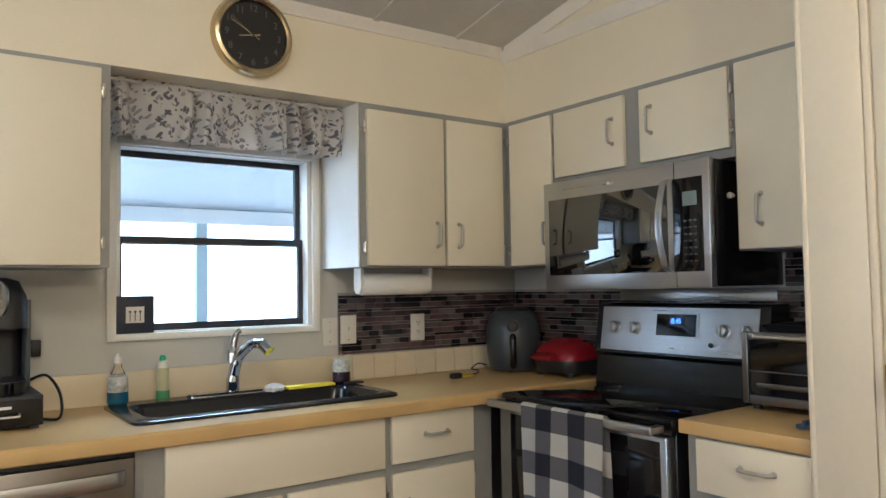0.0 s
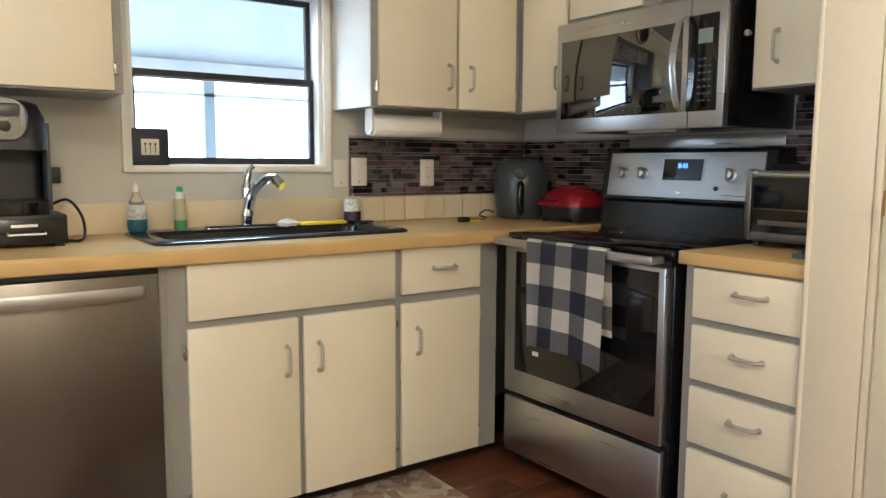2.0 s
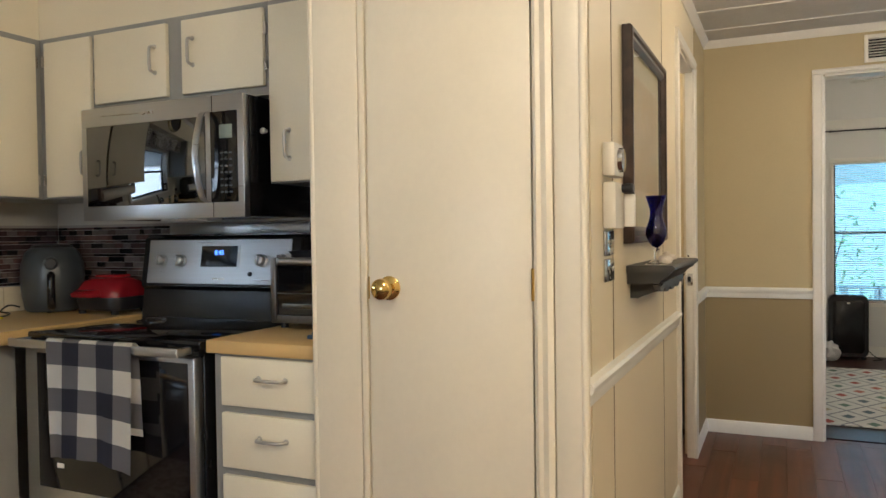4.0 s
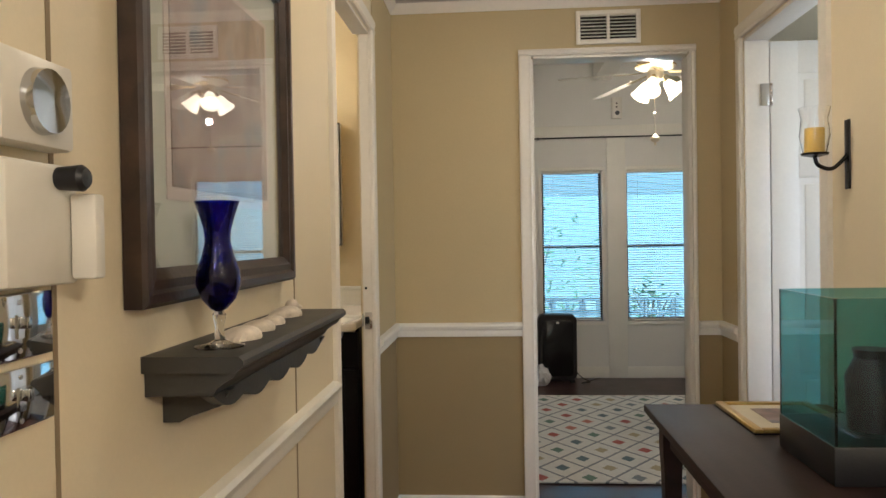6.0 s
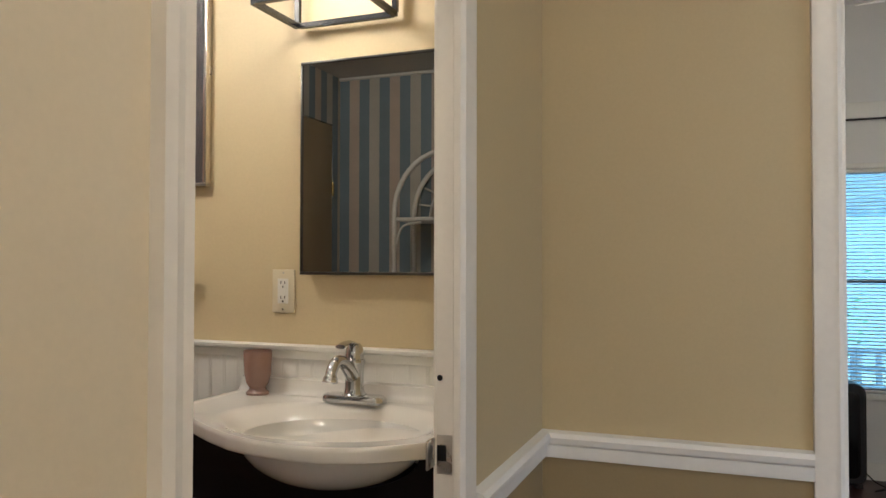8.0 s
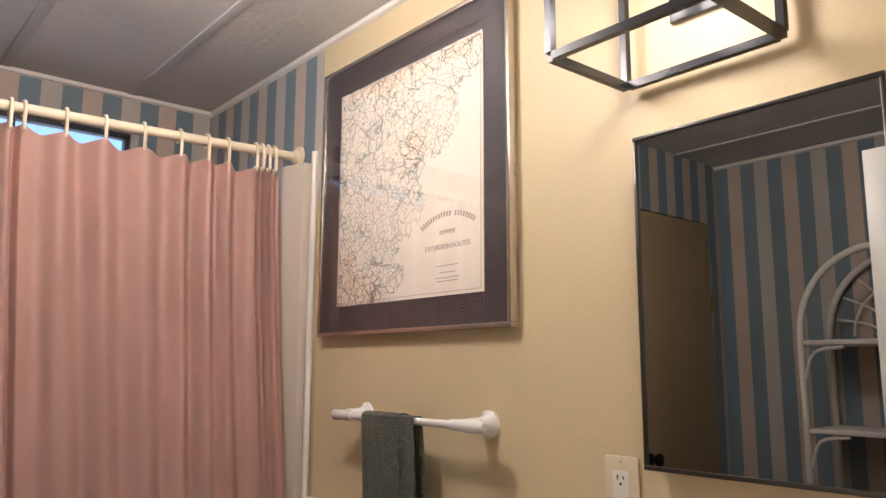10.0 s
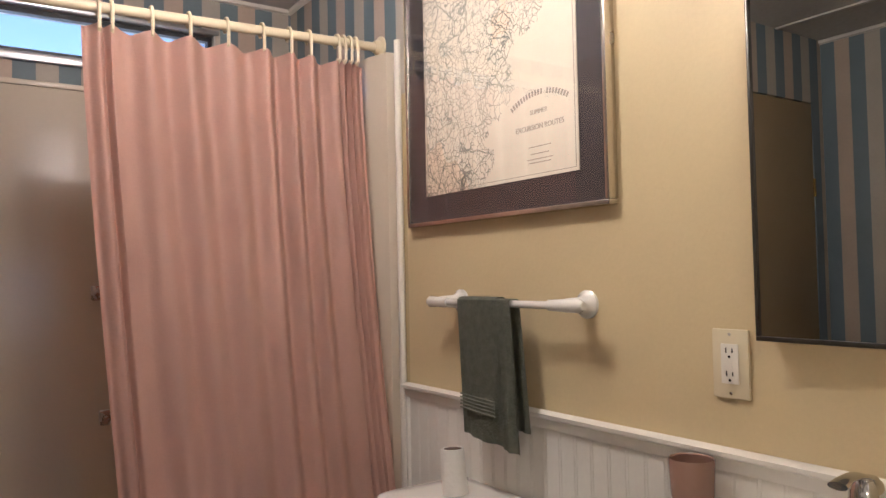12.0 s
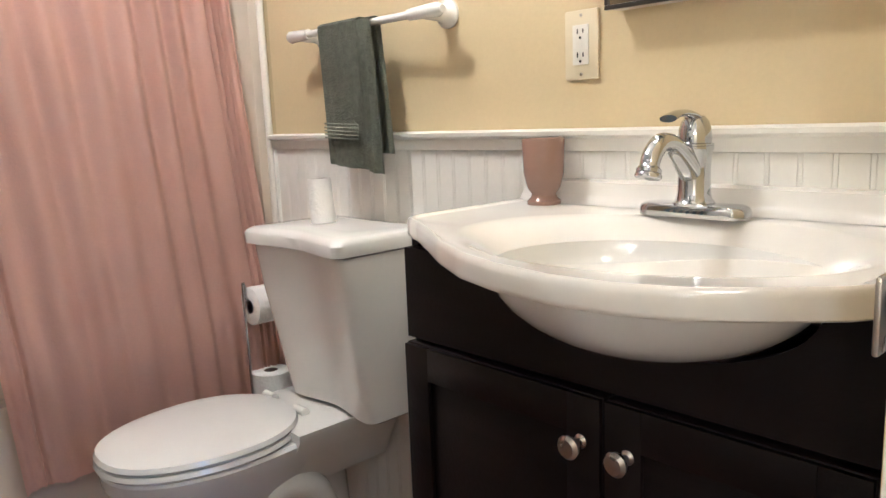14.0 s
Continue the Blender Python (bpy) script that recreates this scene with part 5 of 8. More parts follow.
jamb("door_jamb_south", [(1.326, -4.214, 0.0, 1.340, -4.116, 2.07), (2.070, -4.214, 0.0, 2.084, -4.116, 2.07), (1.340, -4.214, 2.062, 2.070, -4.116, 2.076)], "white doorway lining")


def panel_door(name, at, w, h, m, label, material):
    """A six-panel leaf, hinged at its edge; built flat along +u, thickness towards v."""
    t = thing(name, at, label, "door")
    t["kind"] = "structure"

    def sl(u0, u1, z0, z1, v0, v1, bev=0.0):
        bm = box(u0, v0, z0, u1, v1, z1, bev=bev)
        bmesh.ops.transform(bm, matrix=m, verts=bm.verts)
        return bm
    lf = part("leaf", sl(0.002, w, 0.012, h, 0.006, 0.029), material, t)
    st_ = 0.11
    cw = (w - 3 * st_) / 2
    rows = ((0.20, 0.70), (0.86, 1.50), (1.63, h - 0.13))
    for u in (0.002, st_ + cw, 2 * st_ + 2 * cw):
        part("stile", sl(u, u + st_, 0.012, h, 0.0, 0.035, 0.002), material, t)
    for z0, z1 in ((0.012, 0.20), (0.70, 0.86), (1.50, 1.63), (h - 0.13, h)):
        for u in (st_, 2 * st_ + cw):
            part("rail", sl(u + 0.002, u + cw, z0, z1, 0.0005, 0.0345, 0.002), material, t)
    for z0, z1 in rows:
        for u in (st_, 2 * st_ + cw):
            part("panel", sl(u + 0.025, u + cw - 0.023, z0 + 0.025, z1 - 0.025, 0.0015, 0.0335, 0.008), material, t)
    return t, sl


d3, sl = panel_door("door_3", (2.07, -4.222, 0), 0.72, 2.055, Matrix.Translation((2.068, -4.2155, 0)) @ Matrix.Rotation(radians(-90), 4, "Z"), "white six-panel door standing open", WHITEP)
for z in (0.25, 1.84):
    bm = tube(bmesh.new(), [(2.064, -4.219, z - 0.045), (2.064, -4.219, z + 0.045)], 0.007, 10)
    bx(bm, 2.0625, -4.214, z - 0.045, 2.0690, -4.178, z + 0.045, 0.001)
    part("hinge", bm, NICKEL, d3, "brass-toned hinge")
db, sl = panel_door("door_2", (1.11, -2.555, 0), 0.66, 2.055, Matrix.Translation((1.105, -2.553, 0)) @ Matrix.Rotation(radians(90), 4, "Z"), "white bathroom door standing open inwards", WHITEP)
# window opening made up to let the utility fill light in
wall("wall_far_room_south", "y", -5.3, 0.10, 0.1, 2.39, 2.42, [(0.55, 1.65, 0.85, 2.05)], SOFFIT, "plain wall of the room beyond the open door")
wall("wall_far_room_east", "x", 2.39, 0.10, -5.3, -4.215, 2.42, [], SOFFIT, "plain wall of the room beyond the open door")
struct("ceiling_far_room", box(0.10, -5.3, 2.36, 2.39, -4.216, 2.42), CEIL, "plain ceiling", "ceiling")

# vent over the bedroom door
vt = thing("air_vent", (2.387, -3.615, 2.15), "cream steel air return grille above the doorway", "vent")
bm = bmesh.new()
bx(bm, 2.376, -3.760, 2.148, 2.389, -3.740, 2.300, 0.002)
bx(bm, 2.376, -3.490, 2.148, 2.389, -3.470, 2.300, 0.002)
bx(bm, 2.376, -3.740, 2.148, 2.389, -3.490, 2.170, 0.002)
bx(bm, 2.376, -3.740, 2.280, 2.389, -3.490, 2.300, 0.002)
bx(bm, 2.376, -3.622, 2.170, 2.389, -3.608, 2.280, 0.001)
part("frame", bm, TRIMW, vt)
part("backing", box(2.3885, -3.740, 2.170, 2.3895, -3.490, 2.280), BLACK, vt)
for k in range(7):
    z = 2.180 + k * 0.0155
    for y0, y1 in ((-3.738, -3.624), (-3.606, -3.492)):
        part("slat", prism(bmesh.new(), [(2.378, z), (2.387, z + 0.007), (2.388, z + 0.006), (2.379, z - 0.001)], "y", y0, y1), TRIMW, vt)

# hall ceiling lamp
hl = thing("ceiling_light", (1.0, -3.36, 2.26), "round flush ceiling light with frosted glass bowl", "lamp")
part("pan", lathe(bmesh.new(), (1.0, -3.36, 2.3595), (0, 0, -1), [(0, 0.10), (0.020, 0.11), (0.026, 0.10), (0.026, 0)], 32), BRASS, hl)
hb_ = part("bowl", lathe(bmesh.new(), (1.0, -3.36, 2.333), (0, 0, -1), [(0, 0.095), (0.008, 0.12), (0.03, 0.115), (0.055, 0.085), (0.066, 0.04), (0.068, 0)], 32), glow("lit_frosted_glass", (1.0, 0.86, 0.62), 5.0), hl)
hb_.visible_shadow = False
kl = thing("ceiling_light", (-2.9, -2.7, 2.60), "round flush kitchen ceiling light with frosted bowl", "lamp")
kb_ = part("bowl", lathe(bmesh.new(), (-2.9, -2.7, 2.83), (0, 0, -1), [(0, 0.12), (0.01, 0.17), (0.05, 0.165), (0.09, 0.12), (0.11, 0.05), (0.113, 0)], 32), glow("lit_frosted_glass_wide", (1.0, 0.88, 0.66), 5.0), kl)
kb_.visible_shadow = False

# wall controls at the hall's corner
tm = thing("thermostat", (-0.37, -2.615, 1.375), "white thermostat on the hall wall", "thermostat")
part("body", box(-0.430, -2.650, 1.375, -0.310, -2.6155, 1.466, 0.006), WPLAST, tm)
part("dial", lathe(bmesh.new(), (-0.37, -2.650, 1.420), (0, -1, 0), [(0, 0.034), (0.012, 0.032), (0.014, 0)], 24), CHROME, tm)
kp_ = thing("wall_keypad", (-0.37, -2.615, 1.235), "white box with a dark knob on the hall wall", "keypad")
part("body", box(-0.430, -2.652, 1.235, -0.310, -2.6155, 1.360, 0.006), WPLAST, kp_)
part("cradle", box(-0.330, -2.682, 1.240, -0.310, -2.653, 1.330, 0.004), WPLAST, kp_)
part("knob", lathe(bmesh.new(), (-0.345, -2.652, 1.345), (0, -1, 0), [(0, 0.012), (0.025, 0.014), (0.030, 0.010), (0.031, 0)], 16), BLACKP, kp_)
plate("wall_switch", (-0.37, -2.615, 1.195), (0, -1, 0), 0.115, 0.068, "toggle", "chrome switch plate on the hall wall", CHROME)
plate("wall_switch", (-0.37, -2.615, 1.122), (0, -1, 0), 0.115, 0.062, "toggle", "chrome switch plate below another", CHROME)

# framed picture
def art():
    m = mat("faded_print", (0.4, 0.35, 0.3), 0.5, var=0.05, bump=0)
    t = m.node_tree
    n, ln = t.nodes, t.links
    co = n.new("ShaderNodeTexCoord")
    a = n.new("ShaderNodeTexNoise")
    a.inputs["Scale"].default_value, a.inputs["Detail"].default_value = 9, 5
    ln.new(co.outputs["Object"], a.inputs["Vector"])
    cr = n.new("ShaderNodeValToRGB")
    for i, (p, c) in enumerate(((0.3, (0.10, 0.09, 0.08)), (0.45, (0.22, 0.14, 0.11)), (0.55, (0.30, 0.22, 0.18)), (0.66, (0.16, 0.17, 0.19)), (0.8, (0.34, 0.30, 0.26)))):
        e = cr.color_ramp.elements[i] if i < 2 else cr.color_ramp.elements.new(p)
        e.position, e.color = p, (*c, 1)
    ln.new(a.outputs[0], cr.inputs[0])
    hs = next(x for x in n if x.bl_idname == "ShaderNodeHueSaturation")
    ln.new(cr.outputs[0], hs.inputs["Color"])
    return m
FRW = wood("dark_frame_wood", (0.020, 0.011, 0.008), (0.052, 0.028, 0.019), "X", 0.40, 0.0)
pc_ = thing("framed_picture", (0.255, -2.62, 1.20), "large framed print behind glass in dark wood", "picture")
X0, X1, Z0, Z1 = -0.15, 0.572, 1.190, 1.846
def frame_bars(parent, x0, x1, z0, z1, w, yb, yf, material, nm="frame"):
    """Mitred bars of a frame that faces south, with a stepped section."""
    sec = [(0.0, yb), (0.0, yf + 0.006), (0.006, yf), (w * 0.35, yf), (w * 0.45, yf + 0.006), (w * 0.7, yf + 0.004), (w, yf + 0.014), (w, yb)]
    for a, b in (((x0, z0), (x1, z0)), ((x1, z0), (x1, z1)), ((x1, z1), (x0, z1)), ((x0, z1), (x0, z0))):
        cx, cz = (x0 + x1) / 2, (z0 + z1) / 2
        rings = []
        for (px_, pz_) in (a, b):
            sx, sz = (1 if px_ < cx else -1), (1 if pz_ < cz else -1)
            rings.append([Vector((px_ + sx * d, y, pz_ + sz * d)) for d, y in sec])
        part("frame_bar", loft(bmesh.new(), rings), material, parent)
frame_bars(pc_, X0, X1, Z0, Z1, 0.052, -2.617, -2.648, FRW)
part("mat_board", box(X0 + 0.05, -2.6215, Z0 + 0.05, X1 - 0.05, -2.6185, Z1 - 0.05), mat("sage_mat_board", (0.42, 0.43, 0.36), 0.7, var=0.05, scale=20), pc_)
part("inner_mat", box(X0 + 0.120, -2.6235, Z0 + 0.150, X1 - 0.120, -2.6217, Z1 - 0.12), mat("rose_mat_board", (0.50, 0.42, 0.38), 0.7), pc_)
part("print", box(X0 + 0.135, -2.6255, Z0 + 0.170, X1 - 0.135, -2.6237, Z1 - 0.13), art(), pc_)
g_ = part("glass", box(X0 + 0.046, -2.6325, Z0 + 0.046, X1 - 0.046, -2.6305, Z1 - 0.046), PANE, pc_)
g_.visible_shadow = False

# ledge with shells and a vase
sh = thing("wall_shelf", (0.255, -2.69, 1.04), "dark painted wall ledge with scalloped apron", "shelf")
part("top", prism(bmesh.new(), [(-2.6155, 1.127), (-2.752, 1.127), (-2.758, 1.121), (-2.758, 1.114), (-2.751, 1.108), (-2.745, 1.104), (-2.6155, 1.104)], "x", -0.105, 0.577), SHELFW, sh)
part("cove", prism(bmesh.new(), [(-2.6155, 1.1035), (-2.746, 1.1035), (-2.741, 1.097), (-2.729, 1.090), (-2.718, 1.082), (-2.711, 1.072), (-2.6155, 1.070)], "x", -0.095, 0.566), SHELFW, sh)
out_ = [(-0.085, 1.0695)]
for k in range(41):
    u = k / 40
    out_.append((-0.085 + u * 0.64, 1.046 - 0.014 * abs(math.sin(u * math.pi * 5)) + 0.022 * (abs(u - 0.5) * 2) ** 3))
out_.append((0.555, 1.0695))
part("apron", prism(bmesh.new(), out_, "y", -2.709, -2.691), SHELFW, sh)
for x in (-0.030, 0.540):
    part("bracket", prism(bmesh.new(), [(-2.6155, 1.069), (-2.716, 1.069), (-2.700, 1.045), (-2.655, 1.030), (-2.640, 1.022), (-2.6155, 1.022)], "x", x - 0.011, x + 0.011), SHELFW, sh)
sh.location.z -= 0.005
vs = thing("vase", (-0.015, -2.692, 1.122), "cobalt blue glass vase on a clear foot", "vase")
VA = Vector((-0.015, -2.692, 1.1225))
prof = [(0.052, 0.004), (0.056, 0.012), (0.070, 0.024), (0.092, 0.0325), (0.112, 0.0315), (0.135, 0.023), (0.155, 0.0185), (0.172, 0.0195), (0.195, 0.026), (0.214, 0.0325)]
part("bowl", lathe(bmesh.new(), VA, (0, 0, 1), prof + [(h, r - 0.0025) for h, r in reversed(prof[1:])] + [(0.058, 0.0)], 40), COBALT, vs)
part("foot", lathe(bmesh.new(), VA, (0, 0, 1), [(0, 0.0365), (0.002, 0.0365), (0.005, 0.020), (0.010, 0.008), (0.030, 0.0065), (0.048, 0.010), (0.0525, 0.006)], 32), CLEAR, vs)
SHELL = mat("shell", (0.72, 0.64, 0.54), 0.45, var=0.18, scale=45, bump=0.25, bscale=90)
def shell(x, y, r, turn, lift):
    """A scallop lying on its rim: a ribbed dome that narrows to its hinge."""
    bm = bmesh.new()
    n, rings = 44, []
    for i in range(8):
        t = i / 7 * math.pi / 2
        ring = []
        for k in range(n):
            a = 2 * math.pi * k / n
            w = 1.0 - 0.22 * max(0.0, -math.sin(a)) ** 2
            rib = 1 + 0.03 * (1 if k % 2 else -1) * math.cos(t)
            ring.append(Vector((1.15 * r * math.cos(a) * math.cos(t) * w * rib, r * math.sin(a) * math.cos(t) * rib - 0.25 * r * math.sin(t), lift * r * math.sin(t))))
        rings.append(ring)
    loft(bm, rings)
    bmesh.ops.transform(bm, matrix=Matrix.Translation((x, y, 1.1222)) @ Matrix.Rotation(turn, 4, "Z"), verts=bm.verts)
    single("seashell", bm, SHELL, (x, y, 1.1222), "pale ribbed scallop shell lying on the ledge", "shell", "shells on the ledge")
for x, y, r, tn in ((0.075, -2.690, 0.034, 0.2), (0.184, -2.682, 0.031, -0.2), (0.280, -2.677, 0.026, 0.5), (0.418, -2.664, 0.034, 0.1)):
    shell(x, y, r, tn, 0.62)
bm = tube(bmesh.new(), bez([(0.500, -2.648, 1.132), (0.525, -2.651, 1.136), (0.548, -2.655, 1.132), (0.570, -2.659, 1.127)], 6), [0.004, 0.007, 0.010, 0.012, 0.013, 0.0135, 0.0135, 0.012, 0.010, 0.009, 0.008, 0.007, 0.006, 0.0055, 0.005, 0.0045, 0.004, 0.003, 0.002], 14)
single("seashell", bm, SHELL, (0.535, -2.652, 1.122), "long pale whelk shell at the ledge's end", "shell", "shells on the ledge")
# hall table with its things
tb = thing("hall_table", (0.75, -3.83, 0), "dark stained wooden table against the hall wall", "table")
part("tabletop", box(0.12, -4.100, 0.728, 1.272, -3.545, 0.752, 0.004), DARKW, tb)
for a in ((0.20, -4.05, 1.25, -4.03), (0.20, -3.63, 1.25, -3.61)):
    part("apron", box(a[0], a[1], 0.63, a[2], a[3], 0.727), DARKW, tb)
for a in ((0.20, -4.03, 0.22, -3.63), (1.23, -4.03, 1.25, -3.63)):
    part("apron", box(a[0], a[1], 0.63, a[2], a[3], 0.727), DARKW, tb)
for x in (0.21, 1.24):
    for y in (-4.04, -3.62):
        part("leg", loft(bmesh.new(), [[Vector((x + sx * w, y + sy * w, z)) for sx, sy in ((-1, -1), (1, -1), (1, 1), (-1, 1))] for z, w in ((0.001, 0.018), (0.06, 0.026), (0.10, 0.018), (0.55, 0.026), (0.62, 0.030), (0.7275, 0.030))]), DARKW, tb)
part("stretcher", box(0.23, -3.84, 0.14, 1.22, -3.80, 0.17, 0.004), DARKW, tb)
pf_ = thing("picture_frame", (1.10, -3.90, 0.752), "gold framed small picture lying flat on the table", "picture")
GO = mat("gilt_wood", (0.50, 0.33, 0.10), 0.3, 0.7, var=0.15, scale=30, bump=0.05)
M_ = Matrix.Translation((1.08, -3.897, 0.7525)) @ Matrix.Rotation(radians(1), 4, "Z")
def flat(x0, y0, z0, x1, y1, z1, bev=0.0):
    bm = box(x0, y0, z0, x1, y1, z1, bev=bev)
    bmesh.ops.transform(bm, matrix=M_, verts=bm.verts)
    return bm
for a in ((-0.17, -0.14, 0.17, -0.115), (-0.17, 0.115, 0.17, 0.14), (-0.17, -0.115, -0.145, 0.115), (0.145, -0.115, 0.17, 0.115)):
    part("frame_bar", flat(a[0], a[1], 0.0, a[2], a[3], 0.014, 0.004), GO, pf_)
part("back_edge", flat(-0.172, -0.142, 0.0, 0.172, 0.142, 0.004), BLACKP, pf_)
part("mat_board", flat(-0.145, -0.115, 0.004, 0.145, 0.115, 0.007), mat("ivory_card", (0.66, 0.60, 0.46), 0.7), pf_)
part("print", flat(-0.075, -0.060, 0.0072, 0.095, 0.060, 0.0080), art(), pf_)
tk = thing("glass_tank", (0.62, -3.93, 0.752), "teal tinted glass tank with dark base", "tank")
TEAL = glass("teal_glass", (0.30, 0.62, 0.66))
for a in ((0.50, -3.792, 0.80, -3.786), (0.50, -4.086, 0.80, -4.080), (0.50, -4.080, 0.506, -3.792), (0.794, -4.080, 0.80, -3.792)):
    part("glass_side", box(a[0], a[1], 0.835, a[2], a[3], 1.140), TEAL, tk)
part("base", box(0.498, -4.088, 0.7525, 0.802, -3.784, 0.834, 0.003), BLACKP, tk)
part("jar", lathe(bmesh.new(), (0.65, -3.93, 0.8345), (0, 0, 1), [(0, 0.05), (0.12, 0.055), (0.16, 0.035), (0.18, 0.04), (0.18, 0)], 20), mat("maroon_wax", (0.12, 0.02, 0.04), 0.4), tk)
sc = thing("candle_sconce", (1.16, -4.08, 1.40), "black iron wall sconce with yellow candle in glass", "sconce")
part("bracket", tube(bmesh.new(), bez([(1.16, -4.113, 1.50), (1.16, -4.07, 1.46), (1.16, -4.03, 1.47), (1.16, -4.02, 1.495)], 6), 0.006, 8), BLACK, sc)
part("wall_plate", box(1.145, -4.1148, 1.40, 1.175, -4.109, 1.60, 0.002), BLACK, sc)
part("cup", lathe(bmesh.new(), (1.16, -4.02, 1.493), (0, 0, 1), [(0, 0.010), (0.006, 0.036), (0.012, 0.038), (0.012, 0)], 20), BLACK, sc)
part("candle", lathe(bmesh.new(), (1.16, -4.02, 1.506), (0, 0, 1), [(0, 0.027), (0.070, 0.027), (0.072, 0.02), (0.068, 0)], 24), mat("yellow_wax", (0.62, 0.42, 0.08), 0.45), sc)
cg = part("hurricane", lathe(bmesh.new(), (1.16, -4.02, 1.506), (0, 0, 1), [(0, 0.032), (0.05, 0.042), (0.10, 0.036), (0.13, 0.044), (0.13, 0.0425), (0.10, 0.0345), (0.05, 0.0405), (0.002, 0.0305)], 28), CLEAR, sc)
cg.visible_shadow = False


# ---- far bedroom ----
wall("wall_window", "x", 5.72, 0.10, -7.0, -2.2, 3.0, [(-4.028, -3.498, 0.51, 1.861), (-5.003, -4.247, 0.51, 1.861)], ROOMW, "white panelled bedroom wall with two windows")
wall("wall_room_north", "y", -2.30, 0.10, 2.49, 5.82, 3.0, [], ROOMW, "plain white bedroom wall")
wall("wall_room_south", "y", -7.0, 0.10, 2.49, 5.82, 3.0, [], ROOMW, "plain white bedroom wall")
wall("wall_room_west", "x", 2.491, 0.02, -7.0, -2.3, 3.0, [(-3.982, -3.260, 0.0, 2.106)], ROOMW, "white bedroom side of the hall wall")
bm = box(2.49, -7.0, 2.86, 5.82, -2.3, 2.93)
struct("ceiling_room", bm, ROOMW, "white bedroom ceiling", "ceiling")
struct("trim_beam_ridge", box(2.52, -4.12, 2.66, 5.71, -3.97, 2.858, 0.004), WHITEP, "white ceiling beam", "trim")
struct("trim_beam_wall", box(5.685, -6.9, 2.160, 5.718, -2.32, 2.255, 0.004), WHITEP, "white ledge board across the window wall", "trim")
struct("trim_post", box(5.702, -4.240, 0.0, 5.718, -4.076, 2.159, 0.002), WHITEP, "white flat post between the windows", "trim")
strip("baseboard_room", (5.718, -6.9, 0.0), (5.718, -2.35, 0.0), [(0, 0), (0.014, 0), (0.014, 0.085), (0.008, 0.10), (0, 0.10)], WHITEP, "white baseboard", out=(-1, 0, 0))
def room_window(name, y0, y1, z0, z1, label):
    w = thing(name, (5.72, (y0 + y1) / 2, z0), label, "window")
    w["kind"] = "structure"
    for a in ((y0 - 0.03, z0 - 0.035, y1 + 0.03, z0), (y0 - 0.03, z1, y1 + 0.03, z1 + 0.03), (y0 - 0.03, z0, y0, z1), (y1, z0, y1 + 0.03, z1)):
        part("window_frame", box(5.706, a[0], a[1], 5.7195, a[2], a[3], 0.002), WHITEP, w)
    zm = 1.181
    for lo_, hi_, x in ((z0, zm + 0.012, 5.765), (zm - 0.012, z1, 5.785)):
        bm = bmesh.new()
        bx(bm, x, y0, lo_, x + 0.018, y0 + 0.018, hi_)
        bx(bm, x, y1 - 0.018, lo_, x + 0.018, y1, hi_)
        bx(bm, x, y0 + 0.018, lo_, x + 0.018, y1 - 0.018, lo_ + 0.022)
        bx(bm, x, y0 + 0.018, hi_ - 0.022, x + 0.018, y1 - 0.018, hi_)
        s_ = part("sash", bm, BLACKP, w, "dark aluminium sash")
        p_ = part("pane", box(x + 0.007, y0 + 0.018, lo_ + 0.022, x + 0.010, y1 - 0.018, hi_ - 0.022), glass("blue_tinted_glass", (0.40, 0.70, 0.80)), s_)
        p_.visible_shadow = False
    bl = thing("window_blind", (5.74, (y0 + y1) / 2, z0), "white slatted blind, lowered, slats half open", "blind", "blinds in the bedroom")
    part("head_rail", box(5.725, y0 + 0.004, z1 - 0.025, 5.75, y1 - 0.004, z1 - 0.002, 0.002), WPLAST, bl)
    sm = bmesh.new()
    prism(sm, [(-0.0115, -0.0036), (0.0, -0.0002), (0.0115, 0.0022), (0.0115, 0.0029), (0.0, 0.0006), (-0.0115, -0.0029)], "y", -(y1 - y0) / 2 + 0.008, (y1 - y0) / 2 - 0.008)
    me = to_mesh("slat", sm, WPLAST, (0, 0, 0))
    z = z0 + 0.03
    while z < z1 - 0.03:
        ob = new("slat", me)
        ob.parent = bl
        ob.location = Vector((5.74, (y0 + y1) / 2, z)) - LOC[bl]
        z += 0.0215
    part("bottom_rail", box(5.73, y0 + 0.008, z0 + 0.005, 5.752, y1 - 0.008, z0 + 0.018, 0.002), WPLAST, bl)
    for y in (y0 + 0.07, y1 - 0.07):
        part("cord", tube(bmesh.new(), [(5.727, y, z0 + 0.012), (5.727, y, z1 - 0.01)], 0.0008, 5), WPLAST, bl)
    part("wand", tube(bmesh.new(), [(5.718, y1 - 0.10, 1.22), (5.72, y1 - 0.10, z1 - 0.02)], 0.003, 6), CLEAR, bl)
    return w
room_window("window_2", -4.028, -3.498, 0.51, 1.861, "white framed bedroom window")
room_window("window_3", -5.003, -4.247, 0.51, 1.861, "wider white framed bedroom window")

cr_ = thing("curtain_rod", (5.67, -4.2, 2.14), "thin dark curtain rod under the ledge board", "rod")
part("rod", tube(bmesh.new(), [(5.672, -5.20, 2.150), (5.672, -3.42, 2.150)], 0.006, 8), BLACKP, cr_)
for y in (-5.15, -3.47):
    part("bracket", box(5.666, y - 0.008, 2.142, 5.7185, y + 0.008, 2.158), BLACKP, cr_)

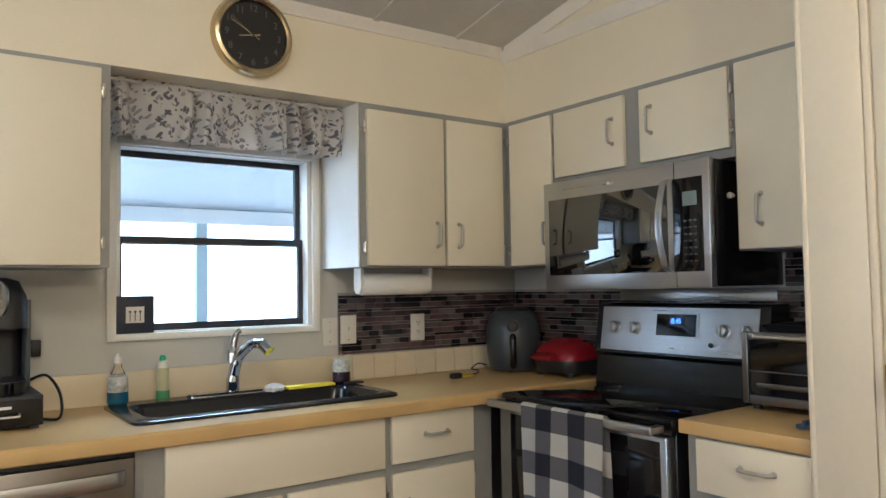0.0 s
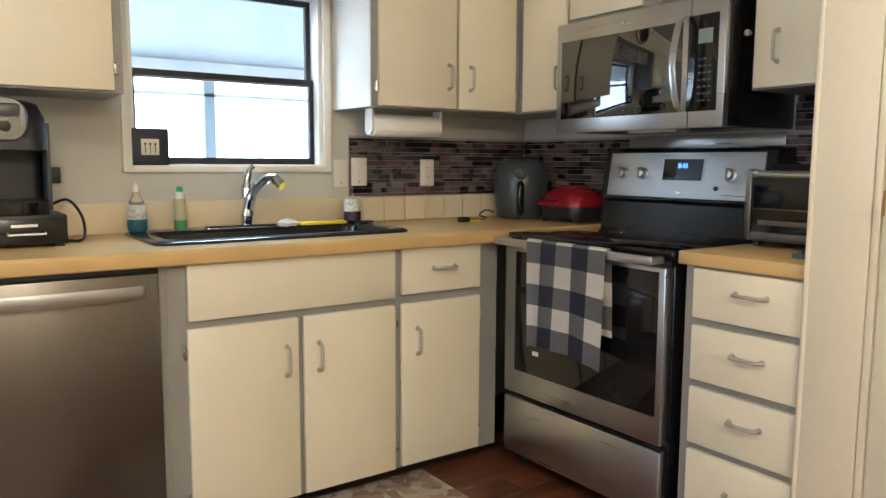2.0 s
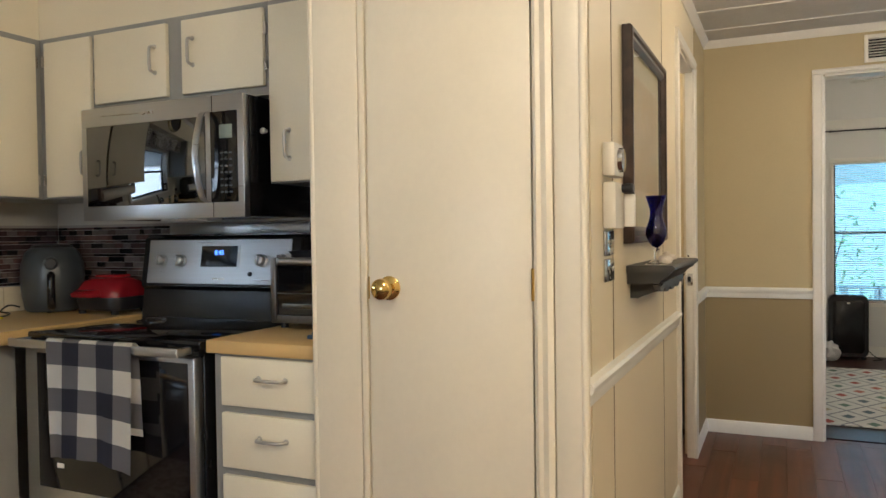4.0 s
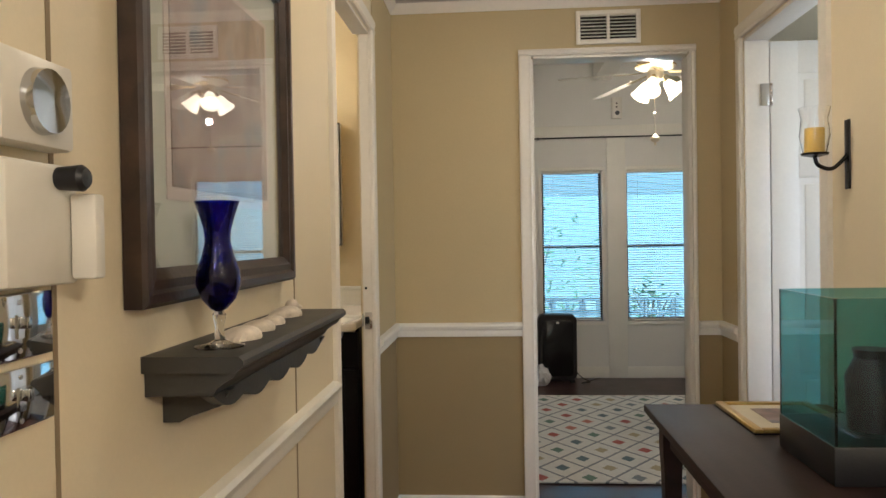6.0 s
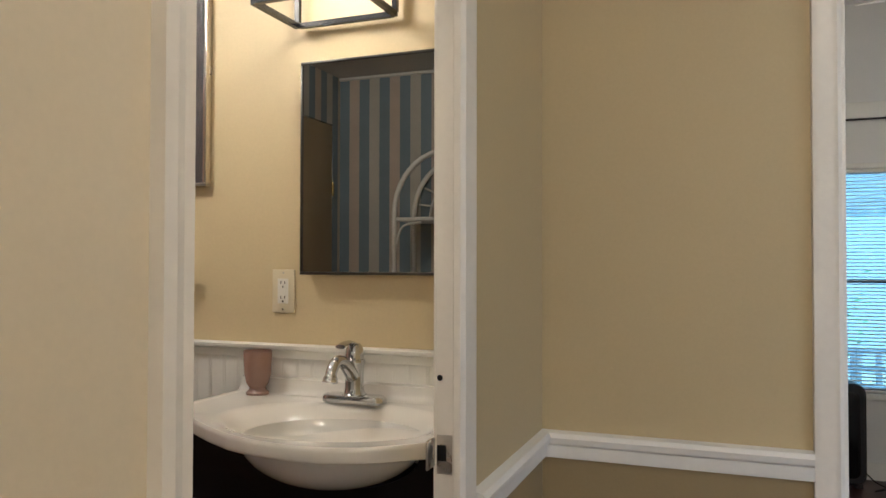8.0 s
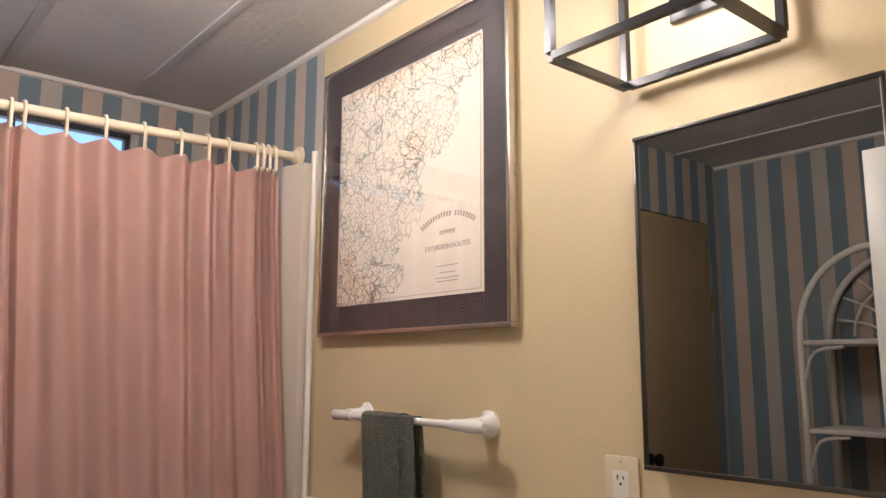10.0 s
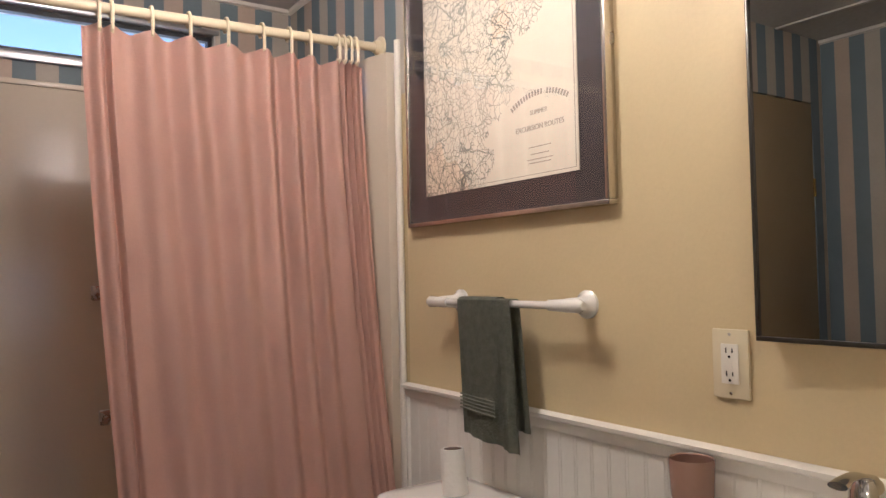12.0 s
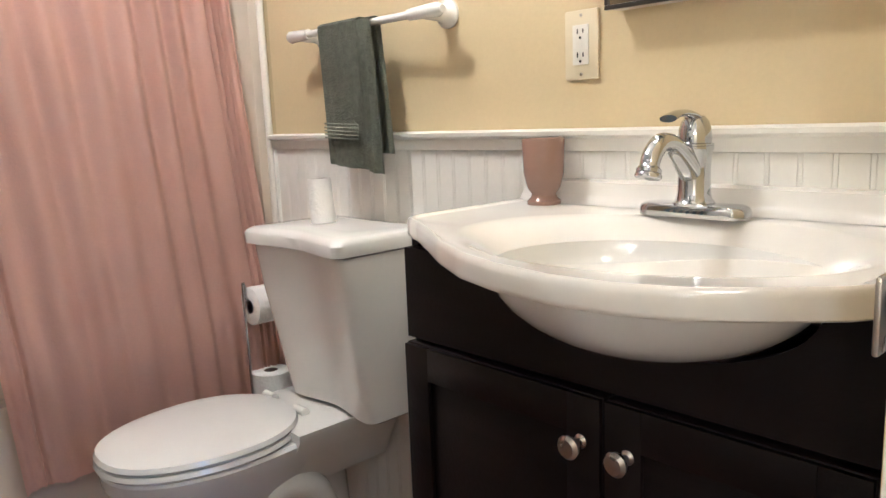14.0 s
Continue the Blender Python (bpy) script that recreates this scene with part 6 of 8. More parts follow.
# ceiling fan
fn = thing("ceiling_fan", (4.05, -4.17, 2.36), "white five-blade ceiling fan with three lit glass shades", "fan")
FX = Vector((4.05, -4.17, 0))
CREAMM = mat("cream_enamel", (0.74, 0.66, 0.50), 0.3, var=0.05)
part("canopy", lathe(bmesh.new(), FX + Vector((0, 0, 2.659)), (0, 0, -1), [(0, 0.07), (0.03, 0.065), (0.05, 0.03), (0.05, 0.013), (0.17, 0.013), (0.17, 0)], 28), CREAMM, fn)
part("motor", lathe(bmesh.new(), FX + Vector((0, 0, 2.50)), (0, 0, -1), [(0, 0.03), (0.015, 0.11), (0.05, 0.125), (0.085, 0.12), (0.10, 0.135), (0.11, 0.12), (0.125, 0.06), (0.125, 0)], 36), CREAMM, fn)
part("trim_ring", lathe(bmesh.new(), FX + Vector((0, 0, 2.412)), (0, 0, -1), [(0, 0.121), (0.004, 0.138), (0.012, 0.137), (0.014, 0.10)], 36), BRASS, fn)
part("light_hub", lathe(bmesh.new(), FX + Vector((0, 0, 2.374)), (0, 0, -1), [(0, 0.05), (0.03, 0.055), (0.06, 0.045), (0.075, 0.02), (0.076, 0)], 28), CREAMM, fn)
for k in range(5):
    a = radians(100 + 72 * k)
    R = Matrix.Translation(FX + Vector((0, 0, 2.372))) @ Matrix.Rotation(a, 4, "Z") @ Matrix.Rotation(radians(5.5), 4, "Y") @ Matrix.Rotation(radians(-13), 4, "X")
    ol = []
    for q in range(25):
        u = q / 24
        ol.append((0.20 + u * 0.46, 0.050 + 0.018 * u - (0.03 * max(0, (u - 0.93) / 0.07) ** 2)))
    bm = prism(bmesh.new(), ol + [(x, -y) for x, y in reversed(ol)], "z", -0.003, 0.003)
    bmesh.ops.transform(bm, matrix=R, verts=bm.verts)
    b_ = part("blade", bm, WHITEP, fn)
    bm = prism(bmesh.new(), [(0.09, 0.018), (0.17, 0.020), (0.21, 0.045), (0.28, 0.030), (0.28, -0.030), (0.21, -0.045), (0.17, -0.020), (0.09, -0.018)], "z", -0.008, -0.0035)
    bmesh.ops.transform(bm, matrix=R, verts=bm.verts)
    part("blade_bracket", bm, GOLD, b_)
LIT = glow("lit_shade_glass", (1.0, 0.84, 0.58), 1.6)
for k in range(3):
    a = radians(155 + 120 * k)
    d = Vector((math.cos(a), math.sin(a), -1.15)).normalized()
    p0 = FX + Vector((0.045 * math.cos(a), 0.045 * math.sin(a), 2.335))
    arm = part("lamp_arm", tube(bmesh.new(), [p0, p0 + d * 0.045], 0.014, 10), GOLD, fn)
    s_ = part("shade", lathe(bmesh.new(), p0 + d * 0.040, d, [(0, 0.022), (0.02, 0.032), (0.06, 0.044), (0.10, 0.058), (0.115, 0.066), (0.114, 0.063), (0.09, 0.052), (0.02, 0.028)], 24), LIT, fn, "lit frosted tulip shade")
    s_.visible_shadow = False
part("pull_chain", tube(bmesh.new(), [FX + Vector((-0.01, 0.01, 2.30)), FX + Vector((-0.01, 0.01, 1.955))], 0.0016, 6), GOLD, fn)
part("chain_ball", lathe(bmesh.new(), FX + Vector((-0.01, 0.01, 2.10)), (0, 0, -1), [(0, 0.002), (0.01, 0.010), (0.025, 0.009), (0.03, 0)], 12), WPLAST, fn)
part("chain_pendant", lathe(bmesh.new(), FX + Vector((-0.01, 0.01, 1.955)), (0, 0, -1), [(0, 0.003), (0.012, 0.012), (0.028, 0.032), (0.042, 0.034), (0.055, 0.020), (0.06, 0.006), (0.078, 0.008), (0.08, 0)], 20), CREAMM, fn, "cream ceramic pull")
lamp("fan_bulbs", "POINT", pose(4.05, -4.17, 2.12), 12, WARM, 0.02)

ap = thing("air_purifier", (5.55, -3.60, 0.0), "black rounded air purifier standing against the wall", "air purifier")
bm = bmesh.new()
def rrx(y0, z0, y1, z1, r, x):
    return [Vector((x, p.x, p.y)) for p in rr(y0, z0, y1, z1, r, 0)]
loft(bm, [rrx(-3.755, 0.035, -3.450, 0.585, 0.05, 5.46), rrx(-3.768, 0.022, -3.436, 0.598, 0.06, 5.475), rrx(-3.768, 0.022, -3.436, 0.598, 0.06, 5.6), rrx(-3.755, 0.035, -3.450, 0.585, 0.05, 5.615)])
part("body", bm, BLACKP, ap)
part("front_panel", (lambda b: loft(b, [rrx(-3.735, 0.06, -3.47, 0.55, 0.04, 5.4595), rrx(-3.725, 0.07, -3.48, 0.54, 0.04, 5.452)]))(bmesh.new()), BLACK, ap)
part("badge", box(5.451, -3.615, 0.52, 5.4525, -3.590, 0.535), WPLAST, ap)
for y in (-3.73, -3.47):
    part("foot", box(5.48, y - 0.02, 0.001, 5.6, y + 0.02, 0.024), BLACKP, ap)
single("power_cord", tube(bmesh.new(), bez([(5.58, -3.77, 0.08), (5.56, -3.82, 0.03), (5.5, -3.88, 0.008), (5.46, -3.84, 0.008), (5.43, -3.80, 0.008), (5.55, -3.90, 0.008), (5.65, -3.98, 0.01)], 6), 0.004, 6), BLACKP, (5.55, -3.85, 0.004), "black power cord coiled on the floor", "cord")
bm = bmesh.new()
bmesh.ops.create_icosphere(bm, subdivisions=4, radius=1)
for v in bm.verts:
    q = v.co.copy()
    k = 1 + 0.30 * noise.noise(q * 2.2) + 0.12 * noise.noise(q * 6)
    v.co = Vector((5.4 + 0.09 * q.x * k, -3.44 + 0.085 * q.y * k, max(0.001, 0.070 + 0.095 * q.z * k)))
single("plastic_bag", bm, mat("white_film", (0.72, 0.72, 0.72), 0.35, var=0.06, bump=0.4, bscale=40), (5.4, -3.44, 0.0), "crumpled white plastic bag beside the air purifier", "bag")
ch = thing("door_chime", (5.7, -4.165, 2.316), "white plug-in detector box on the wall", "detector")
part("body", box(5.675, -4.212, 2.316, 5.7195, -4.121, 2.502, 0.008), WPLAST, ch)
part("lens", lathe(bmesh.new(), (5.675, -4.170, 2.362), (-1, 0, 0), [(0, 0.020), (0.003, 0.018), (0.003, 0)], 16), GREYPL, ch)
for z in (2.415, 2.447):
    part("sensor", lathe(bmesh.new(), (5.675, -4.165, z), (-1, 0, 0), [(0, 0.008), (0.002, 0.007), (0.002, 0)], 10), BLACK, ch)


def lattice_rug():
    m = mat("woven_rug", (0.62, 0.61, 0.58), 0.95, var=0.08, scale=30, bump=0.5, bscale=300)
    t = m.node_tree
    n, ln = t.nodes, t.links

    def math_(op, a, b=None, c=None):
        q = n.new("ShaderNodeMath")
        q.operation = op
        for i, s in enumerate((a, b, c)):
            if s is None:
                continue
            if isinstance(s, (int, float)):
                q.inputs[i].default_value = s
            else:
                ln.new(s, q.inputs[i])
        return q.outputs[0]
    co = n.new("ShaderNodeTexCoord")
    sp_ = n.new("ShaderNodeSeparateXYZ")
    ln.new(co.outputs["Object"], sp_.inputs[0])
    u = math_("MULTIPLY", math_("MULTIPLY_ADD", sp_.outputs[1], 1.35, sp_.outputs[0]), 2.9)
    v = math_("MULTIPLY", math_("MULTIPLY_ADD", sp_.outputs[1], -1.35, sp_.outputs[0]), 2.9)
    fu, fv = math_("FRACT", math_("ADD", u, 40.0)), math_("FRACT", math_("ADD", v, 40.0))
    du, dv = math_("ABSOLUTE", math_("SUBTRACT", fu, 0.5)), math_("ABSOLUTE", math_("SUBTRACT", fv, 0.5))
    ns = n.new("ShaderNodeTexNoise")
    ns.inputs["Scale"].default_value = 60
    ln.new(co.outputs["Object"], ns.inputs["Vector"])
    line = math_("GREATER_THAN", math_("MULTIPLY_ADD", ns.outputs[0], 0.05, math_("MAXIMUM", du, dv)), 0.487)
    dot = math_("LESS_THAN", math_("MULTIPLY_ADD", ns.outputs[0], 0.08, math_("MAXIMUM", du, dv)), 0.205)
    cell = n.new("ShaderNodeCombineXYZ")
    ln.new(math_("FLOOR", u), cell.inputs[0])
    ln.new(math_("FLOOR", v), cell.inputs[1])
    wn_ = n.new("ShaderNodeTexWhiteNoise")
    ln.new(cell.outputs[0], wn_.inputs["Vector"])
    cr = n.new("ShaderNodeValToRGB")
    cr.color_ramp.interpolation = "CONSTANT"
    cols = [(0.42, 0.12, 0.11), (0.14, 0.20, 0.24), (0.45, 0.40, 0.28), (0.16, 0.26, 0.22), (0.50, 0.20, 0.16), (0.24, 0.28, 0.32)]
    for i, c_ in enumerate(cols):
        e = cr.color_ramp.elements[i] if i < 2 else cr.color_ramp.elements.new(i / 6)
        e.position, e.color = i / 6, (*c_, 1)
    ln.new(wn_.outputs[0], cr.inputs[0])
    m1 = n.new("ShaderNodeMix")
    m1.data_type = "RGBA"
    m1.inputs[6].default_value = (0.74, 0.74, 0.72, 1)
    ln.new(cr.outputs[0], m1.inputs[7])
    ln.new(dot, m1.inputs[0])
    m2 = n.new("ShaderNodeMix")
    m2.data_type = "RGBA"
    ln.new(m1.outputs[2], m2.inputs[6])
    m2.inputs[7].default_value = (0.27, 0.29, 0.33, 1)
    ln.new(line, m2.inputs[0])
    hs = next(x for x in n if x.bl_idname == "ShaderNodeHueSaturation")
    ln.new(m2.outputs[2], hs.inputs["Color"])
    return m
rg_ = thing("rug", (3.9, -4.2, 0), "pale rug with lattice of coloured diamonds", "rug")
part("weave", box(2.80, -5.6, 0.0, 4.910, -2.75, 0.010, 0.003), lattice_rug(), rg_)
part("binding", box(4.911, -5.6, 0.0, 4.927, -2.75, 0.011, 0.002), WPLAST, rg_)

# bed with white bedding
bd = thing("bed", (4.7, -5.6, 0), "bed with rumpled white bedspread", "bed")
part("base", box(3.95, -6.6, 0.05, 5.50, -4.85, 0.30, 0.01), DARKW, bd)
part("mattress", box(3.93, -6.6, 0.30, 5.52, -4.82, 0.52, 0.05), WPLAST, bd)
def spread(u, v):
    x = 3.86 + u * 1.70
    s = v * 1.6
    f = 0.018 * math.sin(u * 37) + 0.012 * math.sin(u * 71 + 1)
    if s < 0.46:
        k = 1 - s / 0.46
        return Vector((x, -4.79 + 0.11 * k + f * k, 0.10 + s + 0.02 * math.sin(u * 15) * k))
    return Vector((x, -4.79 - (s - 0.46), 0.56 + 0.02 * noise.noise((u * 5, v * 5, 0))))
part("bedspread", sheet(bmesh.new(), spread, 90, 30, thick=0.012), mat("white_cotton", (0.74, 0.73, 0.70), 0.9, var=0.04, bump=0.2, bscale=150), bd)

bd.location.y -= 0.13

# garden outside the bedroom
PALE = mat("pale_siding", (0.62, 0.68, 0.72), 0.7, var=0.06)
GRN = mat("leaf_green", (0.20, 0.38, 0.17), 0.5, var=0.3, scale=12, bump=0.1, rand=0.3)
cv = thing("garden_canopy", (8.0, -4.0, 2.0), "white corrugated canopy in the garden", "canopy")
bm = bmesh.new()
loft(bm, [[Vector((x, -6.6 + k * 0.10, 2.35 - (x - 7.2) * 0.16 + (0.03 if k % 2 else 0))) for k in range(40)] for x in (7.2, 10.2)], closed=False)
bmesh.ops.solidify(bm, geom=bm.faces[:], thickness=0.01)
part("sheet", bm, OUTW, cv)
for y in (-6.4, -3.0):
    part("post", box(10.0, y - 0.04, -0.55, 10.08, y + 0.04, 1.85), OUTW, cv)
gf = thing("garden_fence", (9.0, -4.0, -0.55), "pale pierced block fence in the garden", "fence")
for k in range(16):
    for r in range(3):
        y, z = -7.0 + k * 0.4, -0.74 + r * 0.4
        bm = bmesh.new()
        for a, b in (((0, 0), (0.39, 0.04)), ((0, 0.35), (0.39, 0.39)), ((0, 0.04), (0.04, 0.35)), ((0.35, 0.04), (0.39, 0.35)), ((0.04, 0.175), (0.35, 0.215)), ((0.175, 0.04), (0.215, 0.175)), ((0.175, 0.215), (0.215, 0.35))):
            bx(bm, 8.95, y + a[0], z + a[1], 9.05, y + b[0], z + b[1])
        part("block", bm, PALE, gf)
hs_ = thing("garden_house", (16, -5, -0.55), "pale house beyond the garden", "house")
part("wall", box(15, -16, -0.55, 20, 6, 3.0), PALE, hs_)
part("roof", prism(bmesh.new(), [(-16.4, 3.0), (6.4, 3.0), (4, 4.4), (-14, 4.4)], "x", 14.6, 20.4), OUTW, hs_)
def bush(at, r, n, seed):
    """A shrub: stems and many small leaves."""
    rnd = random.Random(seed)
    t = thing("shrub", at, "leafy green garden shrub outside the window", "shrub", "garden shrubs")
    bm = bmesh.new()
    for _ in range(7):
        a = rnd.random() * 6.28
        tube(bm, bez([Vector(at), Vector(at) + Vector((0.2 * r * math.cos(a), 0.2 * r * math.sin(a), 0.7 * r)), Vector(at) + Vector((0.7 * r * math.cos(a), 0.7 * r * math.sin(a), 1.5 * r))], 4), [0.02] * 4 + [0.012] * 4 + [0.006], 6)
    part("stem", bm, mat("bark", (0.10, 0.07, 0.05), 0.9, bump=0.4), t)
    vs_, fs_ = [], []
    for _ in range(n):
        d = Vector((rnd.gauss(0, 1), rnd.gauss(0, 1), rnd.gauss(0, 1))).normalized()
        p = Vector((d.x * r, d.y * r, d.z * r * 1.0 + r * 1.15)) * (0.55 + 0.5 * rnd.random()) 
        a = Vector((rnd.gauss(0, 1), rnd.gauss(0, 1), rnd.gauss(0, 0.5))).normalized() * 0.07
        b = a.orthogonal().normalized() * 0.028
        i = len(vs_)
        vs_ += [p - a, p + b, p + a, p - b]
        fs_.append((i, i + 1, i + 2, i + 3))
    me = bpy.data.meshes.new("crown")
    me.from_pydata(vs_, [], fs_)
    me.materials.append(GRN)
    cr_ = new("crown", me)
    cr_.parent = t
    tagged(cr_, kind="stuff")
bush((11.2, -2.7, -0.55), 0.85, 240, 1)
bush((11.0, -5.5, -0.55), 0.60, 160, 2)
bush((12.6, -3.7, -0.55), 1.2, 260, 4)


# ---- bathroom ----
lamp("vanity_bulb", "POINT", pose(2.235, -2.092, 2.045), 1.8, WARM, 0.05)
lamp("bath_ceiling_bulb", "POINT", pose(1.70, -1.42, 2.27), 13, WARM, 0.10)
bl_ = thing("ceiling_light", (1.70, -1.42, 2.30), "round flush bathroom ceiling light with frosted bowl", "lamp")
bb_ = part("bowl", lathe(bmesh.new(), (1.70, -1.42, 2.388), (0, 0, -1), [(0, 0.10), (0.008, 0.13), (0.04, 0.125), (0.07, 0.09), (0.085, 0.04), (0.087, 0)], 32), glow("lit_bath_glass", (1.0, 0.88, 0.66), 4.0), bl_)
bb_.visible_shadow = False
struct("wall_facing_bath_tan", box(2.3860, -2.557, 1.0, 2.3895, -0.835, 2.394), BATHT, "tan painted bathroom wall", "wall")
struct("wall_facing_bath_stripe_east", box(2.3855, -0.8345, 1.9, 2.3895, 0.0, 2.394), STRIPE, "blue and beige striped wallpaper above the tub", "wall")
struct("wall_facing_bath_stripe_north", (lambda bm: (bx(bm, 0.105, -0.004, 1.9, 0.995, -0.0005, 2.394), bx(bm, 0.995, -0.004, 1.9, 2.095, -0.0005, 2.095), bx(bm, 0.995, -0.004, 2.255, 2.095, -0.0005, 2.394), bx(bm, 2.095, -0.004, 1.9, 2.385, -0.0005, 2.394)) and bm)(bmesh.new()), STRIPEX, "blue and beige striped wallpaper round the high window", "wall")
struct("wall_facing_bath_stripe_west", box(0.1005, -2.557, 0.0, 0.104, -0.86, 2.394), STRIPE, "blue and beige striped wallpaper", "wall")
struct("wall_facing_bath_stripe_south", (lambda bm: (bx(bm, 0.105, -2.5595, 0.0, 1.10, -2.5565, 2.394), bx(bm, 1.85, -2.5595, 0.0, 2.385, -2.5565, 2.394)) and bm)(bmesh.new()), BATHT, "painted bathroom wall beside the doorway", "wall")
struct("wall_closet", (lambda bm: (bx(bm, 0.105, -0.86, 0.0, 0.19, -0.80, 2.394), bx(bm, 0.80, -0.86, 0.0, 0.87, -0.80, 2.394), bx(bm, 0.19, -0.86, 2.10, 0.80, -0.80, 2.394), bx(bm, 0.82, -0.80, 0.0, 0.87, -0.005, 2.394)) and bm)(bmesh.new()), STRIPEX, "papered closet wall at the tub's end", "wall")
cdr = thing("door_4", (0.5, -0.85, 0), "tan flush closet door, closed", "door")
cdr["kind"] = "structure"
part("leaf", box(0.193, -0.858, 0.01, 0.797, -0.825, 2.095, 0.002), mat("closet_tan", (0.30, 0.22, 0.12), 0.5, var=0.06), cdr)
part("knob", lathe(bmesh.new(), (0.73, -0.858, 1.05), (0, -1, 0), [(0, 0.025), (0.006, 0.024), (0.010, 0.010), (0.03, 0.010), (0.036, 0.024), (0.050, 0.026), (0.058, 0)], 20), BLACK, cdr)
for z in (0.3, 1.72):
    part("hinge", tube(bmesh.new(), [(0.192, -0.861, z - 0.04), (0.192, -0.861, z + 0.04)], 0.006, 8), BRASS, cdr)
strip("trim_bath_ceiling_east", (2.3855, -2.555, 2.376), (2.3855, -0.005, 2.376), [(0, 0), (0.012, 0.004), (0.016, 0.016), (0, 0.018)], TRIMW, "white ceiling trim", out=(-1, 0, 0))
strip("trim_bath_ceiling_north", (0.87, -0.004, 2.376), (2.385, -0.004, 2.376), [(0, 0), (0.012, 0.004), (0.016, 0.016), (0, 0.018)], TRIMW, "white ceiling trim", out=(0, -1, 0))
strip("trim_bath_ceiling_west", (0.104, -2.555, 2.376), (0.104, -0.86, 2.376), [(0, 0), (0.012, 0.004), (0.016, 0.016), (0, 0.018)], TRIMW, "white ceiling trim", out=(1, 0, 0))
# beadboard wainscot
wb = struct("wainscot", box(2.3835, -2.555, 0.0, 2.3895, -0.835, 1.02), WHITEP, "white beadboard wainscot", "wainscot")
strip("trim_wainscot_cap", (2.3835, -2.555, 1.020), (2.3835, -0.826, 1.020), [(0, 0), (0.008, 0.0), (0.011, 0.010), (0.011, 0.022), (0.024, 0.028), (0.026, 0.036), (0, 0.040)], WHITEP, "white moulded cap on the wainscot", out=(-1, 0, 0))
struct("trim_wainscot_end", box(2.374, -0.834, 0.0, 2.3850, -0.826, 1.019), WHITEP, "white edge strip of the wainscot", "trim")
# tub, surround, window over it
TUBM = mat("almond_fibreglass", (0.62, 0.54, 0.43), 0.22, var=0.04, scale=2, bump=0.01)
tu = thing("bathtub", (1.63, -0.4, 0), "almond bathtub with moulded surround", "bathtub")
bm = bmesh.new()
loft(bm, [rr(0.872, -0.80, 2.384, -0.012, 0.02, 0.001), rr(0.872, -0.80, 2.384, -0.012, 0.02, 0.455), rr(0.875, -0.797, 2.381, -0.015, 0.02, 0.465), rr(0.95, -0.73, 2.30, -0.09, 0.10, 0.465), rr(0.97, -0.71, 2.28, -0.11, 0.10, 0.445), rr(1.05, -0.66, 2.20, -0.15, 0.12, 0.14)])
part("tub", bm, TUBM, tu)
part("back_panel", box(0.875, -0.012, 0.4655, 2.384, -0.0045, 1.992, 0.003), TUBM, tu)
part("ledge", box(0.875, -0.045, 0.4655, 2.360, -0.0125, 0.545, 0.012), TUBM, tu)
part("side_panel", box(2.362, -0.775, 0.4655, 2.3845, -0.012, 1.995, 0.004), TUBM, tu)
part("front_flange", prism(bmesh.new(), [(2.3848, -0.60), (2.350, -0.605), (2.340, -0.640), (2.340, -0.700), (2.352, -0.735), (2.360, -0.775), (2.3848, -0.780)], "z", 0.4655, 2.030), TUBM, tu, "cream rounded surround edge")
part("edge_trim", tube(bmesh.new(), [(2.380, -0.806, 0.0), (2.380, -0.806, 2.06)], 0.010, 10), TRIMW, tu)
part("top_trim", box(0.875, -0.018, 1.9925, 2.36, -0.0045, 2.010, 0.003), TUBM, tu)
for p in ((1.690, 1.330), (1.712, 0.925)):
    bm = box(p[0] - 0.016, -0.040, p[1] - 0.024, p[0] + 0.016, -0.0125, p[1] + 0.024, 0.004)
    lathe(bm, (p[0], -0.040, p[1]), (0, -1, 0), [(0, 0.010), (0.012, 0.009), (0.013, 0)], 12)
    part("bracket", bm, NICKEL, tu, "tarnished chrome bracket")
tw_ = thing("window_4", (1.55, 0, 2.1), "narrow high bathroom window with dark frame", "window")
tw_["kind"] = "structure"
bm = bmesh.new()
bx(bm, 1.002, 0.02, 2.102, 2.088, 0.05, 2.118)
bx(bm, 1.002, 0.02, 2.232, 2.088, 0.05, 2.248)
bx(bm, 1.002, 0.02, 2.118, 1.018, 0.05, 2.232)
bx(bm, 2.072, 0.02, 2.118, 2.088, 0.05, 2.232)
bx(bm, 1.70, 0.02, 2.118, 1.72, 0.05, 2.232)
part("sash", bm, BLACKP, tw_)
bm = bmesh.new()
bx(bm, 0.985, -0.020, 2.070, 2.105, -0.0045, 2.100, 0.003)
bx(bm, 0.985, -0.012, 2.250, 2.105, -0.0045, 2.268, 0.003)
part("window_frame", bm, STEEL, tw_, "aluminium sill strip")
p_ = part("pane", box(1.018, 0.033, 2.118, 2.072, 0.036, 2.232), PANE, tw_)
p_.visible_shadow = False

# curtain on its rod
rdm = thing("shower_rod", (1.6, -0.70, 2.05), "cream shower curtain rod with end flange", "rod")
RODM = mat("cream_rod", (0.72, 0.62, 0.43), 0.35, var=0.04)
part("tube", tube(bmesh.new(), [(0.872, -0.70, 2.028), (2.384, -0.70, 2.066)], 0.0135, 16), RODM, rdm)
for x, d in ((2.385, -1), (0.871, 1)):
    part("flange", lathe(bmesh.new(), (x, -0.70, 2.066 if d < 0 else 2.028), (d, 0, 0), [(0, 0.034), (0.005, 0.034), (0.010, 0.022), (0.024, 0.018), (0.024, 0.014)], 24), RODM, rdm)
sc_ = thing("shower_curtain", (1.95, -0.76, 0.26), "dusty pink shower curtain drawn to the wall", "curtain")
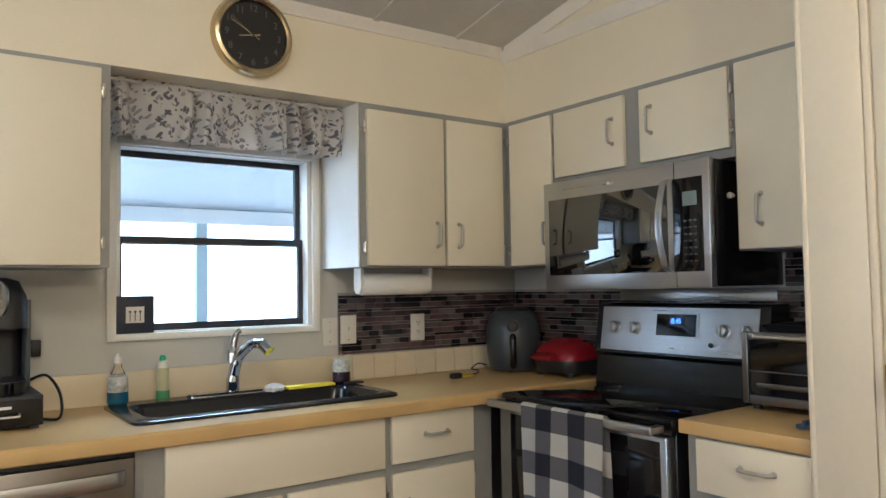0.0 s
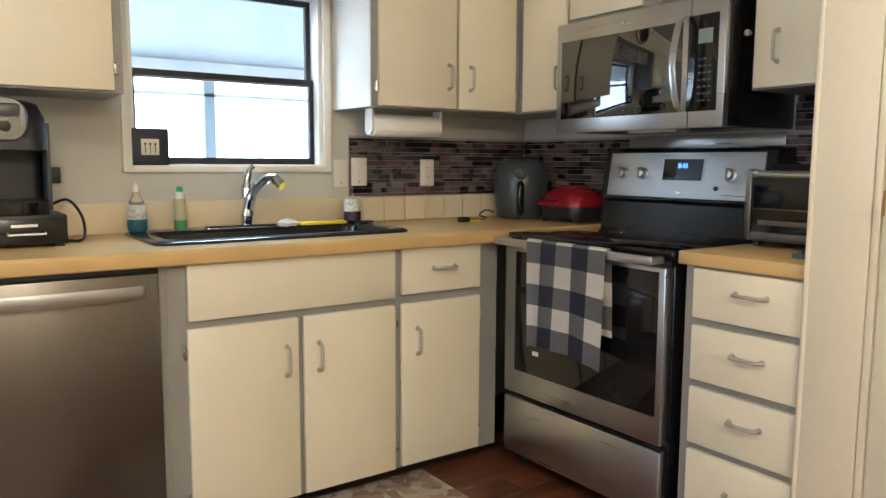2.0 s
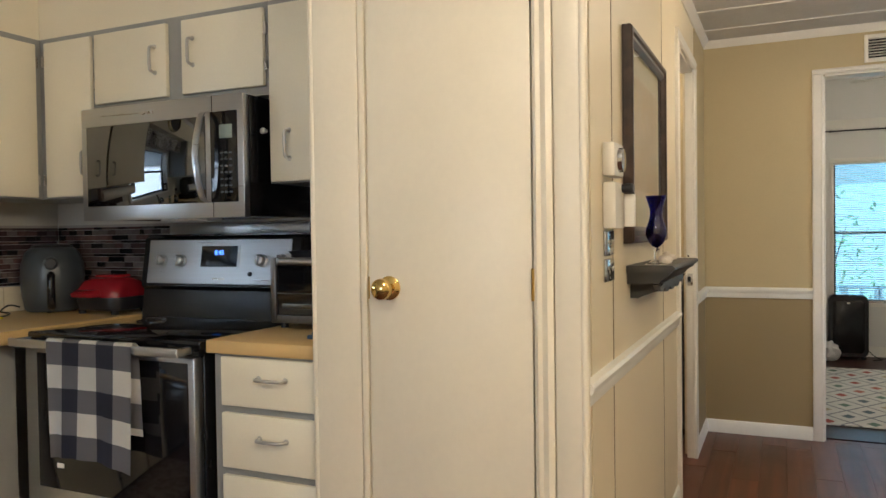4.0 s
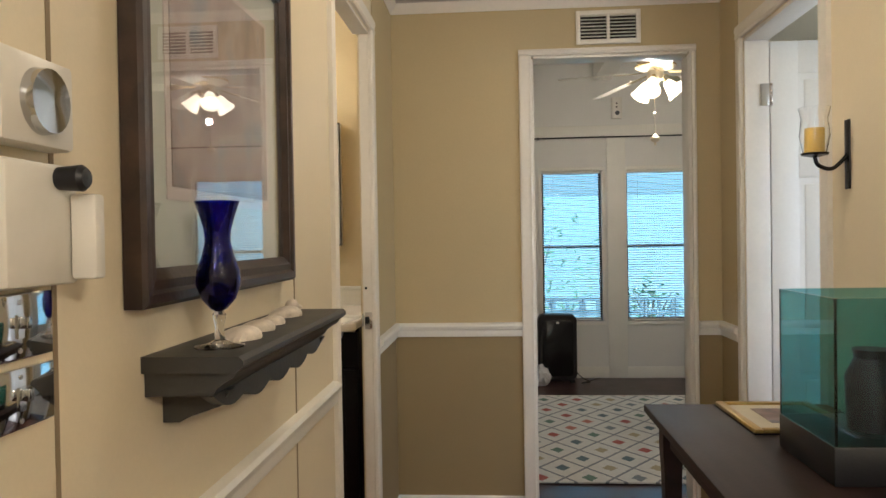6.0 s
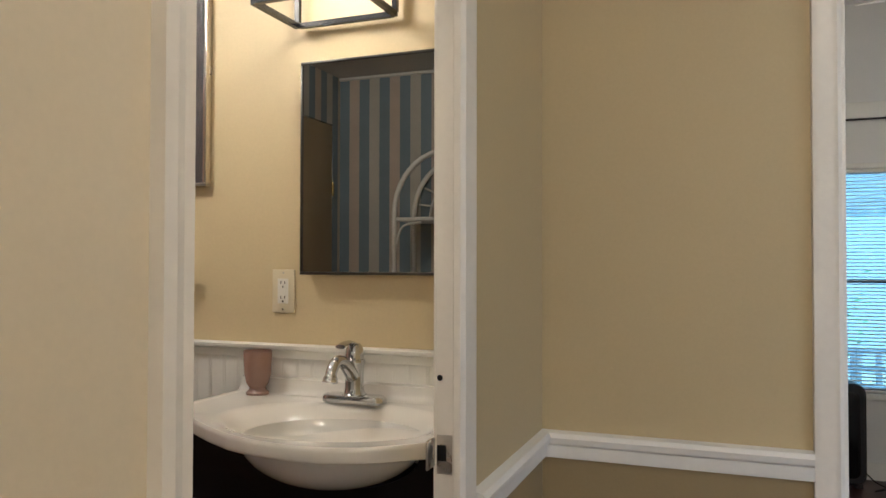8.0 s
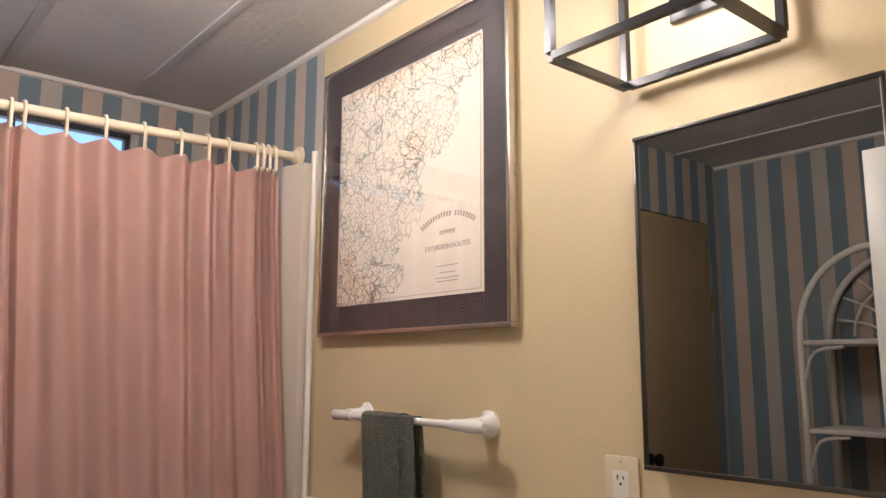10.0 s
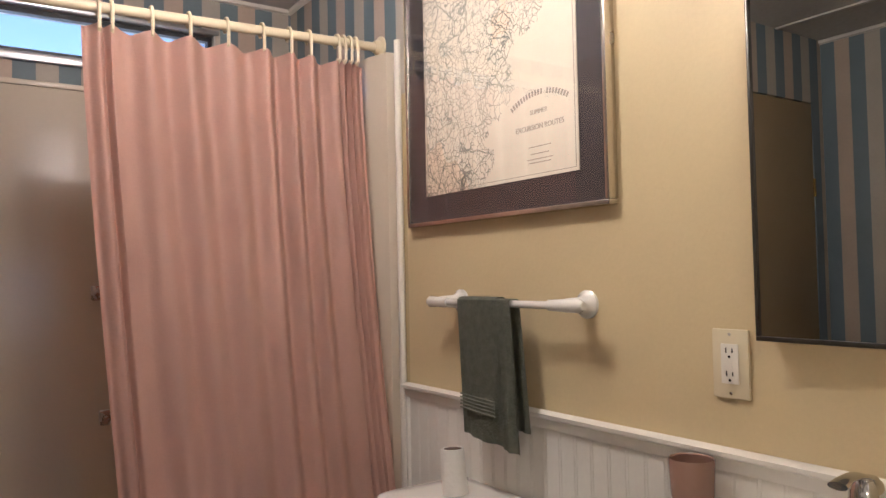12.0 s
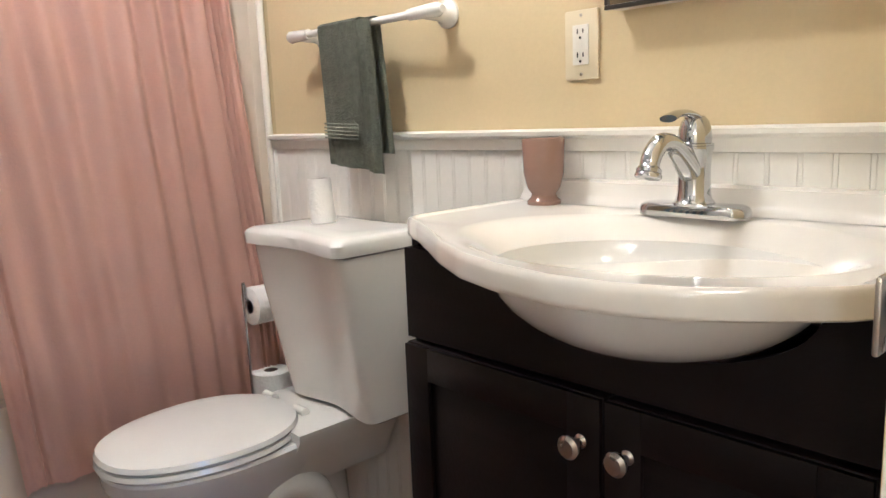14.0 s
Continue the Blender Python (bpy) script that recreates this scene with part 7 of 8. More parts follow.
PINK = mat("pink_curtain", (0.72, 0.465, 0.375), 0.48, var=0.06, scale=3, bump=0.10, bscale=160)
HOOKS = [1.585, 1.615, 1.71, 1.805, 1.905, 2.005, 2.085, 2.145, 2.235, 2.255, 2.275, 2.295]
def hook_index(x):
    """How many hooks lie before x, with parts of the way to the next."""
    if x <= HOOKS[0]:
        return (x - HOOKS[0]) / 0.05
    for k, (a, b) in enumerate(zip(HOOKS, HOOKS[1:])):
        if x <= b:
            return k + (x - a) / (b - a)
    return len(HOOKS) - 1 + (x - HOOKS[-1]) / 0.04


def curtain(u, v):
    # v: 0 at the top, 1 at the hem; one soft pleat from hook to hook, finer gathers at both ends
    xt = 1.545 + 0.773 * u
    x = 1.545 + 0.10 * v ** 1.2 + (0.773 - 0.068 * v) * u
    k = hook_index(xt) + 0.10 * math.sin(3.1 * v + 8 * u)
    mid = min(1.0, max(0.0, min((u - 0.10) / 0.08, (0.86 - u) / 0.06)))
    amp = 0.011 + 0.009 * mid + 0.004 * math.sin(2.7 * k)
    fold = -math.cos(2 * math.pi * k) * amp * (0.75 + 0.25 * math.cos(3.0 * v))
    fine = 0.0030 * math.sin(4 * math.pi * k + 1.3 + 0.8 * v) * (0.2 + 0.8 * v) * (1.0 - 0.6 * mid)
    crease = 0.016 * noise.noise((u * 9 + 0.6 * v, v * 1.6, 1.0)) + 0.0030 * noise.noise((u * 26, v * 7, 4.0))
    y = -0.705 - 0.15 * min(1, v * 1.2) ** 1.3 + fold + fine + crease * min(1, 0.3 + v * 2)
    sag = min(abs(xt - h) for h in HOOKS)
    z = 2.003 - 0.30 * min(sag, 0.055) - v * 1.735
    return Vector((x, y, z))
part("fabric", sheet(bmesh.new(), curtain, 320, 70, 1.8, 1.75, 0.0015), PINK, sc_)
for hx in HOOKS:
    zr = 2.028 + (hx - 0.872) / 1.512 * 0.038
    pts = [Vector((hx, -0.70 + 0.019 * math.cos(a), zr + 0.019 * math.sin(a))) for a in [radians(-60 + 26 * k) for k in range(10)]]
    bm = tube(bmesh.new(), pts + [Vector((hx, -0.722, zr - 0.02)), Vector((hx, -0.722, zr - 0.058)), Vector((hx, -0.712, zr - 0.066)), Vector((hx, -0.703, zr - 0.055))], 0.0045, 8)
    part("hook", bm, RODM, sc_)

# map in a frame
mp_ = thing("framed_map", (2.37, -1.265, 1.50), "old route map in black mat and silver frame", "picture")
Y0, Y1, Z0, Z1 = -1.648, -0.882, 1.500, 2.268
SILVER = mat("silver_moulding", (0.62, 0.58, 0.52), 0.25, 1.0, var=0.05)
for a in ((Y0, Z0, Y1, Z0 + 0.011), (Y0, Z1 - 0.011, Y1, Z1), (Y0, Z0 + 0.011, Y0 + 0.011, Z1 - 0.011), (Y1 - 0.011, Z0 + 0.011, Y1, Z1 - 0.011)):
    part("frame_bar", box(2.358, a[0], a[1], 2.3858, a[2], a[3], 0.002), SILVER, mp_)
part("mat_board", box(2.372, Y0 + 0.011, Z0 + 0.011, 2.378, Y1 - 0.011, Z1 - 0.011), mat("black_mat_board", (0.020, 0.012, 0.012), 0.6), mp_)
def mapmat():
    m = mat("map_paper", (0.60, 0.53, 0.42), 0.8, var=0.06, scale=8, bump=0.02)
    t = m.node_tree
    n, ln = t.nodes, t.links
    co = n.new("ShaderNodeTexCoord")
    sp_ = n.new("ShaderNodeSeparateXYZ")
    ln.new(co.outputs["Object"], sp_.inputs[0])

    def mth(op, a, b=None, c=None):
        q = n.new("ShaderNodeMath")
        q.operation = op
        for i, s in enumerate((a, b, c)):
            if s is not None:
                if isinstance(s, (int, float)):
                    q.inputs[i].default_value = s
                else:
                    ln.new(s, q.inputs[i])
        return q.outputs[0]
    ns = n.new("ShaderNodeTexNoise")
    ns.inputs["Scale"].default_value, ns.inputs["Detail"].default_value = 7, 6
    ln.new(co.outputs["Object"], ns.inputs["Vector"])
    mixv = n.new("ShaderNodeMix")
    mixv.data_type = "VECTOR"
    mixv.inputs["Factor"].default_value = 0.07
    ln.new(co.outputs["Object"], mixv.inputs[4])
    ln.new(ns.outputs["Color"], mixv.inputs[5])
    lines = None
    for sc2, wdt in ((30, 0.022), (62, 0.034), (12, 0.012)):
        v = n.new("ShaderNodeTexVoronoi")
        v.feature = "DISTANCE_TO_EDGE"
        v.inputs["Scale"].default_value = sc2
        ln.new(mixv.outputs[1], v.inputs["Vector"])
        l1 = mth("LESS_THAN", v.outputs["Distance"], wdt)
        lines = l1 if lines is None else mth("MAXIMUM", lines, l1)
    # land lies to the north and west of a coast that climbs to the right
    coast = mth("MULTIPLY_ADD", ns.outputs[0], 0.45, mth("MULTIPLY_ADD", sp_.outputs[1], 0.9, mth("MULTIPLY", sp_.outputs[2], 0.47)))
    land = mth("GREATER_THAN", coast, 0.29)
    nz = n.new("ShaderNodeTexNoise")
    nz.inputs["Scale"].default_value = 5
    ln.new(co.outputs["Object"], nz.inputs["Vector"])
    dens = mth("MULTIPLY", mth("MULTIPLY", lines, land), mth("MULTIPLY_ADD", nz.outputs[0], 1.7, -0.05))
    mx = n.new("ShaderNodeMix")
    mx.data_type = "RGBA"
    mx.inputs[6].default_value = (0.62, 0.55, 0.44, 1)
    mx.inputs[7].default_value = (0.10, 0.11, 0.095, 1)
    ln.new(dens, mx.inputs[0])
    tint = n.new("ShaderNodeMix")
    tint.data_type = "RGBA"
    ln.new(mth("MULTIPLY", land, mth("GREATER_THAN", nz.outputs[0], 0.56)), tint.inputs[0])
    ln.new(mx.outputs[2], tint.inputs[6])
    tm2 = n.new("ShaderNodeMix")
    tm2.data_type = "RGBA"
    tm2.blend_type = "MULTIPLY"
    tm2.inputs[0].default_value = 1.0
    ln.new(mx.outputs[2], tm2.inputs[6])
    tm2.inputs[7].default_value = (1.0, 0.90, 0.82, 1)
    ln.new(tm2.outputs[2], tint.inputs[7])
    hs = next(x for x in n if x.bl_idname == "ShaderNodeHueSaturation")
    ln.new(tint.outputs[2], hs.inputs["Color"])
    return m
part("map_sheet", box(2.3690, -1.557, 1.580, 2.3715, -0.968, 2.182), mapmat(), mp_)
INK = mat("map_ink", (0.27, 0.23, 0.19), 0.8)
bm = bmesh.new()
for a in ((-1.550, 1.587, -0.975, 1.5885), (-1.550, 2.1735, -0.975, 2.175), (-1.550, 1.587, -1.5485, 2.175), (-0.9765, 1.587, -0.975, 2.175)):
    bx(bm, 2.3682, a[0], a[1], 2.3688, a[2], a[3])
part("neat_line", bm, INK, mp_)
def on_map(y, z, turn=0.0):
    return Matrix.Translation((2.3684, y, z)) @ Matrix(((0, 0, -1, 0), (-1, 0, 0, 0), (0, 1, 0, 0), (0, 0, 0, 1))) @ Matrix.Rotation(turn, 4, "Z")
words("title_word", "SUMMER", 0.015, on_map(-1.435, 1.727), INK, mp_)
words("title_word", "EXCURSION ROUTES", 0.017, on_map(-1.435, 1.693), INK, mp_)
for k in range(21):
    if k == 12:
        continue
    a = radians(128 - k * 3.8)
    y, z = -1.435 - 0.15 * math.cos(a), 1.655 + 0.115 * math.sin(a)
    bm = box(-0.0026, -0.0062, -0.0004, 0.0026, 0.0062, 0.0004)
    bmesh.ops.transform(bm, matrix=on_map(y, z, a - math.pi / 2), verts=bm.verts)
    part("title_mark", bm, INK, mp_)
for k, (w, z) in enumerate(((0.075, 1.648), (0.060, 1.632), (0.085, 1.620), (0.075, 1.612))):
    part("legend_line", box(2.3680, -1.435 - w / 2, z, 2.3686, -1.435 + w / 2, z + 0.002), INK, mp_)
g_ = part("glass", box(2.3615, Y0 + 0.010, Z0 + 0.010, 2.3630, Y1 - 0.010, Z1 - 0.010), PANE, mp_)
g_.visible_shadow = False

# towel bar and towel
tbm = thing("towel_bar", (2.35, -1.32, 1.27), "white ceramic towel bar on the wall", "towel bar")
for y in (-1.100, -1.555):
    part("post", lathe(bmesh.new(), (2.3855, y, 1.298), (-1, 0, 0), [(0, 0.030), (0.006, 0.030), (0.014, 0.020), (0.030, 0.016), (0.062, 0.015), (0.075, 0.012), (0.080, 0.0)], 24), PORC, tbm)
part("bar", tube(bmesh.new(), [(2.318, -1.120, 1.298), (2.318, -1.535, 1.298)], 0.0085, 14), PORC, tbm)
for y0, y1 in ((-1.045, -1.135), (-1.610, -1.510)):
    part("sleeve", tube(bmesh.new(), [(2.318, y0, 1.298), (2.318, y0 + (y1 - y0) * 0.15, 1.298), (2.318, y1, 1.298)], [0.008, 0.015, 0.012], 16), PORC, tbm)
TERRY = mat("sage_terry", (0.20, 0.21, 0.16), 0.98, var=0.22, scale=60, bump=0.45, bscale=190)
ht = thing("hand_towel", (2.32, -1.31, 0.98), "folded sage green hand towel over the bar", "towel")
def hand_towel(w0, w1, dx, front, back):
    def f(u, v):
        y = w0 + (w1 - w0) * u
        s = v * (front + back + 0.05)
        wv = 0.006 * math.sin(u * 7 + 1) + 0.003 * math.sin(u * 17)
        if s < front:
            k = 1 - s / front
            return Vector((2.3035 - dx + wv * k, y - 0.030 * k * (0.4 + u * 0.3), 1.304 - front + s - 0.010 * u * k))
        if s < front + 0.05:
            a = (s - front) / 0.05 * math.pi
            return Vector((2.318 - (0.0145 + dx) * math.cos(a), y, 1.304 + (0.006 + dx) * math.sin(a)))
        k = (s - front - 0.05) / back
        return Vector((2.3325 + dx + 0.004 * math.sin(u * 6), y - 0.03 * k, 1.304 - (s - front - 0.05)))
    return f
part("fold", sheet(bmesh.new(), hand_towel(-1.200, -1.345, 0.004, 0.315, 0.29), 24, 70, thick=0.009), TERRY, ht)
part("fold", sheet(bmesh.new(), hand_towel(-1.335, -1.395, 0.0, 0.325, 0.29), 14, 70, thick=0.007), TERRY, ht)
for k in range(5):
    z = 1.085 - k * 0.008
    part("band", tube(bmesh.new(), [(2.2885, -1.212 - 0.010, z), (2.287, -1.285, z - 0.003), (2.2885, -1.352, z - 0.006)], 0.0022, 6), TERRY, ht)

plate("wall_outlet", (2.3855, -1.895, 1.204), (-1, 0, 0), 0.071, 0.118, "gfci", "ivory plate with a white safety outlet", IVORY)

# medicine cabinet
mc = thing("medicine_cabinet", (2.365, -2.175, 1.25), "mirrored wall cabinet with thin dark frame", "mirror cabinet")
part("body", box(2.349, -2.377, 1.252, 2.3855, -1.972, 1.816), mat("cabinet_white", (0.62, 0.57, 0.48), 0.4), mc)
part("mirror", box(2.3455, -2.372, 1.258, 2.3485, -1.976, 1.811), MIRROR, mc)
for a in ((-2.380, 1.250, -1.969, 1.2575), (-2.380, 1.8115, -1.969, 1.819), (-2.380, 1.2575, -2.3725, 1.8115), (-1.9755, 1.2575, -1.969, 1.8115)):
    part("frame_bar", box(2.3415, a[0], a[1], 2.3495, a[2], a[3], 0.0015), mat("gunmetal", (0.10, 0.095, 0.085), 0.3, 0.9, var=0.08), mc)

# caged wall light
vl = thing("vanity_light", (2.38, -2.09, 2.1), "black cage wall light above the mirror", "lamp")
part("wall_plate", box(2.372, -2.15, 2.02, 2.3855, -2.035, 2.14, 0.003), BLACK, vl)
cx0, cx1, cy0, cy1, cz0, cz1 = 2.155, 2.362, -2.238, -1.947, 1.925, 2.215
ww = 0.007
for y in (cy0, cy1):
    for z in (cz0, cz1):
        part("cage_bar", box(cx0, y - ww, z - ww, cx1, y + ww, z + ww), BLACK, vl)
    for x in (cx0, cx1):
        part("cage_bar", box(x - ww, y - ww * 0.98, cz0 + ww, x + ww, y + ww * 0.98, cz1 - ww), BLACK, vl)
for x in (cx0, cx1):
    for z in (cz0, cz1):
        part("cage_bar", box(x - ww * 0.98, cy0 + ww, z - ww * 0.98, x + ww * 0.98, cy1 - ww, z + ww * 0.98), BLACK, vl)
part("arm", tube(bmesh.new(), [(2.375, -2.092, 2.10), (2.235, -2.092, 2.12)], 0.008, 10), BLACK, vl)
part("socket", lathe(bmesh.new(), (2.235, -2.092, 2.135), (0, 0, -1), [(0, 0.018), (0.035, 0.018), (0.036, 0.0)], 16), BLACK, vl)
b_ = part("bulb", lathe(bmesh.new(), (2.235, -2.092, 2.100), (0, 0, -1), [(0, 0.013), (0.02, 0.017), (0.05, 0.030), (0.075, 0.028), (0.092, 0.014), (0.096, 0)], 24), glow("lit_bulb", (1.0, 0.86, 0.62), 10), vl, "lit frosted bulb")
b_.visible_shadow = False

# vanity
vn = thing("vanity", (2.2, -2.15, 0), "espresso vanity cabinet with two doors", "vanity")
bm = box(2.060, -2.505, 0.085, 2.3825, -1.790, 0.770)
bx(bm, 2.060, -2.505, 0.770, 2.3825, -2.490, 0.899)
bx(bm, 2.060, -1.805, 0.770, 2.3825, -1.790, 0.899)
part("body", bm, ESPRESSO, vn)
part("toe_kick", box(2.10, -2.505, 0.0, 2.3825, -1.800, 0.085), BLACK, vn)
part("apron", prism(bmesh.new(), [(-1.791, 0.884), (-1.791, 0.735), (-2.503, 0.735), (-2.503, 0.884)] + [(-2.220 - 0.222 * math.cos(math.pi * k / 24), 0.884 - 0.090 * math.sin(math.pi * k / 24)) for k in range(25)], "x", 2.042, 2.0595), ESPRESSO, vn)
for y0, y1, ky in ((-2.182, -1.793, -2.150), (-2.502, -2.186, -2.222)):
    d_ = part("door", box(2.038, y0, 0.10, 2.0595, y1, 0.728, 0.002), ESPRESSO, vn)
    bm = bmesh.new()
    bx(bm, 2.030, y0 + 0.002, 0.102, 2.0378, y0 + 0.055, 0.726, 0.001)
    bx(bm, 2.030, y1 - 0.055, 0.102, 2.0378, y1 - 0.002, 0.726, 0.001)
    bx(bm, 2.030, y0 + 0.055, 0.102, 2.0378, y1 - 0.055, 0.157, 0.001)
    bx(bm, 2.030, y0 + 0.055, 0.671, 2.0378, y1 - 0.055, 0.726, 0.001)
    part("door_frame", bm, ESPRESSO, d_)
    part("knob", lathe(bmesh.new(), (2.0298, ky, 0.662), (-1, 0, 0), [(0, 0.010), (0.004, 0.006), (0.016, 0.006), (0.020, 0.014), (0.027, 0.0165), (0.032, 0.012), (0.033, 0)], 24), NICKEL, d_, "round brushed nickel knob")
vtop = thing("washbasin", (2.15, -2.15, 0.9), "white cultured marble vanity top with integral bowl", "sink")
OUT = [(2.3825, -1.770), (2.100, -1.770), (2.068, -1.774), (2.048, -1.792), (2.038, -1.822), (2.015, -1.858), (1.970, -1.930), (1.925, -2.000), (1.880, -2.085), (1.855, -2.165), (1.843, -2.255), (1.850, -2.325), (1.872, -2.385), (1.915, -2.445), (1.972, -2.508), (2.3825, -2.508)]
CV = Vector((2.135, -2.155))
def hit_outline(a):
    d = Vector((math.cos(a), math.sin(a)))
    best = None
    for p, q in zip(OUT, OUT[1:] + OUT[:1]):
        p, q = Vector(p) - CV, Vector(q) - CV
        e = q - p
        det = d.x * -e.y + d.y * e.x
        if abs(det) < 1e-9:
            continue
        s = (p.x * -e.y + p.y * e.x) / det
        t_ = (d.x * p.y - d.y * p.x) / det
        if s > 0 and -1e-6 <= t_ <= 1 + 1e-6 and (best is None or s < best):
            best = s
    return CV + d * best
NA = 120
ang = [2 * math.pi * k / NA for k in range(NA)]
outer = [hit_outline(a) for a in ang]
def ring(scale, z):
    return [Vector((CV.x + (p.x - CV.x) * scale, CV.y + (p.y - CV.y) * scale, z)) for p in outer]
def ell(rx, ry, z):
    return [Vector((CV.x - 0.025 + rx * math.cos(a), CV.y - 0.04 + ry * math.sin(a), z)) for a in ang]
bm = bmesh.new()
loft(bm, [ring(0.960, 0.8992), ring(0.990, 0.8995), ring(0.998, 0.902), ring(1.0, 0.906), ring(1.0, 0.922), ring(0.995, 0.9285), ring(0.985, 0.9315), ring(0.970, 0.9315), ring(0.958, 0.9290), ring(0.945, 0.9280), ell(0.214, 0.288, 0.9272), ell(0.206, 0.276, 0.9258), ell(0.196, 0.260, 0.9215), ell(0.184, 0.242, 0.9140), ell(0.163, 0.214, 0.8980), ell(0.132, 0.175, 0.8720), ell(0.090, 0.120, 0.8420), ell(0.050, 0.065, 0.8240), ell(0.022, 0.022, 0.8180)], caps=False)
bm.verts.ensure_lookup_table()
bm.faces.new(bm.verts[-NA:])
part("top", bm, MARBLE, vtop)
bm = bmesh.new()
rings = []
for k in range(11):
    t_ = k / 10 * math.pi / 2
    rings.append([Vector((2.075 + 0.178 * math.cos(t_) * math.cos(a), -2.220 + 0.212 * math.cos(t_) * math.sin(a), 0.8990 - 0.108 * math.sin(t_))) for a in ang[::2]])
loft(bm, rings[:-1] + [[Vector((2.075 + 0.004 * math.cos(a), -2.220 + 0.004 * math.sin(a), 0.7910)) for a in ang[::2]]], caps=False)
part("bowl_underside", bm, PORC, vtop, "white bowl bulging below the top")
part("upstand", prism(bmesh.new(), [(2.3825, 0.929), (2.340, 0.929), (2.350, 0.933), (2.360, 0.945), (2.366, 0.966), (2.3825, 0.970)], "y", -2.506, -1.772), MARBLE, vtop)
part("drain", lathe(bmesh.new(), (2.10, -2.205, 0.8185), (0, 0, 1), [(0, 0.024), (0.003, 0.022), (0.003, 0.0)], 20), CHROME, vtop)
vf = thing("vanity_faucet", (2.315, -2.15, 0.93), "chrome single-handle bathroom faucet", "faucet")
FB = Vector((2.318, -2.147, 0.9285))
pl_ = [(FB.x + 0.028 * math.cos(a), FB.y + (0.062 if math.sin(a) > 0 else -0.062) + 0.026 * math.sin(a)) for a in [2 * math.pi * k / 32 for k in range(32)]]
bm = loft(bmesh.new(), [[Vector((FB.x + (x - FB.x) * s, FB.y + (y - FB.y) * s, z)) for x, y in pl_] for s, z in ((1.0, 0.9275), (1.0, 0.938), (0.97, 0.943), (0.90, 0.946), (0.4, 0.947))])
part("base_plate", bm, CHROME, vf)
part("body", lathe(bmesh.new(), FB + Vector((0, 0, 0.016)), (0, 0, 1), [(0, 0.031), (0.004, 0.031), (0.008, 0.027), (0.018, 0.0245), (0.050, 0.0235), (0.078, 0.0255), (0.084, 0.028), (0.088, 0.0275), (0.090, 0.024), (0.095, 0.0245), (0.112, 0.0235), (0.124, 0.020), (0.132, 0.013), (0.134, 0)], 32), CHROME, vf)
part("cap_ring", lathe(bmesh.new(), FB + Vector((0, 0, 0.1035)), (0, 0, 1), [(0, 0.0255), (0.001, 0.0275), (0.004, 0.0275), (0.005, 0.0250)], 32), CHROME, vf)
sp_pts = bez([FB + Vector((-0.006, 0, 0.062)), FB + Vector((-0.040, -0.001, 0.091)), FB + Vector((-0.075, -0.003, 0.111)), FB + Vector((-0.106, -0.005, 0.112)), FB + Vector((-0.128, -0.006, 0.094)), FB + Vector((-0.136, -0.007, 0.074))], 6)
sp_rad = [0.019 - 0.0052 * min(1, k / 14) + (0.0035 if k > 27 else 0.0) for k in range(len(sp_pts))]
so_ = part("spout", tube(bmesh.new(), sp_pts, sp_rad, 20), CHROME, vf)
part("aerator", lathe(bmesh.new(), FB + Vector((-0.136, -0.007, 0.075)), (-0.25, 0, -1), [(0, 0.0165), (0.003, 0.0185), (0.007, 0.0185), (0.009, 0.0160), (0.009, 0)], 20), CHROME, so_)
lv_pts = bez([FB + Vector((0.004, 0, 0.142)), FB + Vector((-0.024, 0, 0.152)), FB + Vector((-0.050, 0.001, 0.152)), FB + Vector((-0.072, 0.002, 0.146))], 6)
part("lever", loft(bmesh.new(), [[p + Vector((0, w * math.cos(a), 0.0055 * math.sin(a))) for a in [2 * math.pi * q / 14 for q in range(14)]] for p, w in zip(lv_pts, [0.016 - 0.005 * min(1, k / 8) + 0.003 * max(0, (k - 12) / 6) for k in range(len(lv_pts))])]), CHROME, vf)
cu = thing("tumbler", (2.322, -1.853, 0.93), "glazed dusty rose ceramic tumbler", "cup")
CU = Vector((2.322, -1.853, 0.9285))
prof = [(0, 0.030), (0.006, 0.031), (0.012, 0.024), (0.018, 0.022), (0.030, 0.030), (0.055, 0.036), (0.115, 0.0385)]
part("cup", lathe(bmesh.new(), CU, (0, 0, 1), prof + [(0.117, 0.0375), (0.115, 0.0355), (0.055, 0.033), (0.035, 0.028), (0.033, 0)], 36), mat("rose_glaze", (0.26, 0.155, 0.115), 0.18, var=0.06, bump=0.01, coat=0.4), cu)

# toilet
tl = thing("toilet", (2.1, -1.15, 0), "white two-piece toilet with closed lid", "toilet")
TC = -1.150
TT = -1.283
def tank_ring(x0, x1, w, z, hollow=0.020):
    """A tank section: flat back, rounded corners, a front that curves in between them."""
    out = [Vector((x1, TT + w, z)), Vector((x1, TT - w, z))]
    for a in (0, 22, 45, 68, 90):
        out.append(Vector((x0 + 0.022 - 0.022 * math.sin(radians(a)), TT - w + 0.022 - 0.022 * math.cos(radians(a)), z)))
    for k in range(1, 12):
        u = k / 12
        out.append(Vector((x0 + hollow * math.sin(math.pi * u) ** 2, TT - w + 0.022 + u * (2 * w - 0.044), z)))
    for a in (90, 68, 45, 22, 0):
        out.append(Vector((x0 + 0.022 - 0.022 * math.sin(radians(a)), TT + w - 0.022 + 0.022 * math.cos(radians(a)), z)))
    return out
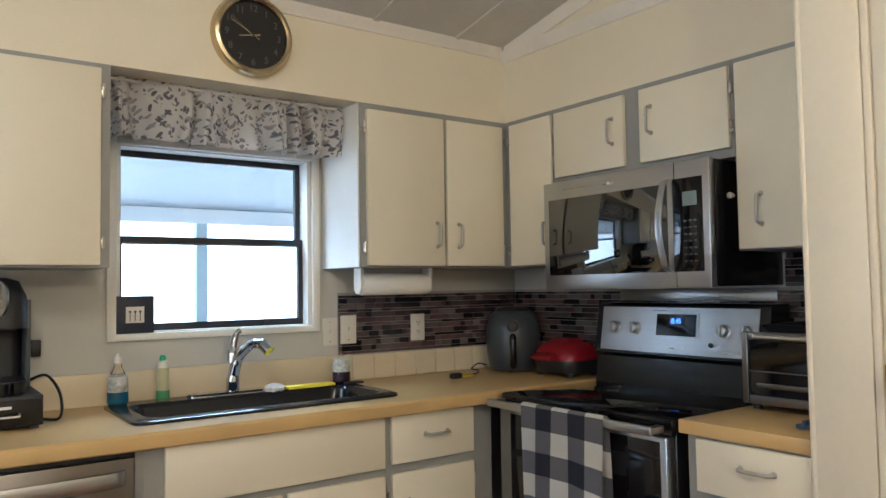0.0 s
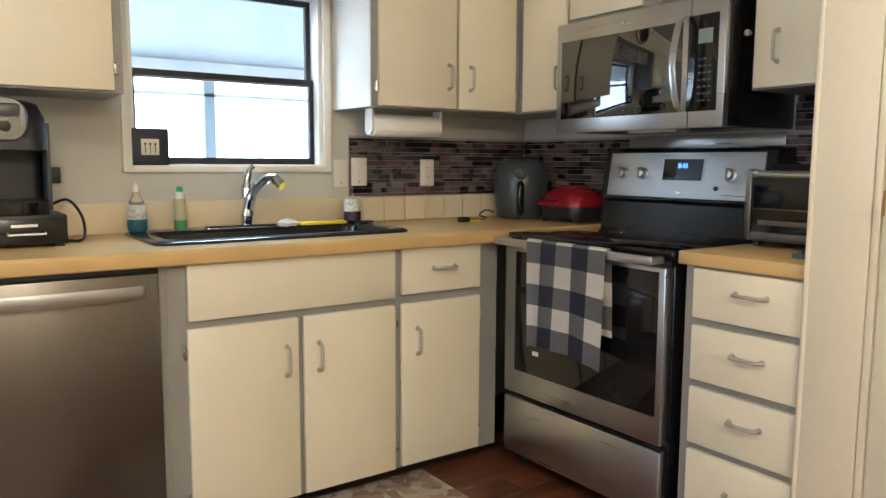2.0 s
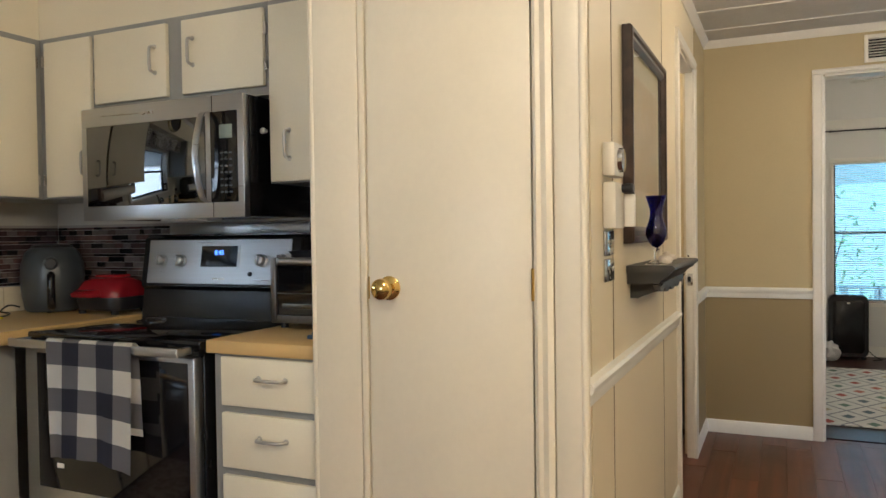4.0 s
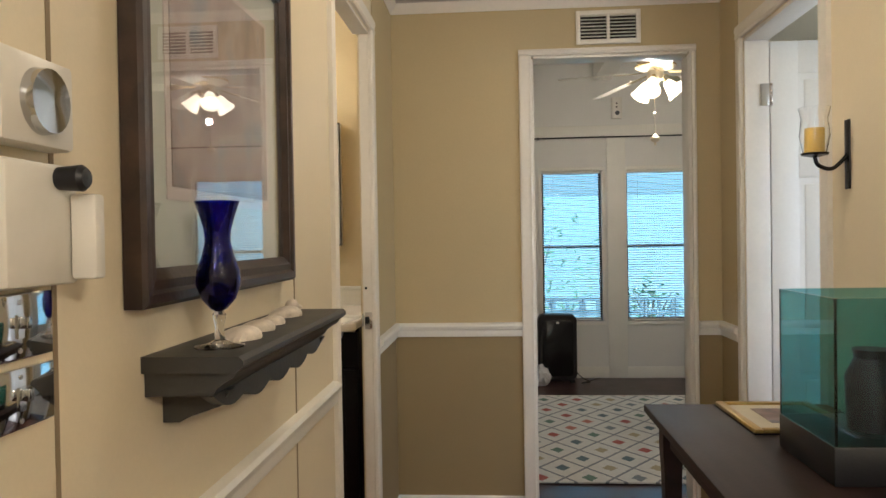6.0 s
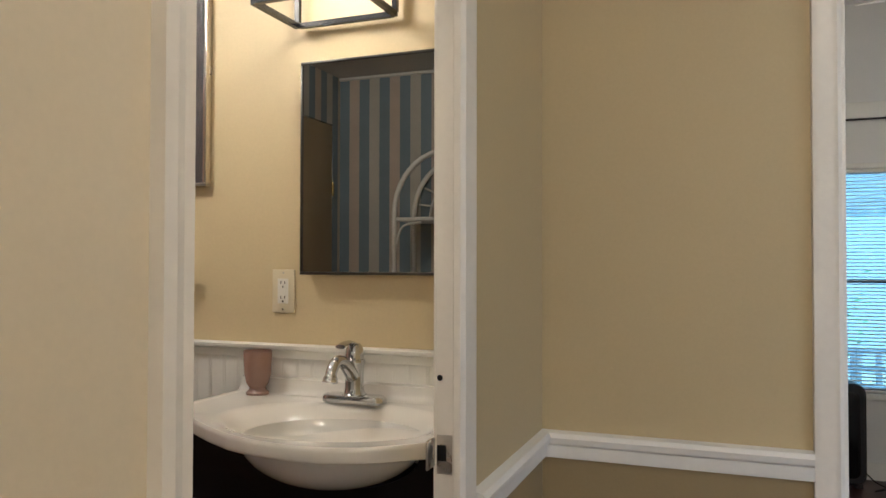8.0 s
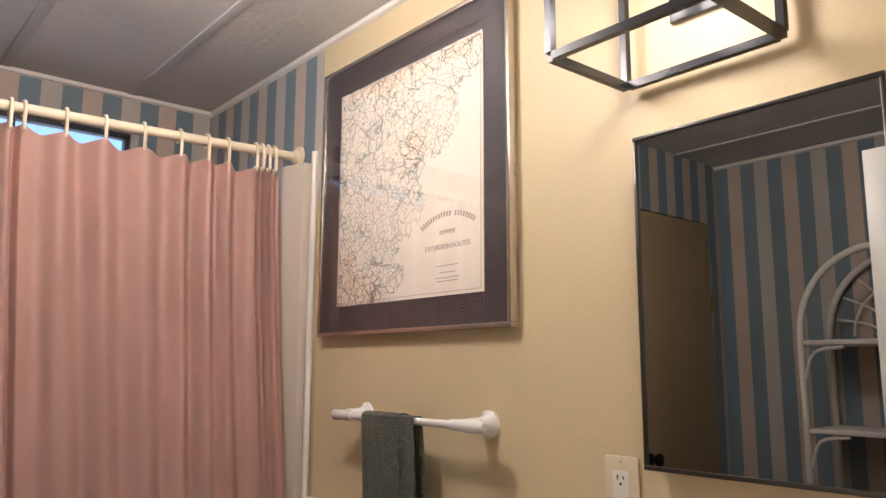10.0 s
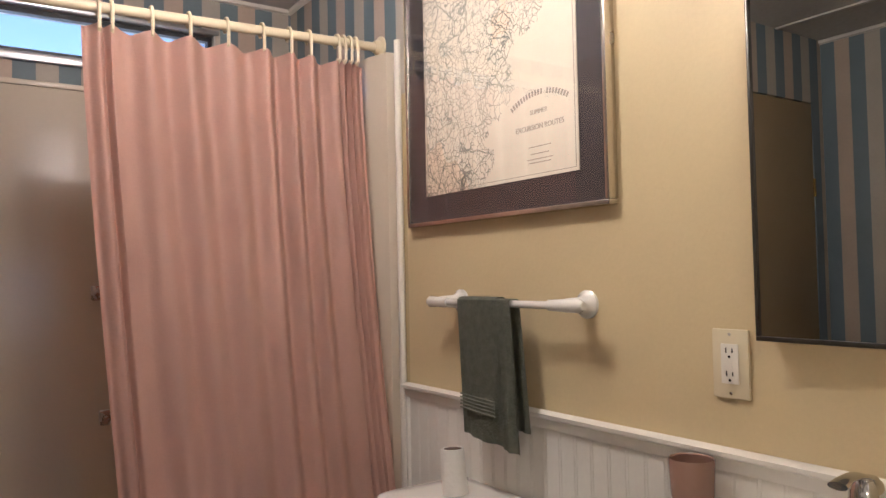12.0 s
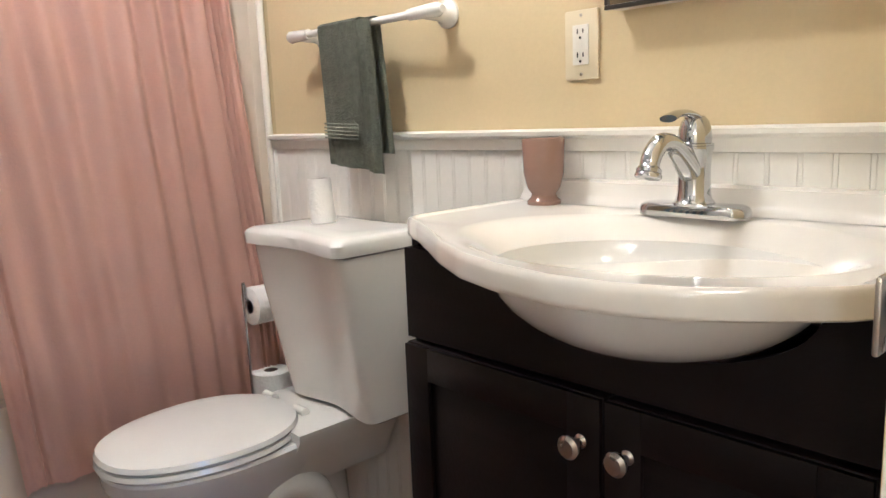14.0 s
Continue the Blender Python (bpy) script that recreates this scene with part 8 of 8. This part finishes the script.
part("tank", loft(bmesh.new(), [tank_ring(2.225, 2.366, 0.150, 0.413), tank_ring(2.205, 2.370, 0.165, 0.424), tank_ring(2.190, 2.372, 0.168, 0.50), tank_ring(2.155, 2.376, 0.182, 0.70), tank_ring(2.140, 2.376, 0.184, 0.808)]), PORC, tl)
part("tank_lid", loft(bmesh.new(), [tank_ring(2.136, 2.379, 0.184, 0.8085), tank_ring(2.122, 2.381, 0.193, 0.814), tank_ring(2.120, 2.381, 0.195, 0.838), tank_ring(2.126, 2.379, 0.190, 0.847), tank_ring(2.142, 2.37, 0.177, 0.8525), tank_ring(2.20, 2.34, 0.135, 0.8545)]), PORC, tl)
def egg(cx, front, back, w, z, n=40):
    out = []
    for k in range(n):
        a = 2 * math.pi * k / n
        c_, s_ = math.cos(a), math.sin(a)
        out.append(Vector((cx - (front if c_ > 0 else back) * c_, TC - 0.02 + w * math.copysign(abs(s_) ** 0.85, s_), z)))
    return out
part("bowl", loft(bmesh.new(), [egg(2.08, 0.17, 0.24, 0.105, 0.001), egg(2.08, 0.16, 0.24, 0.095, 0.05), egg(2.05, 0.15, 0.26, 0.095, 0.17), egg(2.00, 0.19, 0.30, 0.125, 0.28), egg(1.97, 0.245, 0.34, 0.170, 0.35), egg(1.97, 0.250, 0.34, 0.178, 0.382), egg(1.97, 0.245, 0.34, 0.172, 0.390)]), PORC, tl)
part("deck", loft(bmesh.new(), [[Vector((x, TC - 0.06 + s * w, z)) for x, s, w in ((2.08, 1, 0.14 * q), (2.372, 1, 0.13 * q), (2.372, -1, 0.13 * q), (2.08, -1, 0.13 * q))] for z, q in ((0.25, 0.5), (0.34, 0.85), (0.395, 1.1), (0.412, 1.1))]), PORC, tl)
bm = tube(bmesh.new(), bez([(2.02, TC - 0.10, 0.22), (2.08, TC - 0.115, 0.27), (2.15, TC - 0.12, 0.23), (2.19, TC - 0.115, 0.13), (2.24, TC - 0.10, 0.06)], 6), 0.045, 14)
part("trapway", bm, PORC, tl)
part("seat", loft(bmesh.new(), [egg(1.965, 0.245, 0.185, 0.176, 0.3905), egg(1.965, 0.252, 0.190, 0.183, 0.398), egg(1.965, 0.250, 0.190, 0.180, 0.408)]), PORC, tl)
part("lid", loft(bmesh.new(), [egg(1.965, 0.244, 0.186, 0.176, 0.4095), egg(1.965, 0.250, 0.190, 0.181, 0.416), egg(1.965, 0.245, 0.186, 0.177, 0.426), egg(1.965, 0.20, 0.15, 0.14, 0.431)]), PORC, tl)
for y in (-0.085, 0.055):
    part("seat_hinge", tube(bmesh.new(), [(2.158, TC + y - 0.022, 0.418), (2.158, TC + y + 0.022, 0.418)], 0.011, 12), PORC, tl)
ct_ = thing("paper_tube", (2.262, -1.23, 0.854), "nearly empty toilet paper tube on the tank lid", "paper roll")
part("tube", lathe(bmesh.new(), (2.262, -1.230, 0.8547), (-0.02, 0.05, 1), [(0, 0.0300), (0.104, 0.0270), (0.104, 0.0215), (0.004, 0.0225)], 28), PAPER, ct_)
part("core", lathe(bmesh.new(), (2.262, -1.230, 0.8550), (-0.02, 0.05, 1), [(0.004, 0.0223), (0.1035, 0.0213), (0.1035, 0.0195), (0.004, 0.0205)], 24), mat("cardboard", (0.16, 0.11, 0.08), 0.9), ct_)
# paper stand
sd = thing("toilet_paper_stand", (2.26, -0.885, 0), "chrome toilet paper stand beside the tank", "stand")
part("foot", lathe(bmesh.new(), (2.28, -0.885, 0.001), (0, 0, 1), [(0, 0.075), (0.006, 0.075), (0.010, 0.06), (0.011, 0)], 28), CHROME, sd)
part("pole", tube(bmesh.new(), bez([(2.218, -0.885, 0.012), (2.218, -0.885, 0.40), (2.216, -0.885, 0.645), (2.222, -0.885, 0.655), (2.235, -0.885, 0.615), (2.36, -0.885, 0.615)], 8), 0.004, 10), CHROME, sd)
part("wire_guard", tube(bmesh.new(), bez([(2.335, -0.945, 0.02), (2.335, -0.945, 0.38), (2.325, -0.945, 0.42), (2.312, -0.945, 0.41), (2.31, -0.945, 0.34)], 6), 0.003, 8), CHROME, sd)
for nm, at, ax in (("toilet_roll", (2.232, -0.885, 0.600), (1, 0, 0)), ("toilet_roll", (2.280, -0.885, 0.305), (0, 0, 1)), ("toilet_roll", (2.280, -0.885, 0.20), (0, 0, 1))):
    r_ = thing(nm, at, "white toilet paper roll on the chrome stand", "paper roll", "toilet rolls on the stand")
    part("paper", lathe(bmesh.new(), at, ax, [(0, 0.020), (0.0, 0.050), (0.002, 0.053), (0.100, 0.053), (0.102, 0.050), (0.102, 0.020), (0.0, 0.020)], 32), PAPER, r_)
    part("core", lathe(bmesh.new(), at, ax, [(0.001, 0.0195), (0.101, 0.0195), (0.101, 0.0175), (0.001, 0.0175)], 20), bpy.data.materials["cardboard"], r_)

# wicker shelf unit across from the mirror
et = thing("wicker_etagere", (0.27, -1.55, 0), "white wicker shelf unit with arched top", "shelf")
WICK = mat("white_wicker", (0.72, 0.68, 0.60), 0.5, var=0.08, scale=40, bump=0.3, bscale=150)
EY, ER, EZ = -1.655, 0.30, 1.55
for x in (0.13, 0.40):
    pts = [Vector((x, EY + ER, 0.002)), Vector((x, EY + ER, EZ))] + [Vector((x, EY + ER * math.cos(a), EZ + ER * 1.1 * math.sin(a))) for a in [math.pi * k / 20 for k in range(1, 20)]] + [Vector((x, EY - ER, EZ)), Vector((x, EY - ER, 0.002))]
    part("arch", tube(bmesh.new(), pts, 0.014, 10), WICK, et)
for k in range(9):
    a = math.pi * (k + 0.7) / 9.4
    part("arch_rib", tube(bmesh.new(), bez([(0.13, EY + ER * 0.92 * math.cos(a), EZ + ER * 1.0 * math.sin(a)), (0.13, EY + ER * 0.45 * math.cos(a), EZ + ER * 0.62 * math.sin(a)), (0.13, EY + ER * 0.10 * math.cos(a), EZ - 0.06 + 0.1 * math.sin(a))], 5), 0.006, 6), WICK, et)
for rr2 in (0.66, 0.36):
    part("arch_band", tube(bmesh.new(), [Vector((0.135, EY + ER * rr2 * math.cos(a), EZ + ER * rr2 * 1.05 * math.sin(a))) for a in [math.pi * k / 16 for k in range(17)]], 0.006, 6), WICK, et)
for z in (0.35, 0.80, 1.18, 1.52):
    part("shelf", box(0.12, EY - ER + 0.012, z - 0.010, 0.41, EY + ER - 0.012, z + 0.010, 0.004), WICK, et)
    part("brace", tube(bmesh.new(), bez([(0.40, EY + ER - 0.01, z - 0.14), (0.40, EY + ER - 0.05, z - 0.04), (0.40, EY + ER - 0.16, z - 0.018)], 5), 0.007, 8), WICK, et)
    part("brace", tube(bmesh.new(), bez([(0.40, EY - ER + 0.01, z - 0.14), (0.40, EY - ER + 0.05, z - 0.04), (0.40, EY - ER + 0.16, z - 0.018)], 5), 0.007, 8), WICK, et)


# ---- tiles and planks ----
def piece_mesh(name, sx, sy, sz, material, bev=0.0):
    bm = box(-sx / 2, -sy / 2, -sz / 2, sx / 2, sy / 2, sz / 2, bev=bev, seg=1)
    return to_mesh(name, bm, material, (0, 0, 0), smooth=False)


def put_piece(name, me, parent, p):
    ob = new(name, me)
    ob.parent = parent
    ob.location = Vector(p) - LOC[parent]


def mosaic(name, label, axis, lo, hi, z0, z1, skip=()):
    """Rows of small glass and stone pieces on a thin grout bed."""
    if axis == "x":
        bed = box(lo, -0.005, z0, hi, -0.0005, z1)
    else:
        bed = box(-0.005, lo, z0, -0.0005, hi, z1)
    wl = struct(name, bed, GROUT, label, "backsplash")
    rnd = random.Random(7 if axis == "x" else 11)
    cache = {}
    z, row = z0 + 0.001, 0
    while z < z1 - 0.012:
        h = 0.0235 if row % 3 else 0.0125
        u = lo - rnd.random() * 0.04
        while u < hi - 0.004:
            w = rnd.choice((0.024, 0.048, 0.048, 0.072, 0.096))
            a, b = max(u, lo) + 0.001, min(u + w, hi) - 0.001
            u += w
            if b - a < 0.006 or any(s[0] < (a + b) / 2 < s[1] and z < s[2] for s in skip):
                continue
            k = rnd.choices(range(5), (28, 22, 20, 18, 14))[0]
            key = (round(b - a, 3), round(h, 4), k)
            if key not in cache:
                d = (key[0], 0.006, h - 0.002) if axis == "x" else (0.006, key[0], h - 0.002)
                cache[key] = piece_mesh("tile", *d, MOSA[k], 0.0008)
            p = ((a + b) / 2, -0.0065, z + h / 2) if axis == "x" else (-0.0065, (a + b) / 2, z + h / 2)
            put_piece("tile", cache[key], wl, p)
        z += h
        row += 1


mosaic("backsplash_north", "mosaic backsplash of brown, grey and black glass strips", "x", -0.995, -0.006, 1.026, 1.288)
mosaic("backsplash_east", "mosaic backsplash behind the stove", "y", -1.848, -0.012, 1.026, 1.288, ((-1.40, -0.69, 1.20),))
mosaic("backsplash_side", "mosaic strips beside the microwave", "y", -1.848, -1.425, 1.290, 1.404)
ts = struct("tile_row", box(-0.934, -0.004, 0.916, -0.006, -0.0005, 1.0245), GROUT, "row of square cream tiles above the worktop", "backsplash")
me = piece_mesh("tile", 0.1065, 0.007, 0.1065, CTILE, 0.002)
for k in range(8):
    put_piece("tile", me, ts, (-0.878 + k * 0.1085, -0.0075, 0.970))
ts = struct("tile_row_east", box(-0.004, -0.66, 0.916, -0.0005, -0.012, 1.0245), GROUT, "row of square cream tiles beside the stove", "backsplash")
me = piece_mesh("tile", 0.007, 0.1065, 0.1065, CTILE, 0.002)
for k in range(5):
    put_piece("tile", me, ts, (-0.0075, -0.080 - k * 0.1085, 0.970))
fl = bpy.data.objects["floor"]
cache = {}
rnd = random.Random(3)
y = -4.2
while y < -0.02:
    x = -3.6 - rnd.random() * 0.9
    while x < 2.39:
        a, b = max(x, -3.6), min(x + 1.2, 2.44)
        x += 1.2
        if b - a < 0.05:
            continue
        key = round(b - a, 2)
        if key not in cache:
            cache[key] = piece_mesh("plank", key - 0.001, 0.1252, 0.012, FLOORW, 0.0008)
        put_piece("plank", cache[key], fl, ((a + b) / 2, y + 0.063, -0.006))
    y += 0.126
# boards of the wainscot
wb = bpy.data.objects["wainscot"]
me = piece_mesh("board", 0.0016, 0.0395, 1.018, WHITEP, 0.0006)
me2 = piece_mesh("bead", 0.0016, 0.0064, 1.018, WHITEP, 0.0006)
for k in range(34):
    y = -0.860 - k * 0.048
    put_piece("board", me, wb, (2.3827, y, 0.510))
    put_piece("bead", me2, wb, (2.3827, y - 0.024, 0.510))
